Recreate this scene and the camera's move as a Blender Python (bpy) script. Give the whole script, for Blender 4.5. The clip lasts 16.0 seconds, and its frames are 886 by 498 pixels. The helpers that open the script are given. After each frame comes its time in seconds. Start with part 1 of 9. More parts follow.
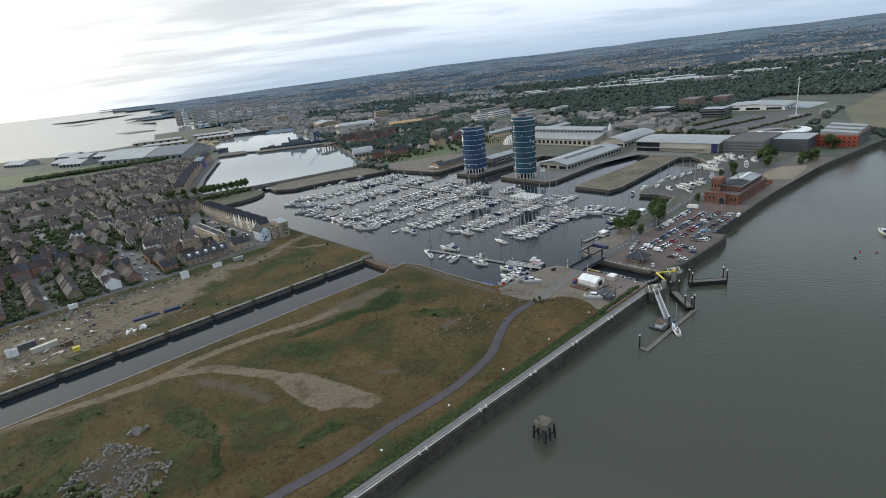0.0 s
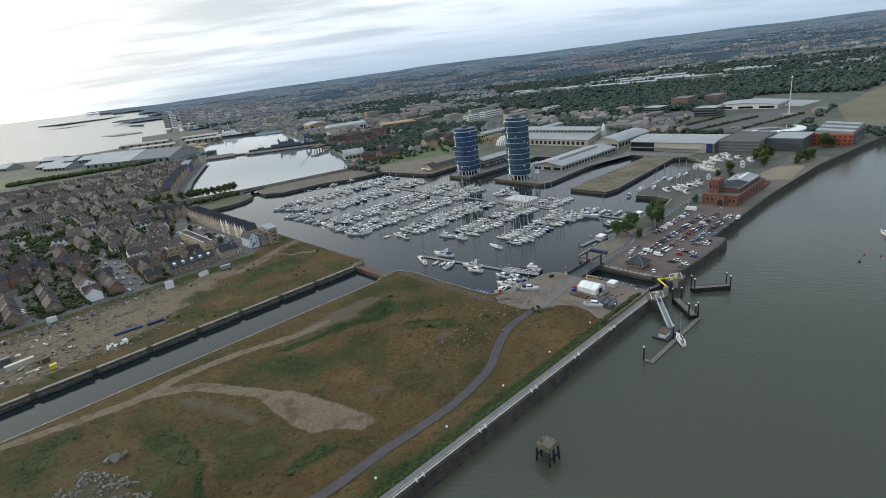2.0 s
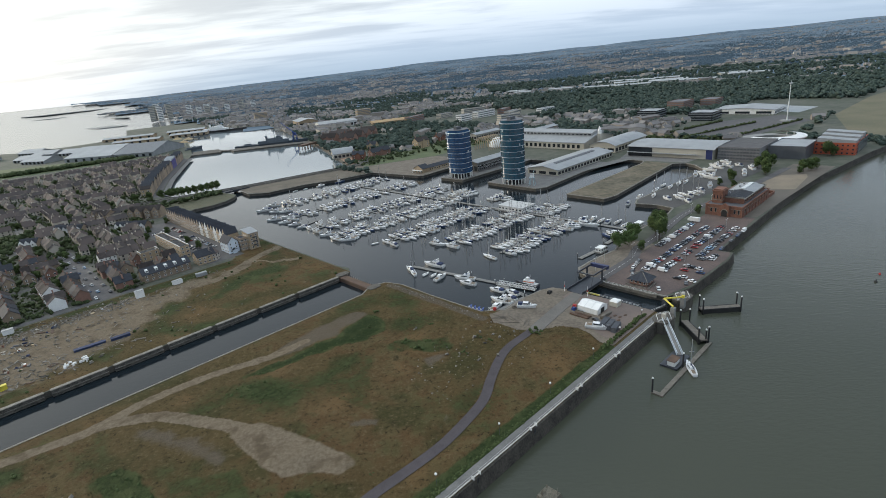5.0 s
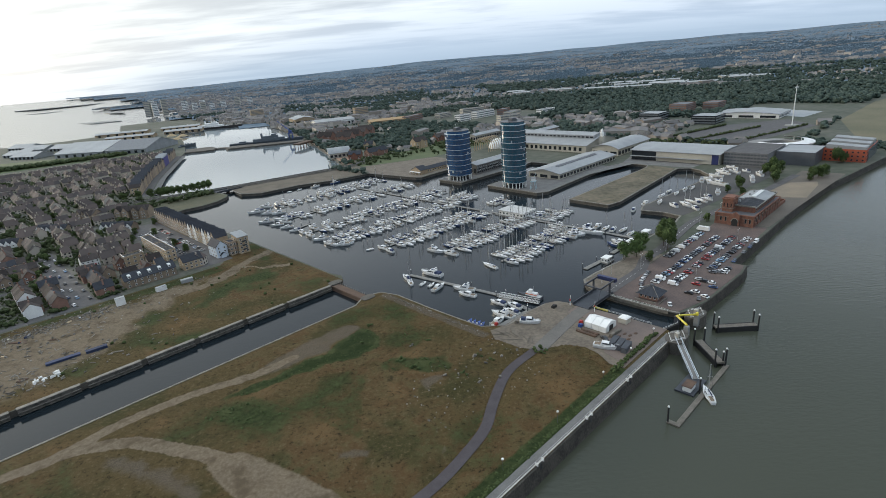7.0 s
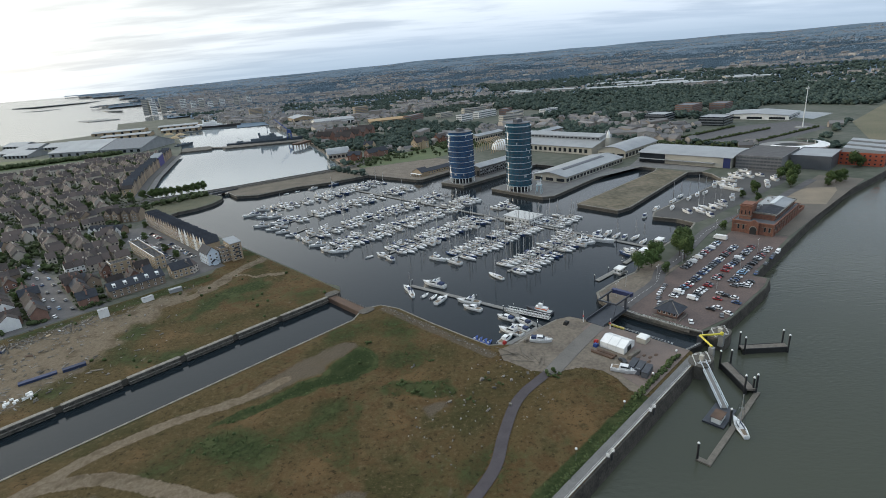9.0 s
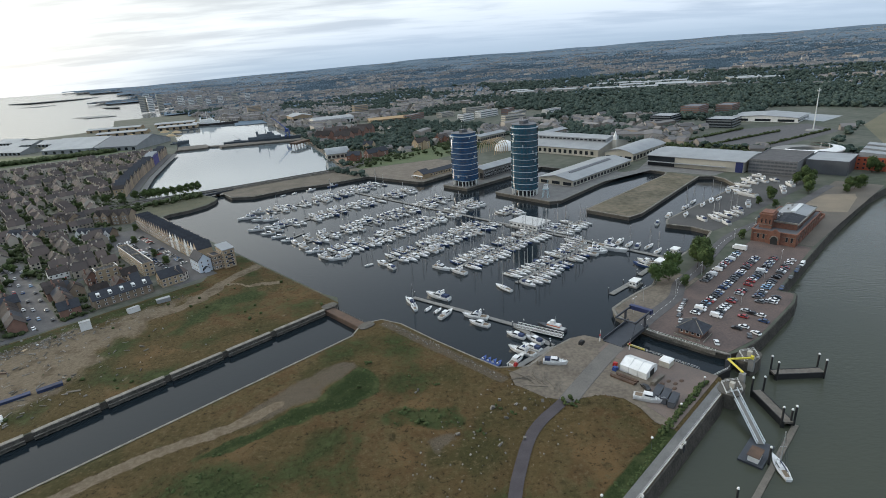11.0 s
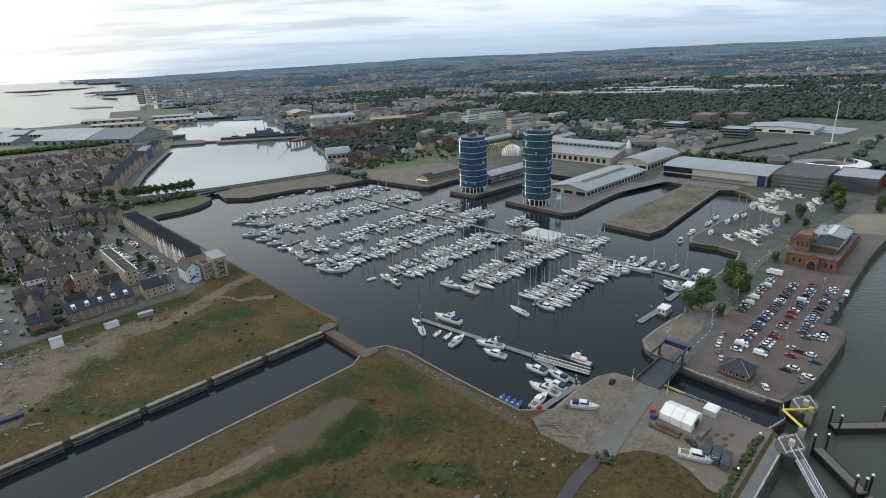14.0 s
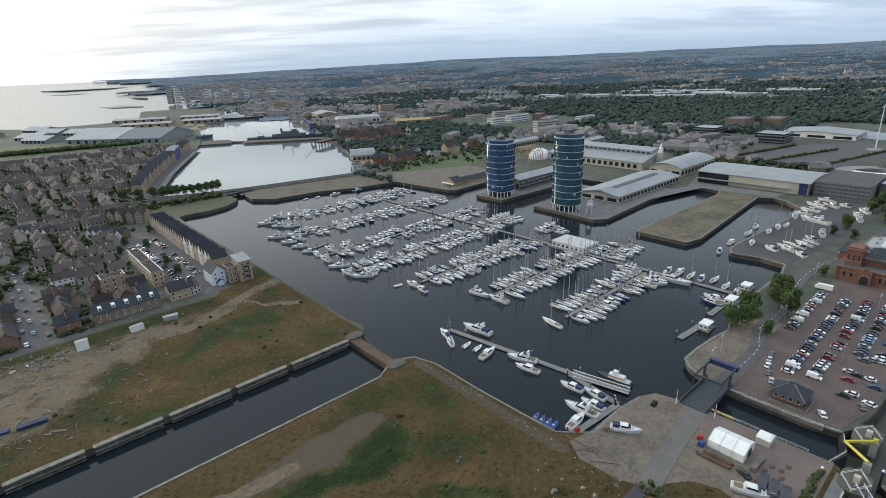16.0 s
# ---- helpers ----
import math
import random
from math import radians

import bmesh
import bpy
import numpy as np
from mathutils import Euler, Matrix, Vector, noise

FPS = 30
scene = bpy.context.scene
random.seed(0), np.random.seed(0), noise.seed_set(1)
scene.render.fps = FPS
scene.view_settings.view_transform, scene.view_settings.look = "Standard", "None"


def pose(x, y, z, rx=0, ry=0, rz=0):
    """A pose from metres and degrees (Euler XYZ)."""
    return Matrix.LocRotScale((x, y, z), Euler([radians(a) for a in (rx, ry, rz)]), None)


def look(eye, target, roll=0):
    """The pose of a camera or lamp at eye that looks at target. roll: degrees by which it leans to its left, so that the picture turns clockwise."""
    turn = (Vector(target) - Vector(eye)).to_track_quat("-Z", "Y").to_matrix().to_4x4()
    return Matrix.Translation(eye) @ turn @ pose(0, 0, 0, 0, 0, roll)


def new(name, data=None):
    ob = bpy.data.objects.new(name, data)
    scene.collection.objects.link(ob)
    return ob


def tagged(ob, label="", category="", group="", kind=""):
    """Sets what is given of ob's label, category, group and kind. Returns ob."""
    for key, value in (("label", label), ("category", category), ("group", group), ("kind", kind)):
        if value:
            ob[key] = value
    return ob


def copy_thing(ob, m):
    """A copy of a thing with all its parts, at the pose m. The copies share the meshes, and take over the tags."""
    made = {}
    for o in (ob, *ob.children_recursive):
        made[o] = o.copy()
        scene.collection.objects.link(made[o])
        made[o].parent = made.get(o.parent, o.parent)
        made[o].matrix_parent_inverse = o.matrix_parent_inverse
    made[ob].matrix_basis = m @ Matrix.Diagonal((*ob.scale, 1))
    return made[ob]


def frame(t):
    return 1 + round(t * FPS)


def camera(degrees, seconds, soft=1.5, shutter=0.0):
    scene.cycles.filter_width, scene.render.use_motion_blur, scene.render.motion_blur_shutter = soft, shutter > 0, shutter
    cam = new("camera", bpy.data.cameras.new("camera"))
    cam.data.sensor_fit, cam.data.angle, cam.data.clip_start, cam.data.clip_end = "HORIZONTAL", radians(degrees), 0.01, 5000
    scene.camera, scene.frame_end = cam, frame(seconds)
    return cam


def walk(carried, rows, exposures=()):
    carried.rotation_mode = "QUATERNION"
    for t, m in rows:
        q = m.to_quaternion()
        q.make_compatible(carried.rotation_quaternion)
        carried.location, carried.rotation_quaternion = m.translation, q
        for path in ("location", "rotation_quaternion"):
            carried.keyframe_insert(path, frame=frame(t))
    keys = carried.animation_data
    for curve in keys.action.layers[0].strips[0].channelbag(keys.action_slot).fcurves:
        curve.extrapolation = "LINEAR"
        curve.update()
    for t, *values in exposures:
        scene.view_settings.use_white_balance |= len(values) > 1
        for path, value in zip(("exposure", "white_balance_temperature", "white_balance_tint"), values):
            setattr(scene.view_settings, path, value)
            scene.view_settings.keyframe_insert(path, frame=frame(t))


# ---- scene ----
cam = camera(80.63, 16.0, soft=0.9)
PATH = [
    (0, (0.00, 0.00, 118.00), (0.00, 94.57, 85.50), -6.39),
    (0.5, (-0.19, 2.54, 118.25), (0.01, 97.08, 85.67), -6.50),
    (1, (-0.36, 5.12, 118.50), (0.14, 99.65, 85.89), -6.79),
    (1.5, (-0.56, 7.98, 118.63), (0.43, 102.49, 85.98), -6.72),
    (2, (-0.64, 11.08, 118.73), (0.83, 105.56, 86.03), -6.69),
    (2.5, (-0.48, 14.35, 118.85), (1.27, 108.81, 86.08), -6.66),
    (3, (-0.22, 17.92, 119.00), (1.79, 112.35, 86.16), -6.67),
    (3.5, (-0.07, 21.59, 119.17), (2.31, 115.97, 86.20), -6.48),
    (4, (0.03, 25.33, 119.33), (2.90, 119.66, 86.25), -5.92),
    (6.5, (0.32, 45.66, 119.36), (3.92, 139.85, 85.96), -5.21),
    (7, (0.21, 50.14, 119.31), (4.13, 144.29, 85.86), -4.75),
    (7.5, (0.04, 54.71, 119.27), (4.12, 148.83, 85.74), -4.49),
    (8, (-0.15, 59.48, 119.19), (3.88, 153.61, 85.67), -4.55),
    (8.5, (-0.36, 64.19, 119.08), (3.69, 158.31, 85.54), -4.38),
    (9, (-0.62, 69.07, 119.03), (3.34, 163.17, 85.44), -4.50),
    (11.5, (-3.59, 92.67, 119.05), (0.71, 186.66, 85.16), -3.93),
    (12, (-4.52, 97.33, 119.12), (-0.09, 191.29, 85.18), -3.75),
    (12.5, (-5.44, 101.92, 119.17), (-0.60, 195.85, 85.19), -3.19),
    (13, (-6.39, 106.63, 119.22), (-1.22, 200.53, 85.23), -2.53),
    (13.5, (-7.39, 111.22, 119.25), (-2.25, 205.13, 85.27), -2.40),
    (14, (-8.54, 115.65, 119.28), (-3.69, 209.60, 85.37), -2.39),
    (14.5, (-9.78, 119.57, 119.36), (-5.86, 213.62, 85.60), -2.36),
    (15, (-10.93, 122.45, 119.39), (-8.58, 216.60, 85.78), -2.32),
    (15.5, (-11.92, 124.12, 119.39), (-10.36, 218.31, 85.86), -2.22),
    (16, (-12.85, 125.21, 119.37), (-11.89, 219.43, 85.87), -2.21),
]
walk(cam, [(t, look(eye, target, roll)) for t, eye, target, roll in PATH], [(0.0, 0.12, 6060, 6), (16.0, 0.12, 6060, 6)])

# ---- world, sun ----
SUN_AZ = radians(-58)          # from +y towards +x
SUN_EL = radians(11)
SUN_DIR = Vector((math.sin(SUN_AZ) * math.cos(SUN_EL), math.cos(SUN_AZ) * math.cos(SUN_EL), math.sin(SUN_EL)))
world = bpy.data.worlds.new("evening_sky")
scene.world = world
world.use_nodes = True
wt = world.node_tree
wt.nodes.clear()


def wmath(op, a, b=None, clamp=False):
    n = wt.nodes.new("ShaderNodeMath")
    n.operation = op
    n.use_clamp = clamp
    for i, v in enumerate((a, b)):
        if v is None:
            continue
        if isinstance(v, (int, float)):
            n.inputs[i].default_value = v
        else:
            wt.links.new(v, n.inputs[i])
    return n.outputs[0]


def wmix(fac, a, b):
    n = wt.nodes.new("ShaderNodeMix")
    n.data_type = "RGBA"
    for sock, v in ((n.inputs[0], fac), (n.inputs[6], a), (n.inputs[7], b)):
        if isinstance(v, (int, float)):
            sock.default_value = v
        elif isinstance(v, tuple):
            sock.default_value = (*v, 1)
        else:
            wt.links.new(v, sock)
    return n.outputs[2]


def wramp(v, lo, hi):
    n = wt.nodes.new("ShaderNodeMapRange")
    n.interpolation_type = "SMOOTHSTEP"
    wt.links.new(v, n.inputs[0])
    n.inputs[1].default_value, n.inputs[2].default_value = lo, hi
    return n.outputs[0]


sky = wt.nodes.new("ShaderNodeTexSky")
sky.sky_type = "NISHITA"
sky.sun_disc = False
sky.sun_elevation = SUN_EL
sky.sun_rotation = SUN_AZ
sky.air_density, sky.dust_density = 1.2, 2.0
tc = wt.nodes.new("ShaderNodeTexCoord")
sep = wt.nodes.new("ShaderNodeSeparateXYZ")
wt.links.new(tc.outputs["Generated"], sep.inputs[0])
dx, dy, dz = sep.outputs
lift = wmath("ADD", wmath("MAXIMUM", dz, 0.0), 0.09)
flat = wt.nodes.new("ShaderNodeCombineXYZ")
wt.links.new(wmath("DIVIDE", dx, lift), flat.inputs[0])
wt.links.new(wmath("DIVIDE", dy, lift), flat.inputs[1])
# cloud layer seen in perspective, two scales
clouds = []
for scale, detail, shift in ((0.42, 6.0, 3.1), (1.5, 5.0, 9.4)):
    n = wt.nodes.new("ShaderNodeTexNoise")
    n.inputs["Scale"].default_value, n.inputs["Detail"].default_value = scale, detail
    n.inputs["Roughness"].default_value = 0.55
    mp = wt.nodes.new("ShaderNodeMapping")
    mp.inputs["Location"].default_value = (shift, shift * 0.6, 0)
    mp.inputs["Rotation"].default_value = (0, 0, radians(18))
    mp.inputs["Scale"].default_value = (0.55, 1.25, 1)
    wt.links.new(flat.outputs[0], mp.inputs[0])
    wt.links.new(mp.outputs[0], n.inputs[0])
    clouds.append(n.outputs[0])
cover = wmath("ADD", wmath("MULTIPLY", clouds[0], 0.7), wmath("MULTIPLY", clouds[1], 0.3))
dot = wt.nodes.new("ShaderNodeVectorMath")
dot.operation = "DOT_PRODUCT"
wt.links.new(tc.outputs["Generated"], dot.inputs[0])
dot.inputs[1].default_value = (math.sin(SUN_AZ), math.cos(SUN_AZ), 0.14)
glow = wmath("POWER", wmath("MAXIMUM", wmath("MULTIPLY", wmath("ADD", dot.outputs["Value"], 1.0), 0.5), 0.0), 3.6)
thick = wramp(cover, 0.44, 0.58)
cloud_light = wmix(thick, (1.10, 1.14, 1.22), (0.52, 0.60, 0.72))
sun_cloud = wmix(wramp(cover, 0.43, 0.60), (1.38, 1.33, 1.22), (0.98, 0.93, 0.88))
sun_side = wmix(wmath("MULTIPLY", glow, 0.9, True), cloud_light, sun_cloud)
scaled = wt.nodes.new("ShaderNodeVectorMath")
scaled.operation = "SCALE"
wt.links.new(sky.outputs[0], scaled.inputs[0])
scaled.inputs["Scale"].default_value = 0.07
over = wmix(0.88, scaled.outputs[0], sun_side)
# dull belt of cloud low over the land away from the sun
belt = wmath("MULTIPLY", wramp(dz, 0.13, 0.015), wmath("SUBTRACT", 1.0, wramp(glow, 0.35, 0.9)))
over = wmix(wmath("MULTIPLY", belt, 0.8, True), over, (0.63, 0.72, 0.86))
low = wmath("MULTIPLY", wramp(dz, 0.060, 0.0), wmath("SUBTRACT", 1.0, wramp(glow, 0.55, 0.95)))
over = wmix(wmath("MULTIPLY", low, 0.75, True), over, (0.43, 0.53, 0.65))
# dark cloud out of view, put in so near water mirrors dark, thinner sunward
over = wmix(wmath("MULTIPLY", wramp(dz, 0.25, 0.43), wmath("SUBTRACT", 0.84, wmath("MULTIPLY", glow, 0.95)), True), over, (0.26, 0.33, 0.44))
# unseen bright zenith, added to make up the light lost on the ground
over = wmix(wramp(dz, 0.66, 0.90), over, (1.75, 1.83, 1.92))
# wide glow of the veiled sun
veil = wt.nodes.new("ShaderNodeVectorMath")
veil.operation = "DOT_PRODUCT"
wt.links.new(tc.outputs["Generated"], veil.inputs[0])
veil.inputs[1].default_value = SUN_DIR
aureole = wt.nodes.new("ShaderNodeVectorMath")
aureole.operation = "MULTIPLY_ADD"
wt.links.new(wmath("POWER", wmath("MAXIMUM", veil.outputs["Value"], 0.0), 7.0), aureole.inputs[0])
aureole.inputs[1].default_value = (0.20, 0.185, 0.155)
wt.links.new(over, aureole.inputs[2])
over = aureole.outputs[0]
below = wramp(dz, 0.0, -0.03)
over = wmix(below, over, (0.34, 0.38, 0.42))
bg = wt.nodes.new("ShaderNodeBackground")
bg.inputs["Strength"].default_value = 0.92
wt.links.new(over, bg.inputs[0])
out = wt.nodes.new("ShaderNodeOutputWorld")
wt.links.new(bg.outputs[0], out.inputs[0])

sun = new("sun", bpy.data.lights.new("sun", "SUN"))
sun.data.energy, sun.data.angle, sun.data.color = 1.9, radians(12), (1.0, 0.84, 0.64)
sun.matrix_world = look((0, 0, 400), Vector((0, 0, 400)) - SUN_DIR)

# ---- the dock grid: u along the river wall, v away from the river ----
TH = radians(40.78)
CU, SU = math.cos(TH), math.sin(TH)


def X(u, v):
    return (CU * u - SU * v, SU * u + CU * v)


def at(u, v, z=0.0, turn=0.0):
    x, y = X(u, v)
    return pose(x, y, z, 0, 0, 40.78 + turn)


MARINA_Z, RIVER_Z = -3.0, -5.5
rng = random.Random(7)

# ---- materials ----
MATS = {}


def mat(name, c, c2=None, rough=0.8, metal=0.0, s1=0.3, s2=6.0, bump=0.0, rand=0.0, coat=0.0, spec=0.4, amt=1.0):
    """Two-scale noise between two tints, a little relief, and a tint that differs from object to object."""
    if name in MATS:
        return MATS[name]
    m = bpy.data.materials.new(name)
    m.use_nodes = True
    nt = m.node_tree
    b = nt.nodes["Principled BSDF"]
    c2 = c2 or tuple(v * 0.75 for v in c)
    tcn = nt.nodes.new("ShaderNodeTexCoord")
    big, fine = nt.nodes.new("ShaderNodeTexNoise"), nt.nodes.new("ShaderNodeTexNoise")
    for n, s in ((big, s1), (fine, s2)):
        n.inputs["Scale"].default_value, n.inputs["Detail"].default_value = s, 4.0
        nt.links.new(tcn.outputs["Object"], n.inputs[0])
    mixn = nt.nodes.new("ShaderNodeMath")
    mixn.operation = "ADD"
    nt.links.new(big.outputs[0], mixn.inputs[0])
    nt.links.new(fine.outputs[0], mixn.inputs[1])
    rmp = nt.nodes.new("ShaderNodeMapRange")
    nt.links.new(mixn.outputs[0], rmp.inputs[0])
    rmp.inputs[1].default_value, rmp.inputs[2].default_value = 0.72, 1.28
    rmp.inputs[4].default_value = amt
    col = nt.nodes.new("ShaderNodeMix")
    col.data_type = "RGBA"
    nt.links.new(rmp.outputs[0], col.inputs[0])
    col.inputs[6].default_value, col.inputs[7].default_value = (*c, 1), (*c2, 1)
    res = col.outputs[2]
    if rand:
        oi = nt.nodes.new("ShaderNodeObjectInfo")
        hs = nt.nodes.new("ShaderNodeHueSaturation")
        mr = nt.nodes.new("ShaderNodeMapRange")
        nt.links.new(oi.outputs["Random"], mr.inputs[0])
        mr.inputs[3].default_value, mr.inputs[4].default_value = 1 - rand, 1 + rand
        nt.links.new(mr.outputs[0], hs.inputs["Value"])
        nt.links.new(res, hs.inputs["Color"])
        res = hs.outputs[0]
    nt.links.new(res, b.inputs["Base Color"])
    b.inputs["Roughness"].default_value, b.inputs["Metallic"].default_value = rough, metal
    b.inputs["Specular IOR Level"].default_value = spec
    b.inputs["Coat Weight"].default_value = coat
    if bump:
        bp = nt.nodes.new("ShaderNodeBump")
        bp.inputs["Strength"].default_value, bp.inputs["Distance"].default_value = min(1, bump), 0.3 * bump
        nt.links.new(fine.outputs[0], bp.inputs["Height"])
        nt.links.new(bp.outputs[0], b.inputs["Normal"])
    MATS[name] = m
    return m


def island_mat(name, c, c2, rough=0.9, s=0.2, spec=0.2):
    """For joined pieces: the tint differs from piece to piece."""
    if name in MATS:
        return MATS[name]
    m = bpy.data.materials.new(name)
    m.use_nodes = True
    nt = m.node_tree
    b = nt.nodes["Principled BSDF"]
    g = nt.nodes.new("ShaderNodeNewGeometry")
    n = nt.nodes.new("ShaderNodeTexNoise")
    n.inputs["Scale"].default_value = s
    tcn = nt.nodes.new("ShaderNodeTexCoord")
    nt.links.new(tcn.outputs["Object"], n.inputs[0])
    ad = nt.nodes.new("ShaderNodeMath")
    ad.operation = "MULTIPLY_ADD"
    nt.links.new(g.outputs["Random Per Island"], ad.inputs[0])
    ad.inputs[1].default_value = 0.65
    sb = nt.nodes.new("ShaderNodeMath")
    sb.operation = "MULTIPLY"
    nt.links.new(n.outputs[0], sb.inputs[0])
    sb.inputs[1].default_value = 0.35
    nt.links.new(sb.outputs[0], ad.inputs[2])
    col = nt.nodes.new("ShaderNodeMix")
    col.data_type = "RGBA"
    nt.links.new(ad.outputs[0], col.inputs[0])
    col.inputs[6].default_value, col.inputs[7].default_value = (*c, 1), (*c2, 1)
    nt.links.new(col.outputs[2], b.inputs["Base Color"])
    b.inputs["Roughness"].default_value = rough
    b.inputs["Specular IOR Level"].default_value = spec
    MATS[name] = m
    return m


def water_mat(name, c, ripple, scale, rough=0.08, ior=1.36):
    m = bpy.data.materials.new(name)
    m.use_nodes = True
    nt = m.node_tree
    b = nt.nodes["Principled BSDF"]
    b.inputs["Base Color"].default_value = (*c, 1)
    b.inputs["Roughness"].default_value = rough
    b.inputs["IOR"].default_value = ior
    b.inputs["Specular IOR Level"].default_value = 0.5
    tcn = nt.nodes.new("ShaderNodeTexCoord")
    mp = nt.nodes.new("ShaderNodeMapping")
    mp.inputs["Rotation"].default_value = (0, 0, radians(20))
    mp.inputs["Scale"].default_value = (0.45, 1.0, 1.0)
    nt.links.new(tcn.outputs["Object"], mp.inputs[0])
    n = nt.nodes.new("ShaderNodeTexNoise")
    n.inputs["Scale"].default_value, n.inputs["Detail"].default_value = scale, 5.0
    nt.links.new(mp.outputs[0], n.inputs[0])
    broad = nt.nodes.new("ShaderNodeTexNoise")
    broad.inputs["Scale"].default_value, broad.inputs["Detail"].default_value = 0.012, 3.0
    nt.links.new(tcn.outputs["Object"], broad.inputs[0])
    bp = nt.nodes.new("ShaderNodeBump")
    bp.inputs["Distance"].default_value = 0.4
    st = nt.nodes.new("ShaderNodeMath")
    st.operation = "MULTIPLY"
    nt.links.new(broad.outputs[0], st.inputs[0])
    st.inputs[1].default_value = ripple * 2
    nt.links.new(st.outputs[0], bp.inputs["Strength"])
    nt.links.new(n.outputs[0], bp.inputs["Height"])
    nt.links.new(bp.outputs[0], b.inputs["Normal"])
    return m


M_MARINA = water_mat("dark_dock_water", (0.010, 0.015, 0.019), 0.13, 0.55, 0.09, 1.33)
M_RIVER = water_mat("silty_river_water", (0.052, 0.056, 0.040), 0.34, 0.75, 0.10)
M_LAND = mat("town_ground", (0.095, 0.095, 0.075), (0.036, 0.048, 0.028), s1=0.02, s2=0.12, bump=0.1)
# distance haze is put into this blue-grey base colour
M_FAR = mat("haze_blue_land", (0.165, 0.205, 0.245), (0.105, 0.140, 0.175), rough=1.0, s1=0.008, s2=0.05, spec=0.0)
M_STONE = mat("quay_stone", (0.12, 0.108, 0.09), (0.045, 0.042, 0.036), s1=0.15, s2=2.5, bump=0.5)
M_COPING = mat("pale_coping", (0.25, 0.232, 0.20), (0.095, 0.088, 0.075), s1=0.35, s2=2.5)
M_CONC = mat("grey_concrete", (0.25, 0.25, 0.24), (0.17, 0.17, 0.165), s1=0.2, s2=4, bump=0.1)
M_PROM = mat("promenade_slabs", (0.165, 0.162, 0.155), (0.095, 0.093, 0.090), s1=0.15, s2=3)
M_ASPH = mat("worn_asphalt", (0.098, 0.094, 0.094), (0.058, 0.056, 0.058), s1=0.2, s2=5)
M_PATH = mat("purple_asphalt", (0.066, 0.057, 0.062), (0.042, 0.036, 0.040), s1=0.2, s2=4)
M_BRICKP = mat("red_block_paving", (0.130, 0.093, 0.080), (0.066, 0.052, 0.048), s1=0.09, s2=1.2, bump=0.1)
M_YARD = mat("dusty_yard", (0.168, 0.142, 0.110), (0.084, 0.069, 0.053), s1=0.12, s2=0.7, bump=0.2)
M_SCRUB = mat("derelict_scrub", (0.160, 0.130, 0.090), (0.052, 0.049, 0.025), s1=0.05, s2=0.22, bump=0.2)
M_WHITE = mat("white_gelcoat", (0.74, 0.74, 0.73), (0.56, 0.56, 0.55), rough=0.3, s1=0.5, s2=5, coat=0.2)
M_WPAINT = mat("white_paint", (0.78, 0.78, 0.76), (0.62, 0.62, 0.60), rough=0.5)
M_DARKGL = mat("dark_glass", (0.02, 0.025, 0.03), (0.012, 0.015, 0.02), rough=0.08, spec=0.6)
M_DARK = mat("black_rubber", (0.025, 0.025, 0.025), (0.015, 0.015, 0.015), rough=0.8)
M_ALU = mat("mast_aluminium", (0.55, 0.55, 0.55), (0.45, 0.45, 0.45), rough=0.4, metal=0.6)
M_WOOD = mat("weathered_timber", (0.17, 0.15, 0.125), (0.09, 0.08, 0.065), s1=0.6, s2=8)
M_DECK = mat("pontoon_decking", (0.22, 0.215, 0.20), (0.14, 0.135, 0.125), s1=0.4, s2=6)
M_RUST = mat("rusty_steel", (0.12, 0.075, 0.05), (0.06, 0.04, 0.03), s1=0.3, s2=4, bump=0.2)
M_STEEL = mat("dark_steel", (0.05, 0.055, 0.065), (0.03, 0.033, 0.04), rough=0.5)
M_BLUE = mat("blue_paint", (0.03, 0.07, 0.26), (0.02, 0.05, 0.18), rough=0.45, rand=0.2)
M_RED = mat("red_paint", (0.36, 0.03, 0.025), (0.26, 0.02, 0.02), rough=0.4, rand=0.2)
M_YELLOW = mat("yellow_paint", (0.62, 0.52, 0.05), (0.42, 0.36, 0.05), rough=0.5)
M_SLATE = mat("dark_slate", (0.048, 0.052, 0.062), (0.030, 0.033, 0.040), rough=0.8, s1=0.6, s2=8, rand=0.15, spec=0.2)
M_TILE = mat("brown_roof_tiles", (0.076, 0.062, 0.057), (0.042, 0.039, 0.038), rough=0.9, s1=0.6, s2=8, rand=0.4, bump=0.1, spec=0.12)
M_BRICK = mat("buff_brick", (0.31, 0.24, 0.17), (0.20, 0.155, 0.115), s1=0.4, s2=9, rand=0.3)
M_BRICKR = mat("red_brick", (0.27, 0.155, 0.115), (0.17, 0.10, 0.078), s1=0.4, s2=9, rand=0.2)
M_ORANGE = mat("orange_brick", (0.235, 0.105, 0.066), (0.105, 0.056, 0.042), s1=0.5, s2=3.5, bump=0.2)
M_CREAM = mat("cream_brick", (0.42, 0.325, 0.21), (0.30, 0.23, 0.15), s1=0.3, s2=7, rand=0.12)
M_METALR = mat("grey_metal_roof", (0.30, 0.31, 0.315), (0.21, 0.22, 0.225), rough=0.45, s1=0.08, s2=2)
M_METALD = mat("dark_cladding", (0.10, 0.105, 0.115), (0.07, 0.073, 0.08), rough=0.5, s1=0.1, s2=2)
M_CLAD = mat("pale_cladding", (0.46, 0.43, 0.36), (0.36, 0.34, 0.29), rough=0.6, s1=0.1, s2=2)
M_LEAF = island_mat("leaf_green", (0.035, 0.06, 0.02), (0.10, 0.13, 0.045), s=0.4)
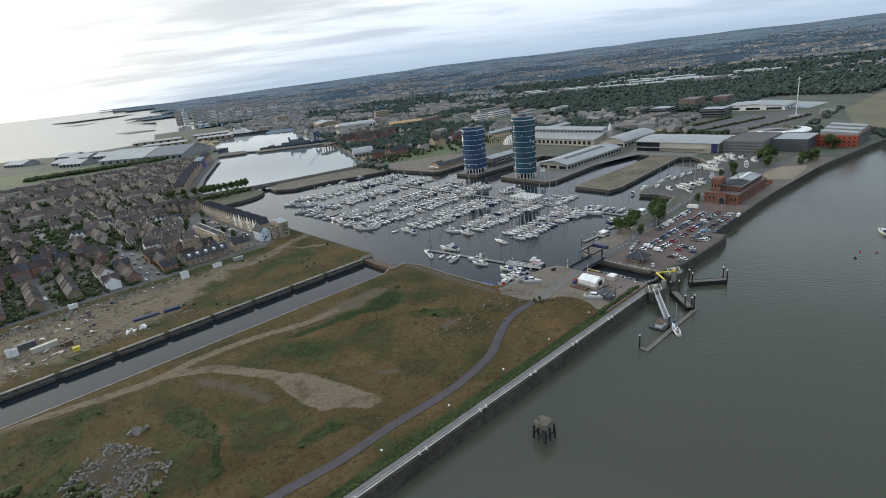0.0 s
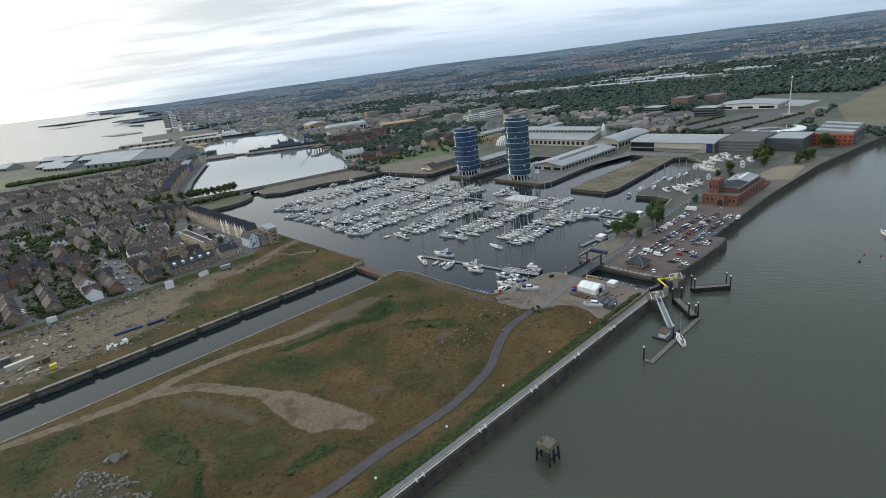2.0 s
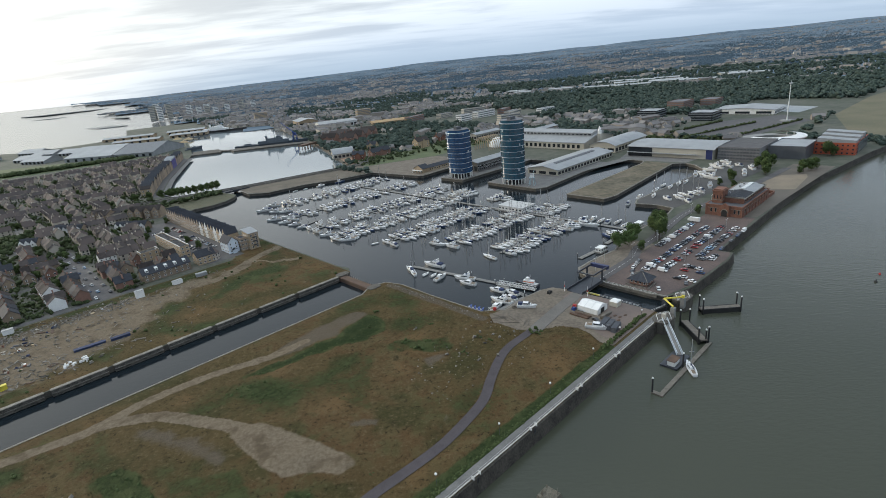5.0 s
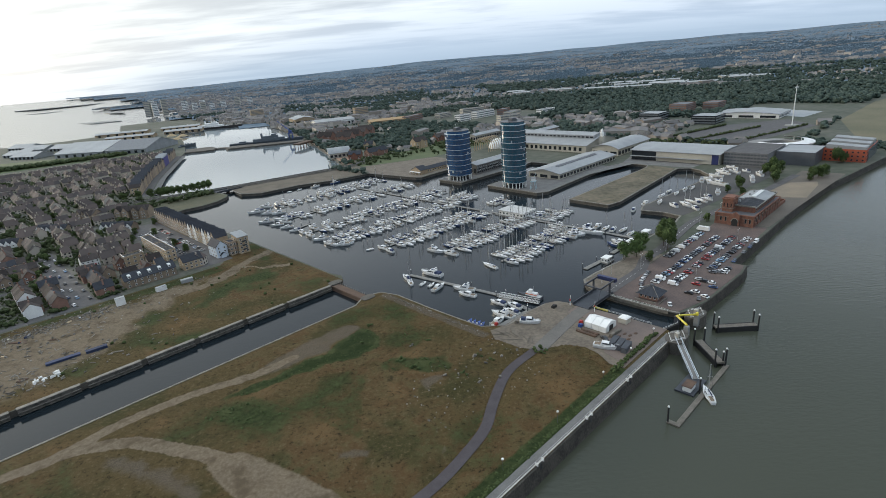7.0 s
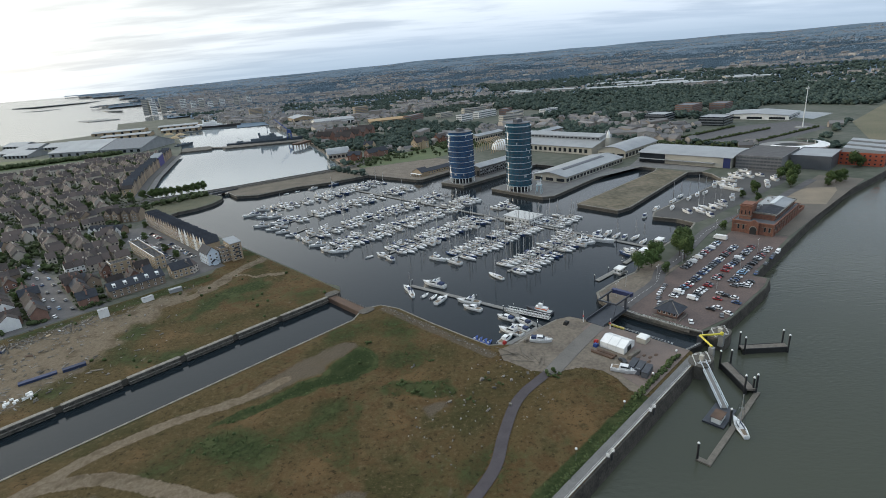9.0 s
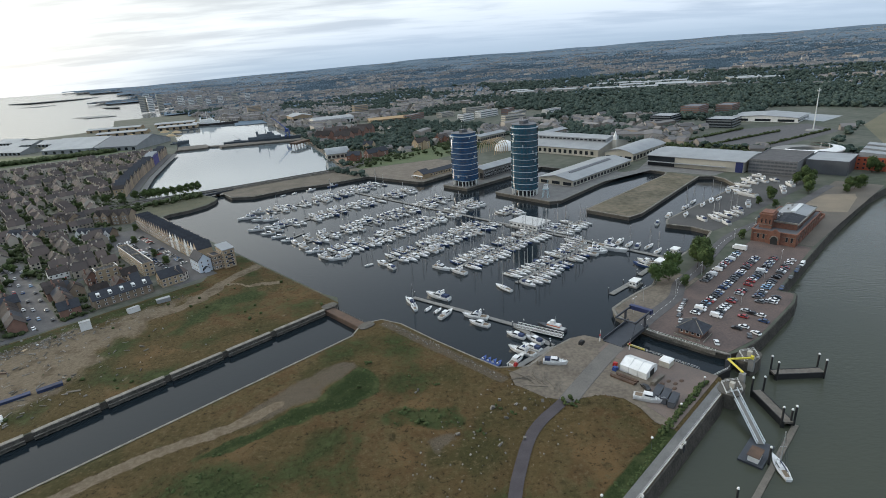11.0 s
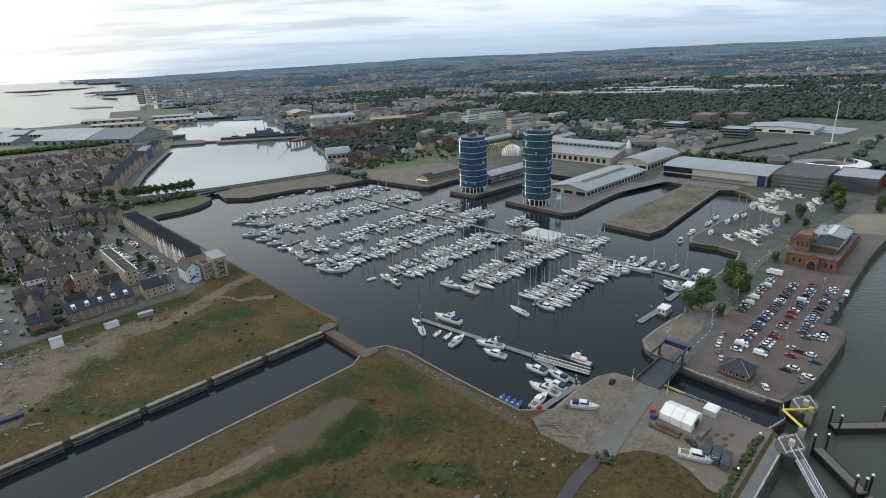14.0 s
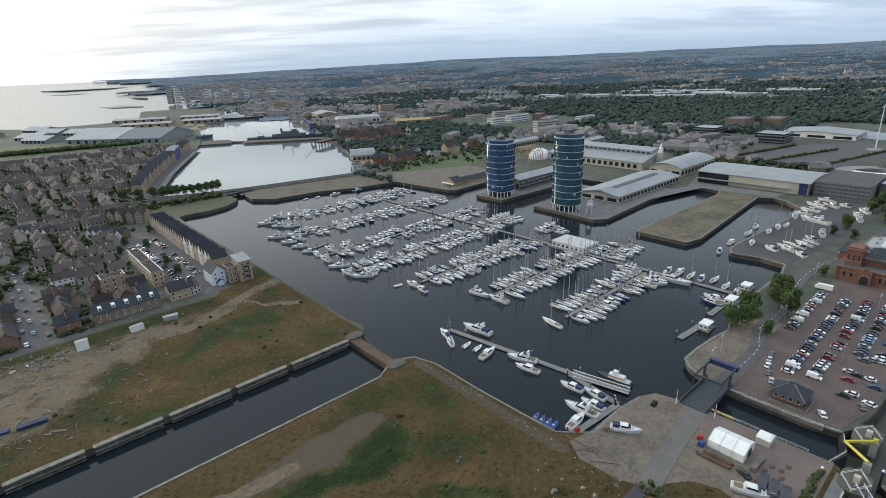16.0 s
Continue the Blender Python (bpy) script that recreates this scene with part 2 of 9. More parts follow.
M_LEAF2 = island_mat("leaf_bright", (0.045, 0.075, 0.024), (0.095, 0.135, 0.045), s=0.4)
M_BARK = mat("bark", (0.10, 0.08, 0.06), (0.06, 0.05, 0.04), s1=2, s2=12, bump=0.3)

# ---- mesh helpers ----


def mesh_of(bm, name, material):
    bmesh.ops.recalc_face_normals(bm, faces=bm.faces[:])
    me = bpy.data.meshes.new(name)
    bm.to_mesh(me)
    bm.free()
    for m in material if isinstance(material, (list, tuple)) else [material]:
        me.materials.append(m)
    return me


def part(name, bm, material, parent, label="", m=None):
    """One mesh object under a thing or under a part."""
    me = bm if isinstance(bm, bpy.types.Mesh) else mesh_of(bm, name, material)
    ob = new(name, me)
    ob.parent = parent
    if m is not None:
        ob.matrix_basis = m
    if label:
        ob["label"] = label
    return ob


def thing(name, m, label, category, group="", kind=""):
    ob = new(name)
    ob.matrix_basis = m
    ob.empty_display_size = 0.5
    return tagged(ob, label, category, group, kind)


def solid(name, bm, material, label, category, m=None, group="", kind=""):
    ob = new(name, mesh_of(bm, name, material))
    if m is not None:
        ob.matrix_basis = m
    return tagged(ob, label, category, group, kind)


def quad(bm, *pts, mi=0):
    f = bm.faces.new([bm.verts.new(p) for p in pts])
    f.material_index = mi
    return f


def box(bm, x0, y0, z0, x1, y1, z1, mi=0, top=None):
    """top: (inset x, inset y) of the upper face."""
    ix, iy = top or (0, 0)
    a = [bm.verts.new(p) for p in ((x0, y0, z0), (x1, y0, z0), (x1, y1, z0), (x0, y1, z0))]
    b = [bm.verts.new(p) for p in ((x0 + ix, y0 + iy, z1), (x1 - ix, y0 + iy, z1), (x1 - ix, y1 - iy, z1), (x0 + ix, y1 - iy, z1))]
    fs = [bm.faces.new(a[::-1]), bm.faces.new(b)]
    fs += [bm.faces.new((a[i], a[(i + 1) % 4], b[(i + 1) % 4], b[i])) for i in range(4)]
    for f in fs:
        f.material_index = mi
    return bm


def boxes(*rows):
    bm = bmesh.new()
    for r in rows:
        box(bm, *r)
    return bm


def prism(bm, pts, z0, z1, mi=0, cap_mi=None):
    a = [bm.verts.new((*p, z0)) for p in pts]
    b = [bm.verts.new((*p, z1)) for p in pts]
    n = len(pts)
    fs = [bm.faces.new((a[i], a[(i + 1) % n], b[(i + 1) % n], b[i])) for i in range(n)]
    for f in fs:
        f.material_index = mi
    tops = [bm.faces.new(b), bm.faces.new(a[::-1])]
    for f in tops:
        f.material_index = mi if cap_mi is None else cap_mi
    return bm


def ring(rx, ry, n, power=2.0, cx=0, cy=0):
    out = []
    for i in range(n):
        t = 2 * math.pi * i / n
        c, s = math.cos(t), math.sin(t)
        out.append((cx + rx * math.copysign(abs(c) ** (2 / power), c), cy + ry * math.copysign(abs(s) ** (2 / power), s)))
    return out


def tube(bm, a, b, r, n=6, r2=None, mi=0):
    a, b = Vector(a), Vector(b)
    d = (b - a).normalized()
    s = d.orthogonal().normalized()
    t = d.cross(s)
    r2 = r if r2 is None else r2
    va = [bm.verts.new(a + r * (math.cos(k) * s + math.sin(k) * t)) for k in (2 * math.pi * i / n for i in range(n))]
    vb = [bm.verts.new(b + r2 * (math.cos(k) * s + math.sin(k) * t)) for k in (2 * math.pi * i / n for i in range(n))]
    fs = [bm.faces.new((va[i], va[(i + 1) % n], vb[(i + 1) % n], vb[i])) for i in range(n)]
    fs += [bm.faces.new(va[::-1]), bm.faces.new(vb)]
    for f in fs:
        f.material_index = mi
    return bm


def loft(bm, rings, mi=0, close=True, caps=True):
    vs = [[bm.verts.new(p) for p in r] for r in rings]
    n = len(vs[0])
    for a, b in zip(vs, vs[1:]):
        for i in range(n if close else n - 1):
            bm.faces.new((a[i], a[(i + 1) % n], b[(i + 1) % n], b[i])).material_index = mi
    if caps:
        bm.faces.new(vs[0][::-1]).material_index = mi
        bm.faces.new(vs[-1]).material_index = mi
    return bm


def gable(bm, x0, y0, x1, y1, z, h, over=0.4, thick=0.25, mi=0):
    """A pitched roof with its ridge along x."""
    ym = (y0 + y1) / 2
    k = h / (ym - y0)
    lo = z - over * k
    prof = [(y0 - over, lo), (ym, z + h), (y1 + over, lo), (y1 + over, lo - thick), (ym, z + h - thick), (y0 - over, lo - thick)]
    return loft(bm, [[(x, y, zz) for y, zz in prof] for x in (x0 - over, x1 + over)], mi)


def gable_wall(bm, x0, y0, x1, y1, z0, z1, h, mi=0):
    ym = (y0 + y1) / 2
    prof = [(y0, z0), (y1, z0), (y1, z1), (ym, z1 + h - 0.15), (y0, z1)]
    return loft(bm, [[(x, y, z) for y, z in prof] for x in (x0, x1)], mi)


def from_data(name, verts, faces, material):
    me = bpy.data.meshes.new(name)
    me.from_pydata(verts, [], faces)
    me.materials.append(material)
    me.update()
    return me


def fill(pts, z):
    """A flat polygon of any outline, as triangles."""
    from mathutils.geometry import tessellate_polygon
    vs = [(x, y, z) for x, y in pts]
    return vs, [tuple(t) for t in tessellate_polygon([[Vector(p) for p in vs]])]


def plate(name, pts, z, material, label, category, thick=0.0):
    vs, fs = fill(pts, z)
    fixed = []
    for a, b, c in fs:
        pa, pb, pc = vs[a], vs[b], vs[c]
        up = (pb[0] - pa[0]) * (pc[1] - pa[1]) - (pb[1] - pa[1]) * (pc[0] - pa[0])
        fixed.append((a, b, c) if up > 0 else (a, c, b))
    n = len(vs)
    if thick:
        vs = vs + [(x, y, z - thick) for x, y, z in vs]
        fixed += [(i, (i + 1) % n, n + (i + 1) % n, n + i) for i in range(n)]
    ob = new(name, from_data(name, vs, fixed, material))
    return tagged(ob, label, category, kind="structure")


def uv(*pts):
    return [X(*p) for p in pts]


def ribbon(name, pts, width, z, material, label, category, thick=0.12):
    """A strip of constant width along a line of plan points."""
    left, right = [], []
    for i, p in enumerate(pts):
        a, b = Vector(pts[max(0, i - 1)]), Vector(pts[min(len(pts) - 1, i + 1)])
        d = (b - a).normalized()
        nrm = Vector((-d.y, d.x)) * width / 2
        left.append(tuple(Vector(p) + nrm))
        right.append(tuple(Vector(p) - nrm))
    bm = bmesh.new()
    n = len(pts)
    rings = [[(*left[i], z), (*right[i], z), (*right[i], z - thick), (*left[i], z - thick)] for i in range(n)]
    loft(bm, rings)
    return solid(name, bm, material, label, category, kind="structure")


def smooth_line(pts, n=6):
    """Catmull-Rom through plan points."""
    out = []
    for i in range(len(pts) - 1):
        p0, p1, p2, p3 = (Vector(pts[max(0, min(len(pts) - 1, k))]) for k in (i - 1, i, i + 1, i + 2))
        for j in range(n):
            t = j / n
            out.append(tuple(0.5 * (2 * p1 + (p2 - p0) * t + (2 * p0 - 5 * p1 + 4 * p2 - p3) * t * t + (3 * p1 - p0 - 3 * p2 + p3) * t ** 3)))
    return out + [tuple(pts[-1])]


def inside(p, poly):
    x, y = p
    hit = False
    for (x0, y0), (x1, y1) in zip(poly, poly[1:] + poly[:1]):
        if (y0 > y) != (y1 > y) and x < (x1 - x0) * (y - y0) / (y1 - y0) + x0:
            hit = not hit
    return hit


# ---- land and water ----
CANAL_N, CANAL_S = 294.5, 259.5
SHORE_W = [(181, CANAL_N), (184, 298), (190, 297), (193, 302), (191, 312), (191, 430), (190.5, 557), (192, 590), (200, 594), (218, 592), (236, 597), (249, 607), (256, 618), (255, 632)]
BASIN_TWO_W = [(256, 664), (214, 686), (206, 700), (206, 717), (251, 830), (350, 1034), (373, 1081)]
BASIN_THREE = [(425, 1232), (551, 1657), (735, 1480), (583, 1017)]
BASIN_TWO_E = [(555, 955), (496, 799), (432, 652), (428, 630), (389, 637), (357, 642), (280, 655)]
CAUSEWAY_S = [(268, 628), (266, 606), (281, 588), (325, 583), (360, 566), (406, 557), (416, 482), (419, 476), (463, 478), (520, 480), (520, 446), (419, 446), (420, 414), (486, 412), (540, 412), (540, 380), (423, 380), (420, 318), (428, 312), (497, 316), (553, 318), (570, 312), (574, 300), (572, 284), (560, 280),
              (415, 280), (414, 243), (428, 240), (567, 251), (574, 240), (568, 228), (550, 213), (531, 211), (440, 217), (422, 218), (412, 214), (415, 198), (412, 184), (396, 181), (330, 182), (308, 176), (295, 178), (281, 179), (271, 179), (266, 175), (262, 167), (260.5, 153), (260.5, 131), (262, 123)]
RIVER_E = [(266, 121), (281, 118), (300, 117), (327, 116), (338, 117.5), (338, 125), (446, 125), (498, 124), (546, 122), (600, 114), (680, 103), (800, 80), (1000, 40), (1700, -60), (3600, -500), (4300, -800)]
SOUTH = [(-420, 116), (236, 116), (243, 120), (242.5, 146), (241.5, 167), (239, 176), (233, 179), (222, 180.5), (204, 180), (195.5, 189), (195, 202), (194.5, 225), (195, 250), (192, 261), (184, 265), (179, 263), (173, CANAL_S), (-420, CANAL_S)]


def walls(loop, z0, name, label):
    """The quay face below a land edge, in courses."""
    bm = bmesh.new()
    for a, b in zip(loop, loop[1:]):
        quad(bm, (*a, z0), (*b, z0), (*b, 0), (*a, 0))
    me = mesh_of(bm, name, M_STONE)
    ob = new(name, me)
    return tagged(ob, label, "quay wall", kind="structure")


def coping(loop, width, z, name="coping"):
    bm = bmesh.new()
    for a, b in zip(loop, loop[1:]):
        a, b = Vector(a), Vector(b)
        d = (b - a).normalized()
        nr = Vector((-d.y, d.x)) * width / 2
        vs = [a + nr - d * 0.1, b + nr + d * 0.1, b - nr + d * 0.1, a - nr - d * 0.1]
        prism(bm, [tuple(v) for v in vs], z - 0.5, z + rng.uniform(0.10, 0.16))
    return solid(name, bm, M_COPING, "pale worn coping stones along the dock edge", "coping", kind="structure")


def far_height(x, y):
    """The land lifts towards the downs."""
    r = math.hypot(x, y - 60)
    az = math.degrees(math.atan2(x, y - 60))
    k = max(0.0, (r - 1700) / 3150)
    top = 88 + max(0.0, min(1.0, (az + 24) / 26)) * 52 + max(0.0, min(1.0, (az - 8) / 25)) * 10
    top += 2 * math.sin(az * 0.31) + 1.5 * math.sin(az * 0.83 + 1)
    return top * k ** 1.55


# main land: dock edge, then the coast, closed inside a ring of 1650 m
NORTH = [(-420, CANAL_N)] + SHORE_W + BASIN_TWO_W + BASIN_THREE + BASIN_TWO_E + CAUSEWAY_S + RIVER_E[:-2]
COAST = [(2100, -60), (1750, 1000), (1300, 1560), (700, 1900), (0, 2080), (-600, 2200), (-1000, 2350), (-1240, 2300), (-1332, 2322), (-1220, 2202), (-1043, 2058), (-837, 1646), (-932, 1544), (-1042, 1491), (-1125, 1518), (-1500, 1400), (-2600, 1250), (-2700, 200), (-500, -80)]
north_xy = [X(*p) for p in NORTH] + COAST
plate("ground", north_xy, 0.0, M_LAND, "flat reclaimed dockland ground of tarmac and grass", "ground")
plate("ground_south", [X(*p) for p in SOUTH], 0.0, M_LAND, "flat reclaimed headland between canal and river", "ground")
walls([X(*p) for p in NORTH], -9, "quay_wall_north", "dark stained stone dock walls down to the water")
walls([X(*p) for p in SOUTH], -9, "quay_wall_south", "dark stained stone walls of river and canal")
coping([X(*p) for p in SHORE_W[5:8]], 1.0, 0.0)
coping([X(*p) for p in CAUSEWAY_S], 1.2, 0.0)
coping([X(*p) for p in SOUTH[6:17]], 0.7, 0.0)
coping([X(-420, CANAL_S - 0.5), X(173, CANAL_S - 0.5)], 1.0, 0.0)
# sloping stone revetment of the river bank
REV = [(-420, 116), (-100, 116), (60, 116), (150, 116), (200, 116), (228, 116), (236, 117)]
bm = bmesh.new()
loft(bm, [[(*X(u, v + 0.3), 0.02), (*X(u, v - 0.4), -0.4), (*X(u, v - 1.5), -5.6), (*X(u, v - 2.0), -8), (*X(u, v + 0.3), -8)] for u, v in REV])
solid("quay_wall_revetment", bm, mat("wet_dark_stone", (0.078, 0.069, 0.057), (0.016, 0.015, 0.012), s1=0.25, s2=1.6, bump=0.7), "steep dark weathered river revetment", "river wall", kind="structure")
bm = bmesh.new()
loft(bm, [[(*X(u, v + 0.3), 0.02), (*X(u, v - 0.3), -0.4), (*X(u, v - 1.0), -5.6), (*X(u, v - 1.4), -8), (*X(u, v + 0.3), -8)] for u, v in ((338.5, 125), (446, 125), (498, 124), (546, 122), (600, 114), (680, 103), (800, 80), (1000, 40), (1700, -60))])
loft(bm, [[(*X(u, v + 0.3), 0.02), (*X(u, v - 0.3), -0.4), (*X(u, v - 1.0), -5.6), (*X(u, v - 1.4), -8), (*X(u, v + 0.3), -8)] for u, v in ((266, 121), (281, 118), (300, 117), (326, 116), (337.8, 117.5))])
solid("quay_wall_revetment_east", bm, MATS["wet_dark_stone"], "steep dark weathered river revetment", "river wall", kind="structure")

# water: still dock water at one level, the tidal river lower
RW = [(-420, 117.5), (236, 117.5), (246, 121), (259, 121), (268, 121.5), (281, 119.5), (337, 119.5), (337.6, 126.8), (446, 126.8), (498, 125.8), (546, 123.6), (600, 116), (680, 105), (800, 82), (1000, 42), (1700, -58), (2600, -240)]


def disc_sheet(name, z, material, label, keep, r_out=4930, rise=85):
    """A round sheet of rings that lifts to the horizon at its rim."""
    radii = [0, 300, 700, 1200, 1700, 2200, 2800, 3400, 4000, 4500, r_out]
    n = 96
    vs, fs = [], []
    for r in radii:
        for i in range(n):
            a = 2 * math.pi * i / n
            k = max(0.0, (r - 1700) / 3230)
            vs.append((r * math.cos(a), 60 + r * math.sin(a), z + rise * k ** 1.6))
    for j in range(len(radii) - 1):
        for i in range(n):
            q = (j * n + i, j * n + (i + 1) % n, (j + 1) * n + (i + 1) % n, (j + 1) * n + i)
            if keep(sum(vs[k][0] for k in q) / 4, sum(vs[k][1] for k in q) / 4):
                fs.append(q if j else (q[0], q[2], q[3]))
    ob = new(name, from_data(name, vs, fs, material))
    return tagged(ob, label, "water", kind="structure")


river_xy = [X(*p) for p in RW] + [(4300, -500), (4300, -1500), (-900, -1500)]
plate("river_water", river_xy, RIVER_Z, M_RIVER, "broad grey-green tidal river with fine ripples", "river")
dock_xy = [X(*p) for p in RW] + [(2300, 1500), (1200, 2300), (-300, 2000), (-700, 1700), (-760, 1100), (-760, -100), (-700, -400)]
plate("dock_water", dock_xy, MARINA_Z, M_MARINA, "still dark water of the docks and marina", "water")
two_xy = uv((-200, 690), (205, 668), (262, 650), (430, 615), (900, 640)) + [(1200, 2300), (-300, 2000), (-700, 1700), (-760, 1100)]
# the bright sky mirrored in this dock is put into the pale base colour
plate("dock_water_two", two_xy, MARINA_Z + 0.03, water_mat("sky_pale_dock_water", (0.14, 0.17, 0.185), 0.05, 0.5, 0.06, 1.6), "pale calm water of the second dock", "water")
M_SEA = water_mat("pale_estuary_water", (0.10, 0.105, 0.10), 0.3, 0.2, 0.2)
disc_sheet("estuary_water", -4.2, M_SEA, "wide pale estuary reaching to the horizon", lambda x, y: x < 0 and math.hypot(x, y) > 1150)

M_MUD = mat("estuary_mud", (0.24, 0.24, 0.225), (0.17, 0.175, 0.165), rough=0.6, s1=0.01, s2=0.1)
for rows in (((-2300, 3370), (-2120, 3560), (-2010, 3990), (-1930, 3790), (-1960, 3500), (-2150, 3330)), ((-2040, 3060), (-1960, 3200), (-1890, 3140), (-1930, 3060)), ((-1590, 2925), (-1560, 3040), (-1300, 2620), (-1400, 2680)), ((-1330, 2270), (-1340, 2414), (-1110, 2205), (-1205, 2170))):
    far_r = sum(math.hypot(x, y - 60) for x, y in rows) / len(rows)
    plate("ground_mud_bank", rows, -3.2 + 85 * max(0.0, (far_r - 1700) / 3230) ** 1.6, M_MUD, "low dark mud bank in the estuary", "mud bank", 3)

# distant land from the coast back to the downs
vs, fs = [], []
azs = [-38 + i * 0.5 for i in range(0, 250)]
rs = [1500, 1700, 1850, 2000, 2150, 2300, 2450, 2600, 2750, 2900, 3050, 3200, 3350, 3500, 3650, 3800, 4000, 4200, 4400, 4600, 4800, 4930]
for r in rs:
    for a in azs:
        x, y = r * math.sin(radians(a)), 60 + r * math.cos(radians(a))
        vs.append((x, y, far_height(x, y) + 0.4 - (2.5 if r < 1600 else 0) + noise.noise((x / 260, y / 260, 0)) * 4 * min(1, max(0, (r - 1700) / 900))))
na = len(azs)


def dry(x, y):
    r, a = math.hypot(x, y - 60), math.degrees(math.atan2(x, y - 60))
    lim = [(1500, -17), (2150, -22.5), (2500, -23), (2900, -24), (3200, -24), (3300, -29), (3420, -29), (3500, -25), (3900, -26), (4100, -27), (4250, -28), (4400, -27), (4560, -30), (4930, -31)]
    for (r0, a0), (r1, a1) in zip(lim, lim[1:]):
        if r0 <= r <= r1:
            return a > a0 + (a1 - a0) * (r - r0) / (r1 - r0) + 2.2 * noise.noise((r / 90, a * 0.2, 3))
    return False


for j in range(len(rs) - 1):
    for i in range(na - 1):
        q = (j * na + i, j * na + i + 1, (j + 1) * na + i + 1, (j + 1) * na + i)
        if dry(sum(vs[k][0] for k in q) / 4, sum(vs[k][1] for k in q) / 4):
            fs.append(q[::-1])
tagged(new("backdrop", from_data("backdrop", vs, fs, M_FAR)), "distant wooded downs in a haze-blue tint", "hills", kind="structure")

# ---- the wasteland terrain ----


def cover_mat(name):
    """Ground cover by three painted masks (green growth, bare track, grey rubble) over dry grass."""
    m = bpy.data.materials.new(name)
    m.use_nodes = True
    nt = m.node_tree
    b = nt.nodes["Principled BSDF"]
    tcn = nt.nodes.new("ShaderNodeTexCoord")
    att = nt.nodes.new("ShaderNodeAttribute")
    att.attribute_name = "cover"
    sp = nt.nodes.new("ShaderNodeSeparateColor")
    nt.links.new(att.outputs["Color"], sp.inputs[0])

    def nz(scale, detail=5.0, rough=0.6):
        n = nt.nodes.new("ShaderNodeTexNoise")
        n.inputs["Scale"].default_value, n.inputs["Detail"].default_value = scale, detail
        n.inputs["Roughness"].default_value = rough
        nt.links.new(tcn.outputs["Object"], n.inputs[0])
        return n.outputs[0]

    def ramp(v, lo, hi):
        r = nt.nodes.new("ShaderNodeMapRange")
        r.interpolation_type = "SMOOTHSTEP"
        nt.links.new(v, r.inputs[0])
        r.inputs[1].default_value, r.inputs[2].default_value = lo, hi
        return r.outputs[0]

    def mx(f, a, c):
        n = nt.nodes.new("ShaderNodeMix")
        n.data_type = "RGBA"
        for s, v in ((n.inputs[0], f), (n.inputs[6], a), (n.inputs[7], c)):
            if isinstance(v, tuple):
                s.default_value = (*v, 1)
            elif isinstance(v, (int, float)):
                s.default_value = v
            else:
                nt.links.new(v, s)
        return n.outputs[2]

    def add(a, k, c):
        n = nt.nodes.new("ShaderNodeMath")
        n.operation = "MULTIPLY_ADD"
        nt.links.new(a, n.inputs[0])
        n.inputs[1].default_value = k
        nt.links.new(c, n.inputs[2])
        return n.outputs[0]

    big, mid, fine, grit = nz(0.035), nz(0.13, 8.0), nz(0.7, 8.0, 0.7), nz(3.0, 6.0, 0.7)
    huge = nz(0.012, 3.0)
    # brown and straw grass, olive where it is damp, darker hollows, a fine fleck of stalks
    dry_c = mx(ramp(mid, 0.42, 0.58), (0.086, 0.055, 0.025), (0.092, 0.070, 0.032))
    dry_c = mx(ramp(huge, 0.44, 0.58), dry_c, (0.078, 0.058, 0.025))
    dry_c = mx(ramp(big, 0.50, 0.64), dry_c, (0.050, 0.046, 0.018))
    dry_c = mx(ramp(big, 0.44, 0.32), dry_c, (0.120, 0.078, 0.036))
    dry_c = mx(ramp(mid, 0.58, 0.74), dry_c, (0.036, 0.030, 0.014))
    dry_c = mx(ramp(fine, 0.53, 0.66), dry_c, (0.112, 0.084, 0.045))
    dry_c = mx(ramp(fine, 0.46, 0.34), dry_c, (0.026, 0.021, 0.010))
    dry_c = mx(ramp(grit, 0.45, 0.28), dry_c, (0.030, 0.024, 0.012))
    dry_c = mx(ramp(grit, 0.57, 0.74), dry_c, (0.135, 0.102, 0.056))
    green_c = mx(ramp(fine, 0.35, 0.65), (0.021, 0.031, 0.011), (0.044, 0.058, 0.021))
    green_c = mx(ramp(mid, 0.50, 0.66), green_c, (0.058, 0.068, 0.027))
    green_c = mx(ramp(grit, 0.54, 0.74), green_c, (0.070, 0.080, 0.036))
    track_c = mx(ramp(fine, 0.3, 0.7), (0.125, 0.098, 0.066), (0.190, 0.155, 0.110))
    track_c = mx(ramp(grit, 0.55, 0.72), track_c, (0.235, 0.200, 0.150))
    track_c = mx(ramp(mid, 0.50, 0.66), track_c, (0.098, 0.076, 0.050))
    grey_c = mx(ramp(grit, 0.35, 0.65), (0.066, 0.053, 0.037), (0.130, 0.108, 0.080))
    grey_c = mx(ramp(mid, 0.60, 0.72), grey_c, (0.060, 0.056, 0.030))
    jitter = add(fine, 0.5, mid)
    col = mx(ramp(add(jitter, 0.5, sp.outputs[0]), 0.72, 0.96), dry_c, green_c)
    deep = nt.nodes.new("ShaderNodeMath")
    deep.operation = "MULTIPLY"
    nt.links.new(ramp(sp.outputs[0], 0.75, 0.95), deep.inputs[0])
    deep.inputs[1].default_value = 0.55
    col = mx(deep.outputs[0], col, (0.017, 0.029, 0.009))
    col = mx(ramp(add(jitter, 0.45, sp.outputs[2]), 0.72, 0.95), col, grey_c)
    col = mx(ramp(add(jitter, 0.35, sp.outputs[1]), 0.62, 0.82), col, track_c)
    nt.links.new(mx(0.09, col, (0.0, 0.0, 0.0)), b.inputs["Base Color"])
    b.inputs["Roughness"].default_value = 0.95
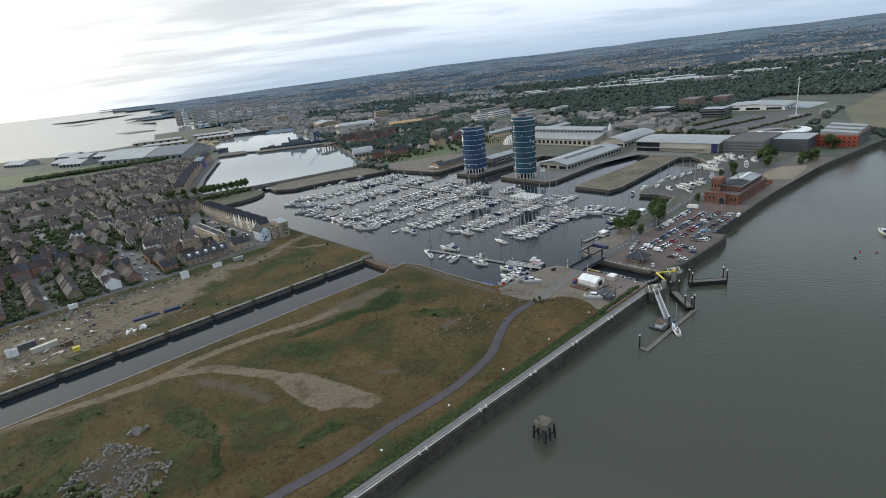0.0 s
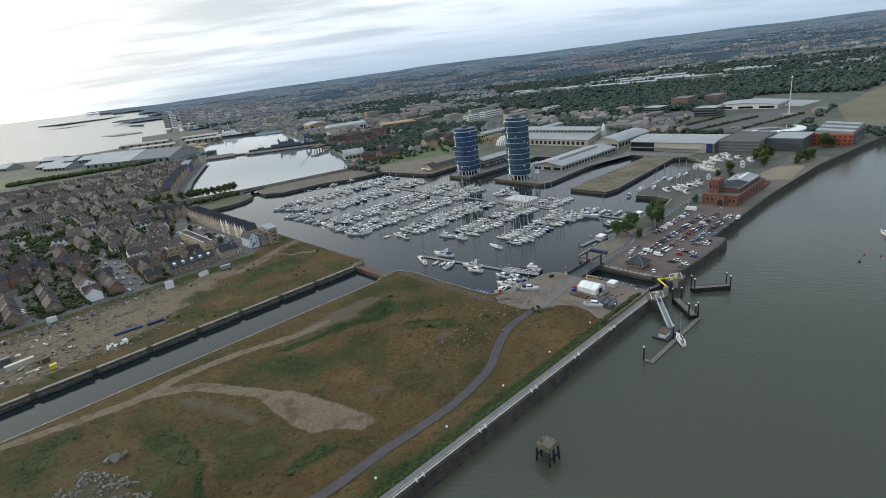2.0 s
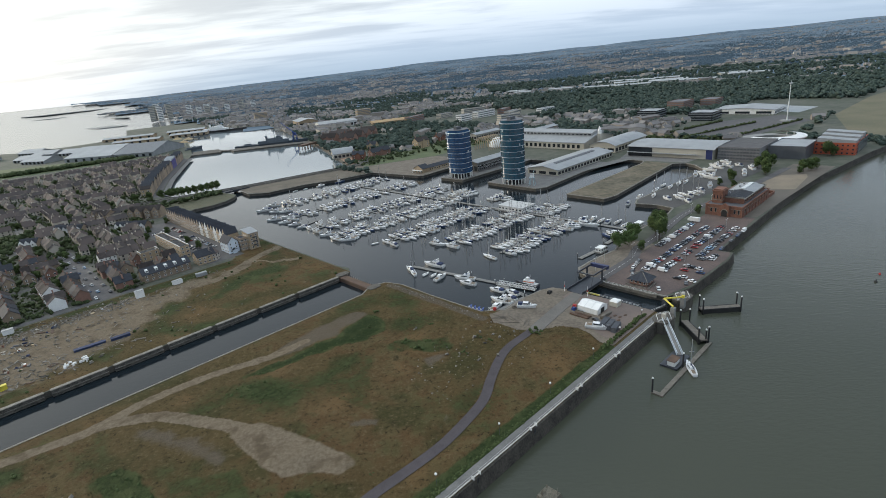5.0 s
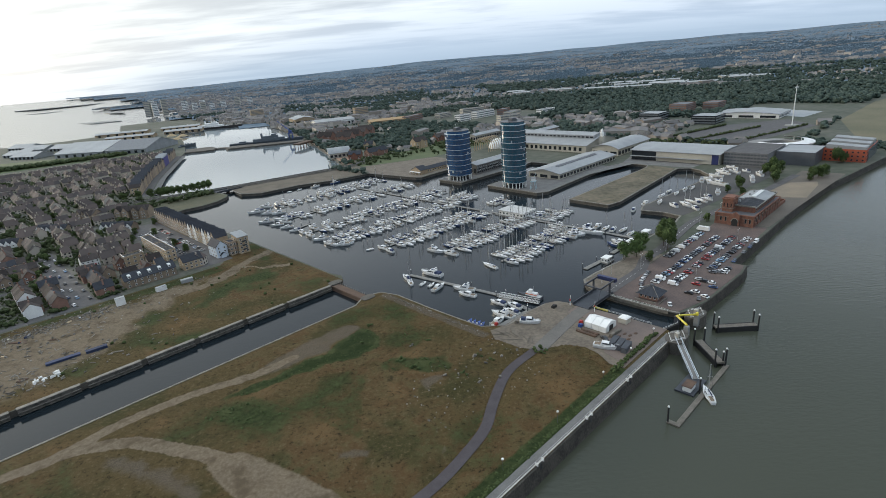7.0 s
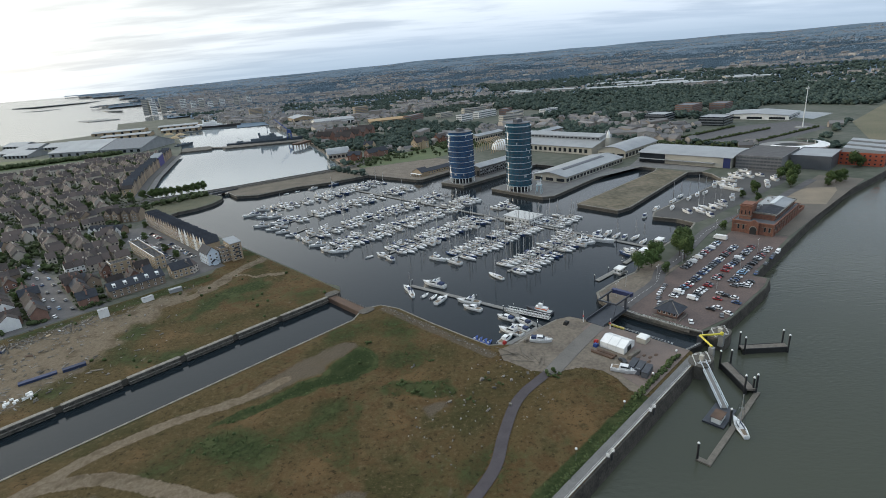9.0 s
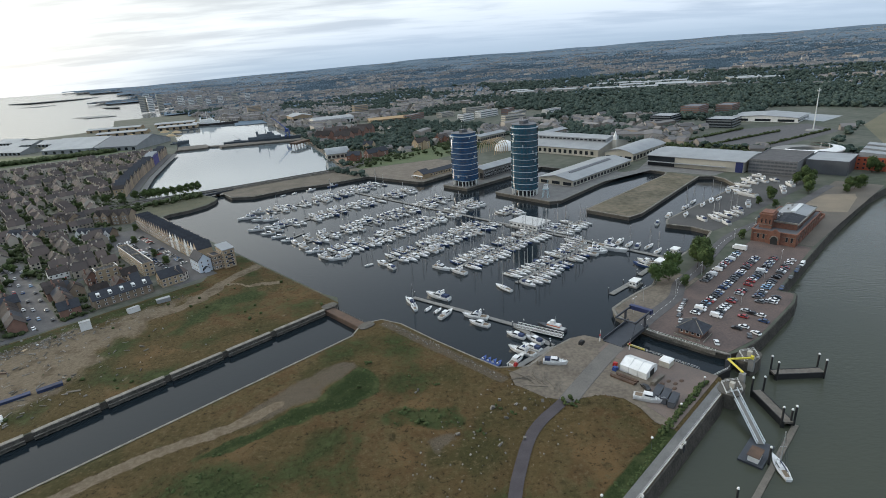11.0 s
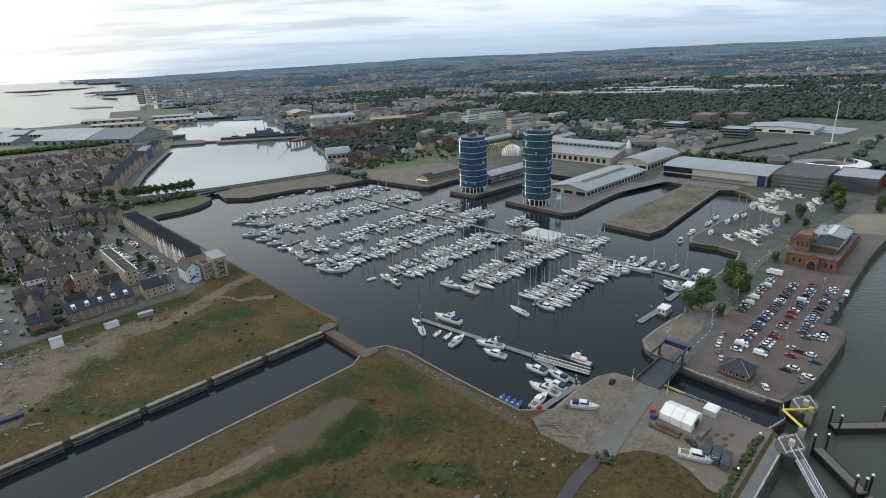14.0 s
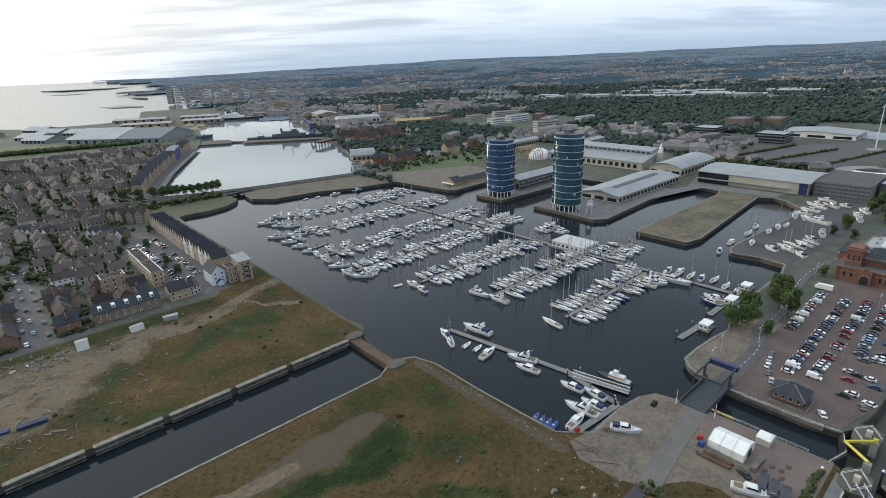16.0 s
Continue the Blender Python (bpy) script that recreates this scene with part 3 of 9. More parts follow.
    b.inputs["Specular IOR Level"].default_value = 0.1
    bp = nt.nodes.new("ShaderNodeBump")
    bp.inputs["Strength"].default_value, bp.inputs["Distance"].default_value = 0.8, 0.5
    nt.links.new(add(grit, 0.4, fine), bp.inputs["Height"])
    nt.links.new(bp.outputs[0], b.inputs["Normal"])
    return m


M_COVER = cover_mat("dry_grass_cover")
bpy.data.objects["ground_south"].data.materials[0] = M_COVER


def seg_dist(p, line):
    """Distance of plan points (arrays x, y) to a line."""
    x, y = np.asarray(p[0], float), np.asarray(p[1], float)
    best = np.full(np.broadcast(x, y).shape, 1e9)
    for (ax, ay), (bx, by) in zip(line, line[1:]):
        ex, ey = bx - ax, by - ay
        t = np.clip(((x - ax) * ex + (y - ay) * ey) / (ex * ex + ey * ey + 1e-9), 0, 1)
        best = np.minimum(best, np.hypot(x - ax - t * ex, y - ay - t * ey))
    return best


def within(p, poly):
    x, y = np.asarray(p[0], float), np.asarray(p[1], float)
    hit = np.zeros(np.broadcast(x, y).shape, bool)
    for (x0, y0), (x1, y1) in zip(poly, poly[1:] + poly[:1]):
        if y0 == y1:
            continue
        hit ^= ((y0 > y) != (y1 > y)) & (x < (x1 - x0) * (y - y0) / (y1 - y0) + x0)
    return hit


def soft(d, half, edge):
    return np.clip((half + edge - d) / edge, 0, 1)


def field(x, y, scale, seed):
    """Smooth noise over plan points."""
    return np.array([noise.noise((a / scale, b / scale, seed)) for a, b in zip(x, y)])


# plan lines of the headland
TRACK = smooth_line([(-230, 152), (-190, 176), (-170, 187), (-154, 195), (-137, 204.5), (-128, 214), (-116, 226), (-98, 238), (-78, 247), (-62, 258)], 3)
SPUR = smooth_line([(-140, 202), (-132, 208), (-117, 211), (-105, 209.5), (-81, 200), (-66, 192)], 3)
WALKWAY = smooth_line([(-120, 84), (-90, 106), (-57, 130.5), (-41.5, 141.5), (-24.5, 157), (-15, 164.5), (-3, 174.5), (6, 184.5), (15.5, 197.5), (20.5, 211), (27, 226), (33, 234.5), (41, 242), (48, 248.5)], 5)
TRAIL = smooth_line([(-60, 130.5), (-37, 146), (-28, 154), (-13, 164), (-3, 178), (1, 192), (-3, 203), (-12, 214)], 3)
SAND = [(-77, 198), (-68, 199), (-56, 192.5), (-43, 183.5), (-34, 177), (-29, 170.5), (-34.5, 166), (-44, 169.5), (-53, 168), (-59.5, 173), (-67, 181), (-77, 191.5)]
REEDS = [(-84, 233), (-74, 234), (-64, 240), (-52, 245.5), (-38, 249.5), (-31, 253), (-28, 257), (-24.5, 261), (-24, 268), (-27, 274.5), (-32, 281), (-37.5, 275), (-41.5, 267), (-46.5, 257.5), (-53.5, 254.5), (-65.5, 246), (-77, 239)]
GREENS = [
    (REEDS, 1.0),
    ([(-25, 243), (-19, 251.5), (-11.5, 251), (-2, 247.5), (5.5, 250), (9, 242), (10, 236), (-1, 234), (-17, 238)], 0.52),
    ([(-51, 223), (-46, 230.5), (-27, 240), (-25.5, 198), (-33, 199), (-47, 214)], 0.46),
    ([(-124, 183), (-105, 183), (-94, 175), (-85, 152), (-76, 134), (-102, 128), (-117, 171)], 0.48),
    ([(-119, 178), (-112, 184.5), (-101, 179), (-91, 167), (-82.5, 151), (-79, 141), (-83, 134), (-88, 152), (-95.5, 158), (-108.5, 168)], 0.78),
    ([(-79.5, 142.5), (-66.5, 145), (-54, 148), (-49, 152), (-39, 157.5), (-42, 162.5), (-51, 163.5), (-60.5, 149), (-70.5, 142.5), (-77.5, 137)], 0.62),
    ([(-95, 176), (-80, 175), (-69, 177), (-58, 161), (-61, 150), (-71, 145), (-79, 147)], 0.50),
    ([(-166, 180), (-159, 188), (-148, 192.5), (-140, 184), (-147, 181), (-155, 174)], 0.55),
    ([(-190, 172), (-158, 178), (-140, 160), (-150, 140), (-190, 130)], 0.46),
    ([(-190, 172), (-166, 180), (-150, 188), (-136, 178), (-122, 172), (-104, 166), (-90, 150), (-80, 132), (-100, 100), (-170, 120)], 0.40),
    ([(-4.5, 274), (3, 267.5), (1.5, 265), (-4, 270)], 0.48),
]
RUBBLE = [(-134, 140), (-131, 164), (-121, 160), (-109, 156), (-99, 147), (-98, 138), (-110, 132), (-126, 134)]
GREYS = [[(-121, 206), (-105.5, 205.5), (-91, 198), (-76.5, 190), (-70, 182), (-75, 174), (-81, 176), (-92, 184), (-106, 191.5), (-117, 196)], [(-8, 232), (4, 236), (6, 228), (-4, 222)],
         [(-90, 240), (-75, 256), (-58, 275), (-42, 286), (-34, 285.5), (-31, 281), (-41.5, 268), (-46, 258), (-53.5, 255), (-66, 247)], [(-36, 196), (-22, 196), (-22, 188), (-36, 189)],
         [(-10.5, 284), (-3, 279), (6, 271), (5, 268), (-1, 272.5)], [(7, 267), (12.5, 264.5), (11.5, 260), (7.5, 262.5)], [(13, 259), (18.5, 256.5), (19.5, 253), (15, 253.5)]]


def poly_soft(p, poly, edge):
    d = seg_dist(p, poly + poly[:1])
    return np.where(within(p, poly), np.minimum(1.0, 0.5 + d / edge / 2), np.maximum(0.0, 0.5 - d / edge / 2))


def bell(x, y, cx, cy, rx, ry):
    return np.exp(-(((x - cx) / rx) ** 2 + ((y - cy) / ry) ** 2))


def headland(x, y, u, v):
    """Height and cover at places on the headland."""
    p = (x + 2 * field(x, y, 9, 5) + 0.8 * field(x, y, 2.5, 25), y + 2 * field(x, y, 9, 9) + 0.8 * field(x, y, 2.5, 29))
    q = (x + 0.8 * field(x, y, 4, 5), y + 0.8 * field(x, y, 4, 9))
    track = np.maximum(soft(seg_dist(q, TRACK), 2.0, 2.2), soft(seg_dist(q, SPUR), 2.4, 1.8))
    track = np.maximum(track, 0.62 * soft(seg_dist(p, TRAIL), 0.2, 1.0))
    sand = poly_soft(q, SAND, 2.5)
    green = 0.8 * soft(abs(v - 121.5), 1.8, 1.5)
    for g, k in GREENS:
        green = np.maximum(green, k * poly_soft(p, g, 2.5))
    grey = 0.55 * poly_soft(p, RUBBLE, 6)
    for k, g in enumerate(GREYS):
        grey = np.maximum(grey, (0.62 if k else 0.60) * poly_soft(p, g, 3 if k else 6))
    grey = np.maximum(grey, 0.58 * soft(abs(u - 190), 2.4, 2.0) * (v > 180))
    green = np.maximum(green, 0.30 * soft(abs(v - 136), 13, 8) * soft(abs(u - 130), 60, 20))
    green = np.maximum(green, 0.30 + 0.5 * field(x, y, 26, 31))
    bare = 0.42 * soft(abs(v - 255.5), 2.2, 2.0) * (field(x, y, 30, 15) > -0.2)
    lift = 0.25 + 0.45 * np.maximum(0, field(x, y, 14, 1) + 0.5) + 0.20 * field(x, y, 5, 2) + 0.16 * field(x, y, 2.6, 12)
    mound = 2.4 * poly_soft((x, y), SAND, 16) ** 2 + 4.0 * bell(x, y, -84, 152, 22, 12) + 2.2 * bell(x, y, -128, 154, 16, 9) + 1.6 * bell(x, y, -44, 258, 14, 16)
    ease = np.clip(np.minimum(v - 119.6, 258.5 - v) / 5, 0, 1) * np.clip((np.where(v > 165, 194, 213) - u) / 4, 0, 1) * np.clip((seg_dist((x, y), WALKWAY) - 2.6) / 4, 0, 1)
    return 0.06 + (lift + mound) * ease, (green, np.maximum(np.maximum(0.7 * track, 0.8 * sand), bare * 0.6), grey)


def terrain(name, u0, u1, v0, v1, step, rule, keep, label):
    nu, nv = int((u1 - u0) / step) + 1, int((v1 - v0) / step) + 1
    vv, uu = np.meshgrid(v0 + step * np.arange(nv), u0 + step * np.arange(nu), indexing="ij")
    u, v = uu.ravel(), vv.ravel()
    x, y = CU * u - SU * v, SU * u + CU * v
    z, cov = rule(x, y, u, v)
    ok = keep(x, y, u, v).reshape(nv, nu)
    full = ok[:-1, :-1] & ok[1:, :-1] & ok[:-1, 1:] & ok[1:, 1:]
    j, i = np.nonzero(full)
    fs = np.stack([j * nu + i, j * nu + i + 1, (j + 1) * nu + i + 1, (j + 1) * nu + i], 1).tolist()
    me = from_data(name, np.stack([x, y, z], 1).tolist(), fs, M_COVER)
    layer = me.color_attributes.new("cover", "FLOAT_COLOR", "POINT")
    layer.data.foreach_set("color", np.stack([*cov, np.ones_like(z)], 1).ravel())
    me.polygons.foreach_set("use_smooth", [True] * len(me.polygons))
    return tagged(new(name, me), label, "ground", kind="structure")


YARD = [(195, 183), (204, 181), (222, 181), (233, 179.5), (239.5, 176), (242, 166), (243, 146), (243.5, 121), (203.5, 121), (203, 127), (207, 134), (208.5, 141), (205.5, 148), (200, 152), (195, 154.5), (191, 163), (190, 176)]
yard_xy = uv(*YARD)
terrain("ground_wasteland", -170, 211.8, 119.7, 258.4, 1.3, headland, lambda x, y, u, v: ((u < 193.7) | (v < 158)) & ~within((x, y), yard_xy) & (seg_dist((x, y), WALKWAY) > 1.7), "rough headland of dry brown grass with green patches")
ribbon("road_path", WALKWAY, 4.0, 0.16, M_PATH, "curving purple-grey asphalt path across rough grass", "path")

# strip between the canal and the houses
DUST = [(-90, 374), (40, 381), (88, 380), (120, 379), (150, 374), (142, 366), (118, 356), (104, 343), (92, 345), (82, 326), (70, 318), (30, 306), (-20, 306), (-90, 320)]
BANK_LANE = smooth_line([(-90, 340), (-20, 352), (30, 364), (57, 367), (73, 367), (91, 365.5), (107, 364.3), (131, 362.6), (147, 368), (163, 378.5), (187, 388)], 3)
WORKS = [(-16, 352), (-2, 364), (20, 367), (34, 354), (32, 336), (20, 327), (7, 316), (-6, 321), (-18, 318)]
BANK_FORK = [(160, 377), (165, 368.6), (173, 356), (182, 350)]
BANK_GREEN = [(101, 330), (110, 330), (120, 346), (148, 360), (171, 355), (174, 333), (141, 335), (120, 326)]


def north_strip(x, y, u, v):
    f8, f3 = field(x, y, 8, 3), field(x, y, 3, 7)
    p = (u + 3 * f8 + f3, v + 3 * field(x, y, 8, 7) + f3)
    lane = np.maximum(soft(seg_dist(p, BANK_LANE), 3.0, 3.2), 0.9 * soft(seg_dist(p, BANK_FORK), 1.2, 2.0))
    dirt = np.maximum(0.8 * lane, 0.70 * poly_soft(p, DUST, 14) + 0.25 * f8)
    dirt = np.maximum(dirt, 0.85 * poly_soft(p, WORKS, 3))
    dirt = np.maximum(dirt, 0.30 + 0.25 * f3 - 0.02 * abs(v - 305))
    green = np.maximum(0.62 * poly_soft(p, BANK_GREEN, 8), 0.5 * soft(abs(v - 384), 5, 4) * soft(abs(u - 100), 50, 20))
    green = np.maximum(green, 0.35 + 0.32 * field(x, y, 20, 33))
    grey = np.maximum(0.6 * soft(abs(v - 377), 4, 4) * soft(u, 85, 15), 0.3 * poly_soft(p, DUST, 12) * (f8 > 0.15))
    ease = np.clip(np.minimum(v - CANAL_N, 394 - v) / 4, 0, 1) * np.clip((191 - u) / 4, 0, 1)
    lift = 0.12 + 0.35 * np.maximum(0, field(x, y, 12, 4) + 0.4) + 0.15 * field(x, y, 3.5, 6)
    return 0.06 + ease * lift, (green, dirt, grey)


terrain("ground_north_bank", -70, 190.6, CANAL_N + 0.6, 420, 1.5, north_strip, lambda x, y, u, v: (v < 392) | (u > 152 + (v - 392) * 0.9), "waste strip of dry grass and dusty rubble by the canal")

# paving and roads
plate("pavement_yard", yard_xy, 0.09, M_YARD, "dusty pale yard of compacted hardcore", "yard", 0.1)
plate("pavement_promenade", uv((-420, 116.4), (236, 116.4), (240, 119.7), (-420, 119.7)), 0.12, M_PROM, "long slabbed promenade on the river wall", "promenade", 0.1)
plate("pavement_car_park", uv((262.5, 124), (281, 119), (327, 117), (337, 118.5), (337, 126), (412, 127), (412, 158), (330, 160.4), (268, 160.4), (262, 156)), 0.10, M_BRICKP, "car park of worn red block paving", "car park", 0.1)
plate("pavement_lock_bay", uv((263, 160.9), (330, 160.9), (330, 181), (309, 175), (295, 177), (281, 178), (271, 178), (267, 174), (263, 167)), 0.10, M_YARD, "pale paved quay beside the lock", "quay", 0.1)
plate("pavement_lock_side", uv((206, 121), (243, 121), (242, 165), (232, 165), (230, 140), (209.5, 133)), 0.14, mat("brown_block_paving", (0.17, 0.13, 0.11), (0.11, 0.09, 0.08), s1=0.1, s2=3), "brown paved strip beside the lock", "paving", 0.08)
ROAD = smooth_line([X(194, 155.5), X(209, 157.5), X(226, 159.5), X(241, 160.5), X(262, 161), X(278, 161), X(300, 161), X(318, 166), X(340, 166), X(372, 169), X(400, 171), X(430, 168), X(470, 160), X(520, 155), X(580, 150)], 5)
ribbon("road_yard", ROAD[:16], 6.3, 0.185, mat("dusty_asphalt", (0.145, 0.135, 0.122), (0.098, 0.092, 0.084), s1=0.15, s2=2), "dusty worn asphalt road across the yard", "road", 0.1)
ribbon("road", ROAD, 6.5, 0.17, M_ASPH, "narrow asphalt dock road with white lane marks", "road", 0.2)
plate("pavement_tower_quays", uv((420.8, 318.6), (428.5, 312.8), (497, 316.8), (553, 318.8), (553, 345), (540, 379.4), (423.6, 379.4)), 0.08, M_PROM, "grey paved pier round the tower", "quay", 0.06)
plate("pavement_tower_quay_two", uv((420, 445.4), (420.6, 414.8), (486, 412.6), (540, 412.6), (540, 445.4)), 0.08, M_PROM, "grey paved pier round the tower", "quay", 0.06)
plate("pavement_island", uv((416, 279.2), (415, 243.8), (428, 241), (566, 251.8), (571, 280)), 0.08, M_SCRUB, "derelict pier surface of scrub and bare soil", "derelict pier", 0.06)
plate("pavement_boatyard", uv((423, 217), (413.5, 213), (416, 198), (413, 183), (428, 180), (560, 166), (600, 170), (604, 214), (551, 212.5), (531, 210)), 0.08, mat("yard_tarmac", (0.078, 0.075, 0.072), (0.050, 0.048, 0.046), s1=0.06, s2=2), "tarmac boatyard for laid-up boats", "boatyard", 0.06)
plate("pavement_outlet", uv((500, 317), (553, 319), (571, 313), (640, 330), (640, 230), (576, 240), (573, 283), (576, 300)), 0.07, M_PROM, "grey paved square before the sheds", "square", 0.05)
plate("pavement_clubhouse", uv((407, 555), (417, 483), (420, 477.5), (463, 479), (520, 482), (520, 560), (430, 600)), 0.08, M_YARD, "pale gravel quay round the clubhouse", "quay", 0.05)
plate("pavement_brick_yard", uv((414, 127), (600, 117), (600, 150), (470, 156), (414, 159)), 0.08, mat("brown_hardstanding", (0.135, 0.115, 0.092), (0.085, 0.075, 0.062), s1=0.06, s2=1.5), "dusty open ground beside the river wall", "waste ground", 0.05)
plate("pavement_causeway", uv((258, 664), (358, 640), (428, 628), (428, 604), (407, 560), (361, 568), (326, 585), (282, 590), (268, 607), (269, 640)), 0.07, mat("brown_waste_bank", (0.135, 0.112, 0.085), (0.062, 0.054, 0.038), s1=0.08, s2=0.6, bump=0.1), "rough brown bank beside the causeway road", "bank", 0.05)
plate("pavement_sandy_patch", uv((515, 154), (548, 147), (560, 130), (548, 127), (502, 125), (494, 141)), 0.10, mat("pale_waste_ground", (0.235, 0.19, 0.135), (0.15, 0.125, 0.092), s1=0.06, s2=1.5), "dusty pale patch of open ground", "waste ground", 0.03)
CAUSE = smooth_line([X(170, 690), X(205, 679), X(262, 657.5), X(358, 635.5), X(428, 623.5), X(470, 640)], 4)
ribbon("road_causeway", CAUSE, 8.0, 0.55, M_ASPH, "asphalt causeway road between the docks", "road", 0.5)
for k, side in enumerate((-4.4, 4.4, 8.2)):
    line = []
    for i, p in enumerate(CAUSE):
        a, b = Vector(CAUSE[max(0, i - 1)]), Vector(CAUSE[min(len(CAUSE) - 1, i + 1)])
        d = (b - a).normalized()
        line.append(tuple(Vector(p) + Vector((d.y, -d.x)) * side))
    ribbon("parapet", line, 0.45, 1.5 if k < 2 else 0.9, M_COPING, "low pale parapet wall along the causeway", "parapet", 1.5)
plate("pavement_brick_quay", uv((433, 652), (497, 799), (556, 955), (580, 948), (516, 792), (452, 648), (430, 632)), 0.09, mat("warm_brick_quay", (0.30, 0.19, 0.13), (0.20, 0.135, 0.095), s1=0.06, s2=1), "warm red-brown paved dock quay", "quay", 0.06)
GRASS = mat("mown_grass", (0.100, 0.122, 0.050), (0.052, 0.072, 0.028), s1=0.05, s2=0.6, bump=0.1)
plate("ground_spit", uv((193, 598), (218, 593.5), (248, 608), (254, 618), (254, 632), (250, 650), (205, 662), (170, 655), (150, 600)), 0.07, mat("rough_bank_grass", (0.085, 0.080, 0.044), (0.046, 0.050, 0.026), s1=0.08, s2=0.5, bump=0.2), "grassy spit beside the dock entrance", "grass", 0.05)
plate("ground_club_green", uv((430, 602), (520, 562), (640, 560), (640, 640), (520, 650), (436, 640)), 0.07, GRASS, "green lawn behind the clubhouse", "grass", 0.05)

# white lane marks on the dock road
for k in range(20, len(ROAD) - 12, 1):
    a, b = Vector(ROAD[k]), Vector(ROAD[k + 1])
    d = b - a
    bm = bmesh.new()
    prism(bm, [tuple(p) for p in (Vector((-d.length * 0.25, -0.07)), Vector((d.length * 0.25, -0.07)), Vector((d.length * 0.25, 0.07)), Vector((-d.length * 0.25, 0.07)))], 0, 0.012)
    c = (a + b) / 2
    solid("lane_mark", bm, M_WPAINT, "white painted lane mark on asphalt", "road marking", pose(c.x, c.y, 0.172, 0, 0, math.degrees(math.atan2(d.y, d.x))), "lane marks", "structure")

# ---- the two towers ----
M_BAND = mat("pale_blue_band", (0.50, 0.56, 0.60), (0.40, 0.46, 0.50), rough=0.4)
M_BLUEGL = mat("blue_curtain_glass", (0.025, 0.085, 0.19), (0.014, 0.05, 0.12), rough=0.12, s1=0.12, s2=0.45, spec=0.7)
M_TEALGL = mat("teal_curtain_glass", (0.025, 0.10, 0.15), (0.014, 0.055, 0.085), rough=0.12, s1=0.12, s2=0.45, spec=0.7)


def tower(u, v, rx, ry, height, bands, glass, label, turn, power):
    t = thing("tower_block", at(u, v, 0.09, turn), label, "tower block", "glass towers")
    n = 56
    z0 = 5.2
    pitch = (height - z0) / bands
    part("entrance_core", prism(bmesh.new(), ring(rx * 0.72, ry * 0.72, n, power), 0, z0 + 0.1), M_DARKGL, t, "dark glazed ground floor")
    for i in range(18):
        a = 2 * math.pi * i / 18
        c, s = math.cos(a), math.sin(a)
        x, y = rx * 0.94 * math.copysign(abs(c) ** (2 / power), c), ry * 0.94 * math.copysign(abs(s) ** (2 / power), s)
        part("column", tube(bmesh.new(), (x, y, 0), (x, y, z0), 0.45, 8), M_WPAINT, t, "white round column")
    for k in range(bands):
        za = z0 + k * pitch
        shell = bmesh.new()
        prism(shell, ring(rx, ry, n, power), za + 0.5, za + pitch)
        g = part("storey_glazing", shell, glass, t, "dark blue curtain glass")
        mull = bmesh.new()
        R, Q = ring(rx + 0.06, ry + 0.06, n, power), ring(rx - 0.2, ry - 0.2, n, power)
        for i in range(n):
            tube(mull, (*R[i], za + 0.5), (*R[i], za + pitch), 0.07, 4)
        prism(mull, ring(rx + 0.07, ry + 0.07, n, power), za + pitch / 2 + 0.1, za + pitch / 2 + 0.32)
        tagged(part("mullions", mull, M_STEEL, g), kind="stuff")
        part("balcony_band", prism(bmesh.new(), ring(rx + 0.38, ry + 0.38, n, power), za + 0.18, za + 0.5), M_BAND, t, "pale band round the facade")
        # lit and curtained windows
        for j in range(2):
            i = rng.randrange(n)
            a, b = Vector(R[i]), Vector(R[(i + 1) % n])
            zc = za + 0.7 + rng.choice((0, pitch / 2))
            pane = bmesh.new()
            nr = (a + b).normalized() * 0.06
            quad(pane, (*(a + nr), zc), (*(b + nr), zc), (*(b + nr), zc + pitch / 2 - 0.7), (*(a + nr), zc + pitch / 2 - 0.7))
            part("blind", pane, mat("pale_blind", (0.35, 0.40, 0.42), rough=0.6), t, "pale blind behind the glass")
    part("roof_slab", prism(bmesh.new(), ring(rx + 0.4, ry + 0.4, n, power), height, height + 0.6), M_BAND, t)
    part("crown", prism(bmesh.new(), ring(rx * 0.93, ry * 0.93, n, power), height + 0.7, height + 3.0), glass, t, "set-back glazed crown")
    part("roof_rim", prism(bmesh.new(), ring(rx * 0.96, ry * 0.96, n, power), height + 3.0, height + 3.4), M_METALD, t)
    part("plant_room", boxes((-3.5, -2, height + 3.4, 3.5, 2.5, height + 6.2)), M_METALD, t, "dark rooftop plant room")
    part("vent", boxes((3.8, -2, height + 3.4, 5.2, 0, height + 4.8)), M_METALR, t)
    for k in range(3):
        part("aerial", tube(bmesh.new(), (-3 + k * 2.4, 1, height + 6), (-3 + k * 2.4, 1, height + 9 + k), 0.08, 5), M_ALU, t)
    return t


tower(431, 352.3, 9.8, 12.0, 59.5, 10, M_TEALGL, "tall round blue-green glass tower with pale bands", 0, 2.3)
tower(433, 428, 11.3, 12.4, 48.5, 8, M_BLUEGL, "shorter round dark-blue glass tower with pale bands", 0, 2.8)

# ---- windows and doors shared by the buildings ----
WIN = {}


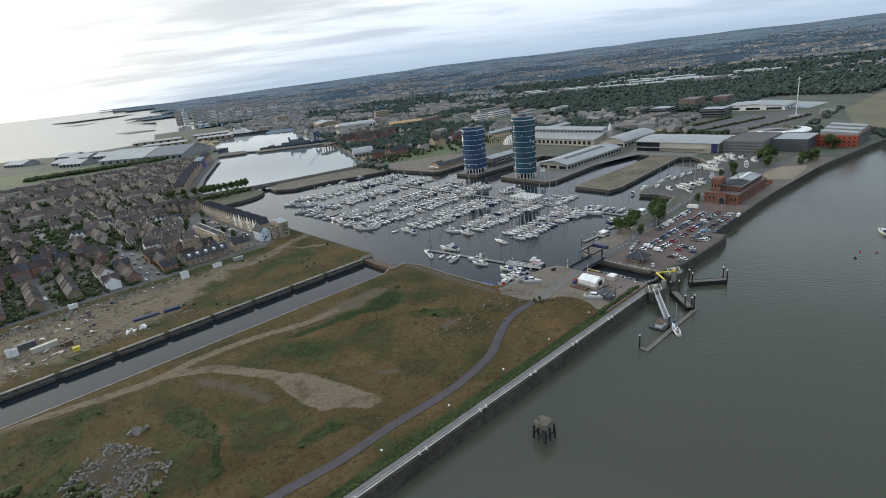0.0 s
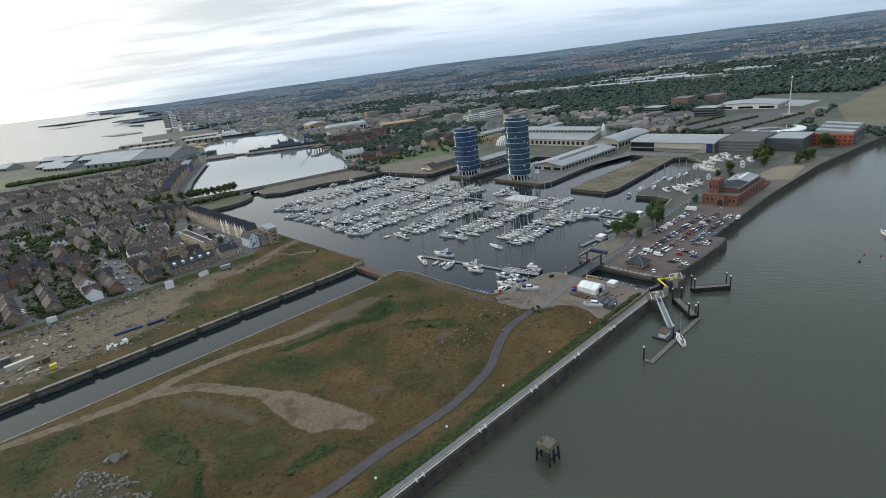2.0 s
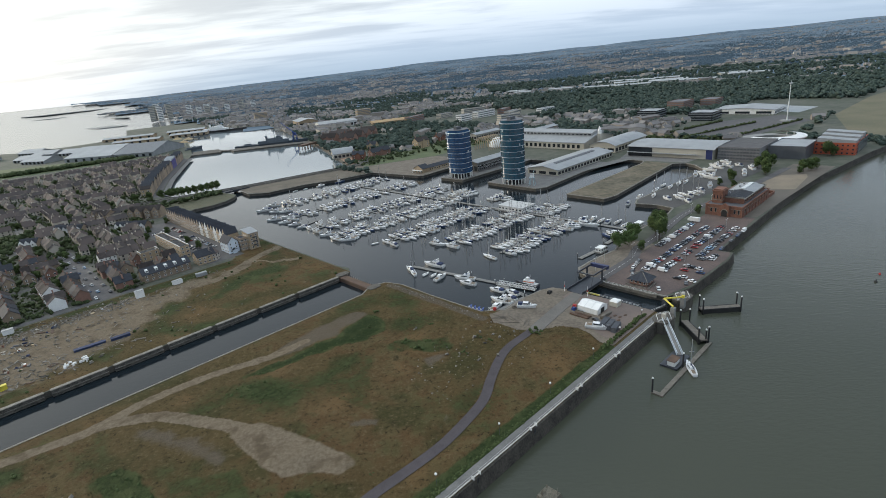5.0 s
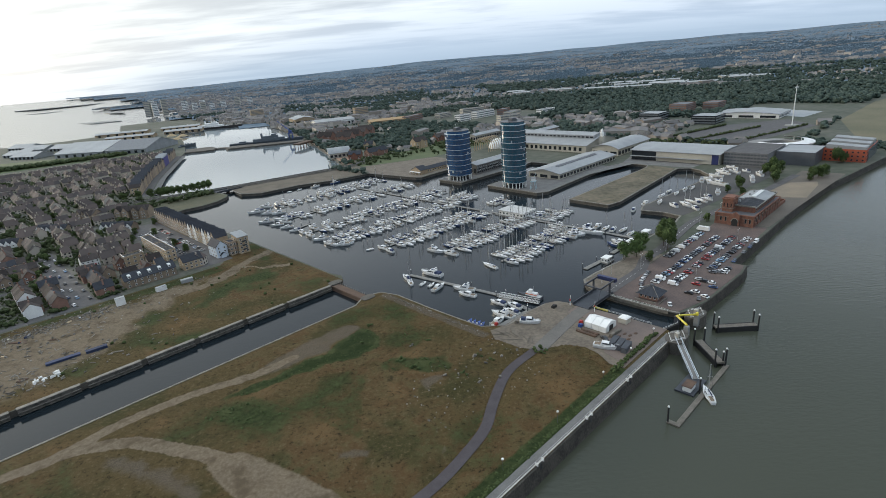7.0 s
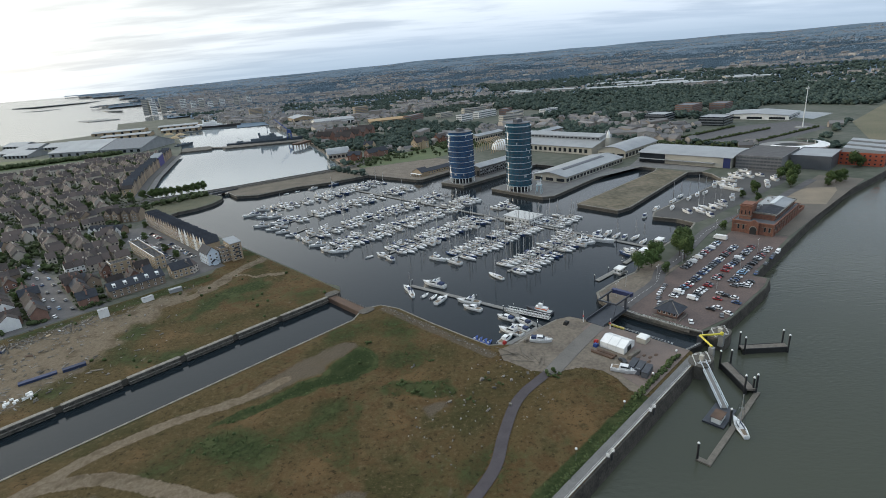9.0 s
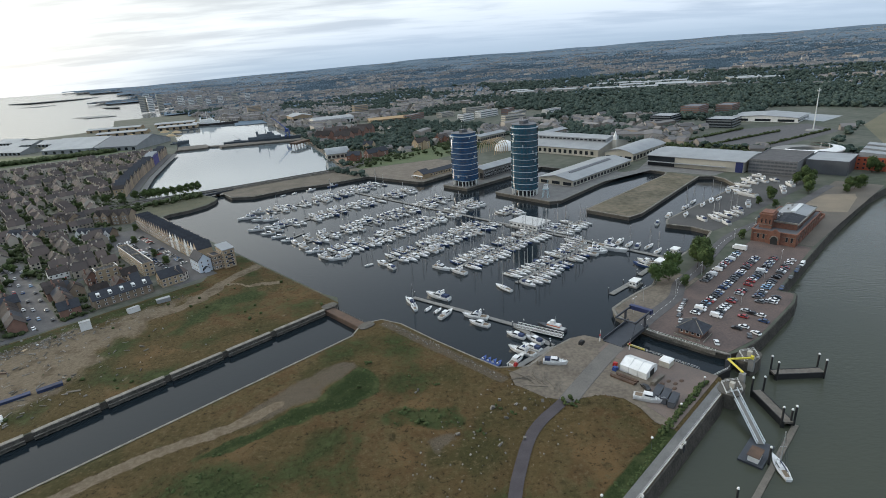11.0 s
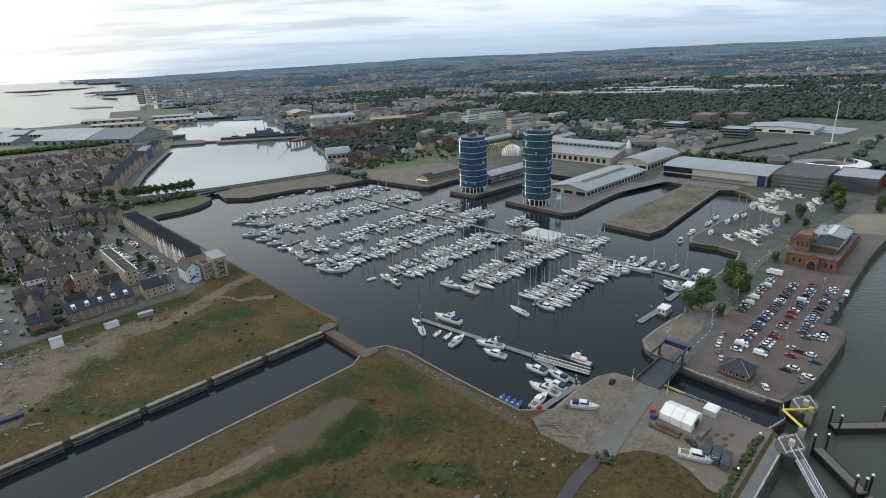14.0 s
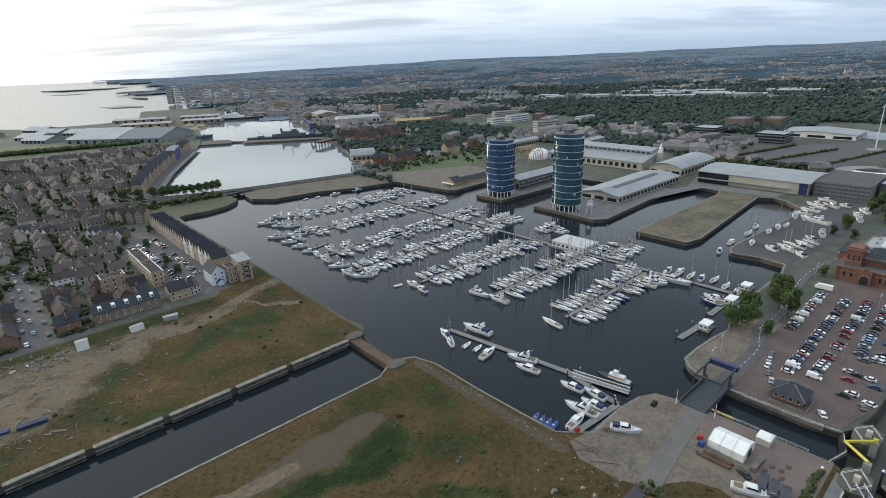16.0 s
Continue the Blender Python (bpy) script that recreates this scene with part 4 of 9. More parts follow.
def window_mesh(w, h, frame=M_WPAINT):
    key = (w, h, frame.name)
    if key not in WIN:
        bm = bmesh.new()
        f = 0.09 if w > 1.6 else 0.15
        box(bm, -w / 2, -0.08, 0, w / 2, 0.02, f)
        box(bm, -w / 2, -0.08, h - f, w / 2, 0.02, h)
        box(bm, -w / 2, -0.08, f, -w / 2 + f, 0.02, h - f)
        box(bm, w / 2 - f, -0.08, f, w / 2, 0.02, h - f)
        box(bm, -w / 2 + f, -0.03, f, w / 2 - f, 0.0, h - f, 1)
        WIN[key] = mesh_of(bm, "window", [frame, M_DARKGL])
    return WIN[key]


def window(parent, x, y, z, face, w=1.2, h=1.3, frame=M_WPAINT, name="window"):
    """face: degrees by which the window's outside turns from -y."""
    return part(name, window_mesh(w, h, frame), None, parent, m=pose(x, y, z, 0, 0, face))


def windows_along(parent, x0, y0, x1, y1, z, n, w, h, frame=M_WPAINT):
    """n windows on a wall from (x0, y0) to (x1, y1), outside to the right of that way."""
    face = math.degrees(math.atan2(y1 - y0, x1 - x0))
    for i in range(n):
        t = (i + 0.5) / n
        window(parent, x0 + (x1 - x0) * t, y0 + (y1 - y0) * t, z, face, w, h, frame)


# ---- the large buildings ----


def shed(name, u, v, lu, lv, eaves, rise, wall, roof, label, curved=False, turn=0.0, bays=8, glaze=True, skylight=False):
    """A long shed, ridge along its first axis, corner at (u, v)."""
    t = thing(name, at(u, v, 0.05, turn), label, "building")
    bm = bmesh.new()
    box(bm, 0, 0, 0, lu, lv, eaves)
    part("wall", bm, wall, t)
    n = 12 if curved else 2
    prof = []
    for i in range(n + 1):
        y = -1.2 + (lv + 2.4) * i / n
        k = 1 - abs(2 * i / n - 1) ** (2 if curved else 1)
        prof.append((y, eaves + 0.02 + rise * k))
    full = prof + [(y, z - 0.5) for y, z in prof[::-1]]
    part("roof", loft(bmesh.new(), [[(x, y, z) for y, z in full] for x in (-1.5, lu + 1.5)]), roof, t)
    inner = [(0.2, eaves - 0.2)] + [(max(0.2, min(lv - 0.2, y)), z - 0.45) for y, z in prof[1:-1]] + [(lv - 0.2, eaves - 0.2)]
    for x in (0.0, lu - 0.3):
        part("gable_end", loft(bmesh.new(), [[(xx, y, z) for y, z in inner] for xx in (x, x + 0.3)]), wall, t)
    if glaze:
        for i in range(bays):
            w = lu / bays * 0.72
            x = lu * (i + 0.5) / bays
            window(t, x, -0.03, eaves * 0.15, 0, round(w, 2), round(eaves * 0.5, 2), M_METALD)
        for i in range(3):
            window(t, -0.03, lv * (i + 0.5) / 3, eaves * 0.12, -90, round(lv / 3 * 0.7, 2), round(eaves * 0.5, 2), M_METALD)
    if skylight:
        sl = loft(bmesh.new(), [[(x, y, eaves + 0.08 + rise * (1 - abs(2 * (y + 1.2) / (lv + 2.4) - 1) ** (2 if curved else 1)) + dz) for y, dz in ((lv * 0.34, 0), (lv * 0.44, 0), (lv * 0.44, 0.35), (lv * 0.34, 0.35))] for x in (lu * 0.15, lu * 0.85)])
        part("rooflight", sl, M_METALD, t, "dark strip rooflight")
    return t




def shed_v(name, u, v, length, depth, *rest, **kw):
    """A shed whose ridge runs along v, its front to the marina: (u, v) is its near corner on the river side."""
    return shed(name, u, v + length, length, depth, *rest, turn=-90, **kw)


shed("quayside_hall", 474, 329, 112, 38, 6.0, 3.6, M_CLAD, M_METALR, "long low hall with a shallow pitched grey roof", False, skylight=True, bays=18)
outlet = shed_v("outlet_shed", 598, 222, 93, 57, 10.5, 2.5, M_CLAD, M_METALR, "broad pale shed with a wide grey metal roof", True, glaze=False)
part("front_panel", boxes((0.5, -0.25, 0, 7, 0.0, 10)), mat("deep_navy_panel", (0.025, 0.035, 0.13), (0.018, 0.025, 0.09), rough=0.5), outlet, "deep blue end panel", m=pose(85.5, 0, 0))
part("front_panel", boxes((0, -0.25, 0, 28, 0.0, 10)), M_DARKGL, outlet, "dark glazed entrance front")
part("canopy", boxes((0, -4, 4.2, 78, 0, 4.6)), M_METALR, outlet, "flat canopy along the front")
back = shed_v("mast_shed", 612, 382, 125, 74, 9.0, 8.0, M_CLAD, M_METALR, "huge old shed with a two-tier grey roof", glaze=False)
part("clerestory", loft(bmesh.new(), [[(x, y, z) for y, z in ((22, 12.6), (22, 18.3), (37, 20.5), (52, 18.3), (52, 12.6))] for x in (2, 123)]), M_METALR, back, "raised clerestory roof")
for i in range(20):
    window(back, 4 + i * 6.1, 21.9, 15.2, 0, 4.2, 1.8, M_METALD)
for i in range(16):
    window(back, 6 + i * 7.4, -0.05, 2.0, 0, 4.0, 4.5, M_METALD)
shed("arched_hall", 606, 336, 80, 34, 8.5, 4.5, M_CLAD, M_METALR, "pale hall with a curved grey roof", True, bays=10)
low = shed("quay_warehouse", 456, 424, 76, 17, 11, 2.5, mat("grey_brick", (0.16, 0.15, 0.14), (0.10, 0.10, 0.095), s1=0.3, s2=6), M_METALR, "long grey three-storey quay building with a pale roof", bays=22)
for z in (3.4, 6.4):
    for i in range(22):
        window(low, 76 * (i + 0.5) / 22, -0.05, z + 0.4, 0, 1.6, 1.6)


def block(name, u, v, lu, lv, h, wall, label, floors=3, nu=8, nv=4, turn=0.0, w=1.6, wh=1.5, roof=M_METALD, parapet=True, frame=M_WPAINT, category="building", base=0.05):
    """A flat-roofed block with rows of windows on all four sides."""
    t = thing(name, at(u, v, base, turn), label, category)
    part("wall", boxes((0, 0, 0, lu, lv, h)), wall, t)
    part("roof", boxes((0.4, 0.4, h + 0.02, lu - 0.4, lv - 0.4, h + 0.12)), roof, t)
    if parapet:
        bm = boxes((-0.1, -0.1, h, lu + 0.1, 0.3, h + 0.7), (-0.1, lv - 0.3, h, lu + 0.1, lv + 0.1, h + 0.7), (-0.1, 0.3, h, 0.3, lv - 0.3, h + 0.7), (lu - 0.3, 0.3, h, lu + 0.1, lv - 0.3, h + 0.7))
        part("parapet", bm, wall, t)
    for k in range(floors if nu < 0 else 0):
        z = h / floors * k + h / floors * 0.3
        part("window_band", boxes((0.8, -0.06, z, lu - 0.8, lv + 0.06, z + h / floors * 0.45), (-0.06, 0.8, z, lu + 0.06, lv - 0.8, z + h / floors * 0.45)), mat("grey_window_band", (0.16, 0.17, 0.18), (0.11, 0.12, 0.13), rough=0.3), t, "ribbon of grey windows")
    for k in range(floors if nu >= 0 else 0):
        z = h / floors * k + h / floors * 0.3
        windows_along(t, 0, 0, lu, 0, z, nu, w, wh, frame)
        windows_along(t, 0, lv, 0, 0, z, nv, w, wh, frame)
        if nv < 12:
            windows_along(t, lu, 0, lu, lv, z, nv, w, wh, frame)
    return t


GREYB = mat("grey_panel", (0.20, 0.20, 0.20), (0.15, 0.15, 0.15), s1=0.2, s2=3)
car_deck = block("parking_block", 602, 180, 60, 39, 12.5, GREYB, "grey louvred parking block with a flat roof", 4, 0, 0, roof=M_ASPH)
for k in range(4):
    for i in range(13):
        part("louvre", boxes((-0.2, i * 3.0 + 0.2, k * 3.1 + 1.0, 0.05, i * 3.0 + 2.8, k * 3.1 + 2.6)), M_METALD, car_deck)
block("grey_box_hall", 622, 146, 46, 32, 12, M_METALD, "dark grey metal-clad box hall", 1, 0, 0, roof=M_METALR)
orange = block("orange_office", 655, 112, 58, 34, 11, mat("orange_render", (0.42, 0.10, 0.05), (0.30, 0.075, 0.04), s1=0.2, s2=3), "orange rendered office with stepped grey roofs", 3, 14, 8, frame=M_METALD)
for i in range(3):
    bm = loft(bmesh.new(), [[(x, y, z) for y, z in ((1, 11.2), (1, 13.5 + i), (33, 15.5 + i), (33, 11.2))] for x in (4 + i * 17.5, 17 + i * 17.5)])
    part("roof_monitor", bm, M_METALR, orange, "sloping grey roof monitor")
    part("roof_glazing", boxes((17.05 + i * 17.5, 2, 11.3, 20.5 + i * 17.5, 32, 12.2)), M_DARKGL, orange)

part("glazed_side", boxes((9, -0.4, 0.3, 58.2, 0.02, 11.4)), mat("grey_glazing", (0.13, 0.145, 0.16), (0.08, 0.09, 0.10), rough=0.25), orange, "grey glazed long side")

# round parking deck with a white crescent canopy
deck = thing("round_parking_deck", at(692, 194, 0.05, -12) @ Matrix.Diagonal((1.12, 1.5, 1, 1)), "oval parking deck with a white curved canopy", "building")
R1, R2 = ring(28, 20, 40), ring(18, 11, 40)
bm = bmesh.new()
for i in range(40):
    j = (i + 1) % 40
    a, b, c, d = R1[i], R1[j], R2[j], R2[i]
    quad(bm, (*a, 9), (*b, 9), (*c, 9), (*d, 9))
    quad(bm, (*a, 0), (*b, 0), (*b, 9), (*a, 9))
    quad(bm, (*d, 0), (*c, 0), (*c, 9), (*d, 9))
part("deck", bm, M_CONC, deck)
bm = bmesh.new()
R3, R4 = ring(30, 22, 40), ring(23, 15, 40)
for i in range(18, 42):
    i0, j = i % 40, (i + 1) % 40
    quad(bm, (*R3[i0], 11.5), (*R3[j], 11.5), (*R4[j], 13), (*R4[i0], 13))
    quad(bm, (*R3[i0], 10.3), (*R3[j], 10.3), (*R3[j], 11.5), (*R3[i0], 11.5))
    quad(bm, (*R3[i0], 10.3), (*R3[j], 10.3), (*R4[j], 12.6), (*R4[i0], 12.6))
part("canopy", bm, M_WPAINT, deck, "white curved canopy")
for i in range(18, 42, 3):
    p = R4[i % 40]
    part("post", tube(bmesh.new(), (*p, 9), (*p, 12.7), 0.25, 6), M_WPAINT, deck)

# ---- old brick pumping station on the river side ----
ps = thing("pumping_station", at(407, 134.6, 0.10) @ Matrix.Diagonal((1.22, 0.86, 0.88, 1)), "orange-red brick pumping station with a square tower", "building")
part("wall", boxes((0, 0, 0, 49, 28, 8.2)), M_ORANGE, ps)
part("cornice", boxes((-0.4, -0.4, 8.2, 49.4, 0.5, 8.9), (-0.4, 27.5, 8.2, 49.4, 28.4, 8.9), (-0.4, 0.5, 8.2, 0.5, 27.5, 8.9), (48.5, 0.5, 8.2, 49.4, 27.5, 8.9)), M_ORANGE, ps, "moulded brick cornice")
part("upper_wall", boxes((8, 3, 8.2, 46, 22, 12.5)), M_ORANGE, ps)
part("roof", loft(bmesh.new(), [[(x, y, z) for y, z in ((2.4, 12.5), (12.5, 14.2), (22.6, 12.5), (22.6, 12.2), (2.4, 12.2))] for x in (26, 46.6)]), M_METALR, ps, "grey metal roof")
part("glazed_roof", loft(bmesh.new(), [[(x, y, z) for y, z in ((2.4, 12.5), (12.5, 13.9), (22.6, 12.5), (22.6, 12.2), (2.4, 12.2))] for x in (8, 25.9)]), mat("dark_glazed_roof", (0.035, 0.038, 0.045), (0.02, 0.022, 0.026), rough=0.6, s1=0.4, s2=3, spec=0.15), ps, "dark roof over the engine hall")
for k in range(3):
    part("glazing_bar", loft(bmesh.new(), [[(x, y, z) for y, z in ((2.6, 12.56), (12.5, 13.96), (22.4, 12.56), (22.4, 12.5), (12.5, 13.88), (2.6, 12.5))] for x in (12.0 + k * 4.5, 12.12 + k * 4.5)]), M_METALD, ps)
part("rooflight", loft(bmesh.new(), [[(x, y, z) for y, z in ((10.8, 13.8), (10.8, 14.6), (14.0, 14.6), (14.0, 13.8))] for x in (27, 45)]), mat("pale_rooflight", (0.6, 0.62, 0.62), rough=0.3), ps, "pale ridge rooflight")
part("roof_edge", boxes((7.4, 1.9, 12.2, 46.9, 2.7, 12.8), (7.4, 22.3, 12.2, 46.9, 23.0, 12.8)), M_COPING, ps)
tw = part("tower", boxes((4.5, 17.5, 0, 12.5, 25.5, 18)), M_ORANGE, ps, "square brick tower")
part("tower_cornice", boxes((4.0, 17.0, 18, 13.0, 26.0, 18.9), (4.8, 17.8, 18.9, 12.2, 25.2, 19.8)), M_ORANGE, tw)
for y in (19.4, 22.0, 24.6):
    window(tw, 4.48, y - 0.5, 12.0, -90, 1.0, 3.4, M_ORANGE)
    window(tw, 6.0 + (y - 19.4) * 0.95, 17.48, 12.0, 0, 1.0, 3.4, M_ORANGE)
# gabled porch with a dark arch
arch = bmesh.new()
loft(arch, [[(x, y, z) for y, z in ((9.5, 0), (16.5, 0), (16.5, 8.3), (13, 10.8), (9.5, 8.3))] for x in (-0.9, 0.2)])
part("porch", arch, M_ORANGE, ps, "gabled brick porch")
hole = [(13 + 2.2 * math.cos(math.pi * i / 12), 3.2 + 2.4 * math.sin(math.pi * i / 12)) for i in range(13)]
part("arched_door", loft(bmesh.new(), [[(x, y, z) for y, z in [(15.2, 0)] + hole + [(10.8, 0)]] for x in (-1.0, -0.85)]), M_DARK, ps, "dark arched doorway")
part("arch_trim", loft(bmesh.new(), [[(x, 13 + r * math.cos(math.pi * i / 12), 3.2 + (r + 0.2) * math.sin(math.pi * i / 12)) for r in (2.2, 2.8) for i in (range(13) if r == 2.2 else range(12, -1, -1))] for x in (-1.05, -0.9)]), M_COPING, ps, "pale stone arch")
for y in (2.5, 5.5, 20, 23.5):
    window(ps, -0.02, y, 2.6, -90, 1.5, 3.4, M_COPING)
for i in range(9):
    window(ps, 5 + i * 5, -0.02, 2.6, 0, 1.8, 3.6, M_COPING)
for i in range(10):
    window(ps, 11 + i * 3.6, 2.98, 9.4, 0, 1.4, 2.2, M_COPING)
part("side_wing", boxes((30, 28, 0, 49, 36, 5)), M_ORANGE, ps)
part("wing_roof", boxes((29.6, 28, 5.0, 49.4, 36.4, 5.4)), M_SLATE, ps)

part("string_course", boxes((-0.16, -0.16, 5.9, 49.16, 28.16, 6.2), (4.3, 17.3, 10.9, 12.7, 25.7, 11.3)), M_COPING, ps, "pale stone string course")
for i in range(9):
    part("pilaster", boxes((2.2 + i * 5.3, -0.3, 0, 3.2 + i * 5.3, 0.02, 8.2)), M_ORANGE, ps)
for y in (0, 8.4, 16.8, 27):
    part("pilaster", boxes((-0.3, y, 0, 0.02, y + 1.0, 8.4)), M_ORANGE, ps)
part("parapet", boxes((7.6, 2.6, 12.5, 8.2, 22.4, 13.6), (45.9, 2.6, 12.5, 46.5, 22.4, 13.6)), M_COPING, ps, "pale gable coping")
part("aisle_roof", boxes((0.5, 0.5, 8.3, 48.5, 2.9, 8.5), (0.5, 22.2, 8.3, 48.5, 27.5, 8.5), (0.5, 2.9, 8.3, 7.9, 22.2, 8.5)), M_METALD, ps, "flat grey lead roof")
for x in (14, 20, 32, 40):
    part("roof_vent", boxes((x, 16.5, 13.6, x + 1.2, 17.7, 15.0)), M_METALR, ps)
# low walls and a yard behind
part("yard_wall", boxes((49.2, 0, 0, 62, 0.5, 2.6), (61.5, 0.5, 0, 62, 27, 2.6)), M_ORANGE, ps, "low brick yard wall")

# bell turret by the old shed
bt = thing("bell_turret", at(640, 376, 0.05), "small white bell turret with a spire", "turret")
part("shaft", boxes((-2.5, -2.5, 0, 2.5, 2.5, 17)), M_CLAD, bt)
part("lantern", boxes((-1.8, -1.8, 17, 1.8, 1.8, 21)), M_WPAINT, bt)
part("spire", tube(bmesh.new(), (0, 0, 21), (0, 0, 27), 2.4, 8, 0.1), M_WPAINT, bt)

# offices, halls and long buildings further back
block("glass_office", 909, 424, 40, 34, 12, M_DARKGL, "dark glazed office block with a pale flat roof", 3, -1, 6, roof=M_METALR, frame=M_METALR)
block("glass_office", 886, 326, 40, 36, 12, M_DARKGL, "dark glazed office block with a pale flat roof", 3, -1, 6, roof=M_METALR, frame=M_METALR)
shed("long_white_hall", 964, 262, 62, 92, 7, 3, M_WPAINT, M_METALR, "long white low hall", bays=9)
shed("low_office", 700, 520, 60, 16, 9, 2.5, M_BRICK, M_METALR, "long pale office building", bays=14)
shed("low_office", 650, 600, 60, 16, 8, 2.5, M_CLAD, M_METALR, "long pale office building", bays=14)
block("red_brick_flats", 1010, 420, 46, 30, 16, M_BRICKR, "red brick block of flats", 5, -1, 6)
block("red_brick_flats", 1050, 380, 40, 26, 15, M_BRICKR, "red brick block of flats", 5, -1, 5)
plate("pavement_lot", [X(745, 350), X(880, 312), X(960, 250), X(900, 200), X(735, 236), X(730, 300)], 0.06, M_ASPH, "wide asphalt car park", "car park")
# matt plate standing in for a rectangle of pale reservoir water
plate("water_reservoir", [X(985, 235), X(1015, 290), X(1060, 320), X(1090, 300), X(1060, 225)], 0.06, mat("pale_reservoir_plate", (0.32, 0.34, 0.35), s1=0.05, s2=1), "pale flat sheet of reservoir water", "apron")
plate("ground_field", [X(760, 130), X(960, 185), X(1200, 180), X(1600, 120), X(1500, -10), X(1000, 60), X(800, 95)], 0.06, mat("dry_field", (0.150, 0.130, 0.080), (0.085, 0.085, 0.045), s1=0.02, s2=0.5), "open rough grass field", "field")
wand = thing("observation_mast", pose(528, 757, 0), "tall slender white mast on a round base", "mast")
part("crosstree", boxes((-3.0, -0.5, 50.5, 1.6, 0.5, 51.6)), M_WPAINT, wand)
part("foot", tube(bmesh.new(), (0, 0, 0), (0, 0, 1.2), 9, 20, 8), M_CONC, wand, "round concrete base")
part("shaft", tube(bmesh.new(), (0, 0, 1.2), (-0.8, 0, 54), 0.75, 10, 0.4), M_WPAINT, wand)

# ---- quay by the clubhouse ----
club = thing("clubhouse", at(428, 486, 0.09), "low clubhouse with a cream gable and blue-grey roof", "building")
part("wall", gable_wall(bmesh.new(), 0, 0, 12, 16, 0, 5, 4), M_CREAM, club)
part("roof", gable(bmesh.new(), 0, 0, 12, 16, 5, 4), M_SLATE, club)
part("wing_wall", boxes((12, 2, 0, 62, 14, 4)), M_CREAM, club)
part("wing_roof", gable(bmesh.new(), 12.5, 2, 62, 14, 4, 2.6), M_SLATE, club)
part("veranda", boxes((-3, 0, 2.8, 0, 16, 3.1)), M_WPAINT, club)
for y in (0.3, 5.5, 10.5, 15.7):
    part("veranda_post", boxes((-2.9, y - 0.1, 0, -2.7, y + 0.1, 2.8)), M_WPAINT, club)
for y in (3, 8, 13):
    window(club, -0.02, y, 0.4, -90, 2.6, 2.0)
for i in range(12):
    window(club, 14 + i * 4, 1.98, 1.0, 0, 2.2, 1.8)

# skeleton of an old covered slip and a white dome
fr = thing("roof_frame", at(575, 508, 0.05), "bare cream-painted arched steel roof frame", "frame")
for i in range(7):
    bm = bmesh.new()
    pts = [(i * 4.5, 14 + 13 * math.cos(math.pi * k / 10), 6 + 12 * math.sin(math.pi * k / 10)) for k in range(11)]
    for a, b in zip(pts, pts[1:]):
        tube(bm, a, b, 0.45, 5)
    tube(bm, (i * 4.5, 27, 0), (i * 4.5, 27, 6), 0.45, 5)
    tube(bm, (i * 4.5, 1, 0), (i * 4.5, 1, 6), 0.45, 5)
    part("rib", bm, M_CREAM, fr)
for k in (2, 5, 8):
    a = math.pi * k / 10
    part("purlin", tube(bmesh.new(), (0, 14 + 13 * math.cos(a), 6 + 12 * math.sin(a)), (27, 14 + 13 * math.cos(a), 6 + 12 * math.sin(a)), 0.3, 5), M_CREAM, fr)
dome = bmesh.new()
loft(dome, [[(x, y, z) for x, y in ring(14 * math.cos(k * math.pi / 2 / 6.2), 14 * math.cos(k * math.pi / 2 / 6.2), 20)] for k, z in ((k, 13 * math.sin(k * math.pi / 2 / 6.2)) for k in range(7))])
solid("tent_dome", dome, M_WPAINT, "large white fabric dome", "dome", at(612, 522, 0.05))

# ---- behind the second dock ----


def big_house(u, v, turn, w, d, eaves, wall, roof, label):
    t = thing("villa", at(u, v, 0.05, turn), label, "house", "dock houses")
    part("wall", gable_wall(bmesh.new(), 0, 0, w, d, 0, eaves, d * 0.42), wall, t)
    part("roof", gable(bmesh.new(), 0, 0, w, d, eaves, d * 0.42), roof, t)
    part("front_gable", gable_wall(bmesh.new(), 0, 0, 4, 7, 0, eaves, 3), wall, t, m=pose(w / 2 + 3.5, -1.2, 0, 0, 0, 90))
    part("gable_roof", gable(bmesh.new(), 0, 0, 5, 7, eaves, 3), roof, t, m=pose(w / 2 + 3.5, -1.2, 0, 0, 0, 90))
    part("chimney", boxes((1, d / 2 - 0.6, eaves, 2.4, d / 2 + 0.6, eaves + d * 0.42 + 2)), M_BRICKR, t)
    for k in range(int(eaves / 3)):
        windows_along(t, 0, 0, w, 0, 0.9 + k * 3, 3, 1.6, 1.6)
        windows_along(t, 0, d, 0, 0, 0.9 + k * 3, 2, 1.4, 1.6)
    return t


big_house(526, 728, -65, 16, 11, 8, M_CREAM, M_SLATE, "tall cream villa with a slate roof")
big_house(556, 636, 0, 24, 13, 11, M_CREAM, M_TILE, "tall buff villa with gables and a tiled roof")
big_house(612, 648, 0, 20, 12, 9, M_ORANGE, M_TILE, "orange brick villa with gables")
big_house(452, 664, -50, 18, 11, 8, M_ORANGE, M_SLATE, "orange brick quay house")
big_house(480, 652, 0, 34, 12, 7, M_BRICKR, M_SLATE, "long red brick quay terrace")
for i in range(7):
    big_house(556 + (i % 4) * 26 - (i // 4) * 10, 852 + (i // 4) * 46 + (i % 4) * 14, -65 + 10 * (i % 2), 30, 18, 10, M_BRICKR, M_TILE, "dark red brick gabled office block")
boathouse = shed("arched_boathouse", 448, 706, 30, 24, 7, 7, M_CLAD, M_METALR, "boathouse with a white arched roof", True, turn=-25, bays=5)
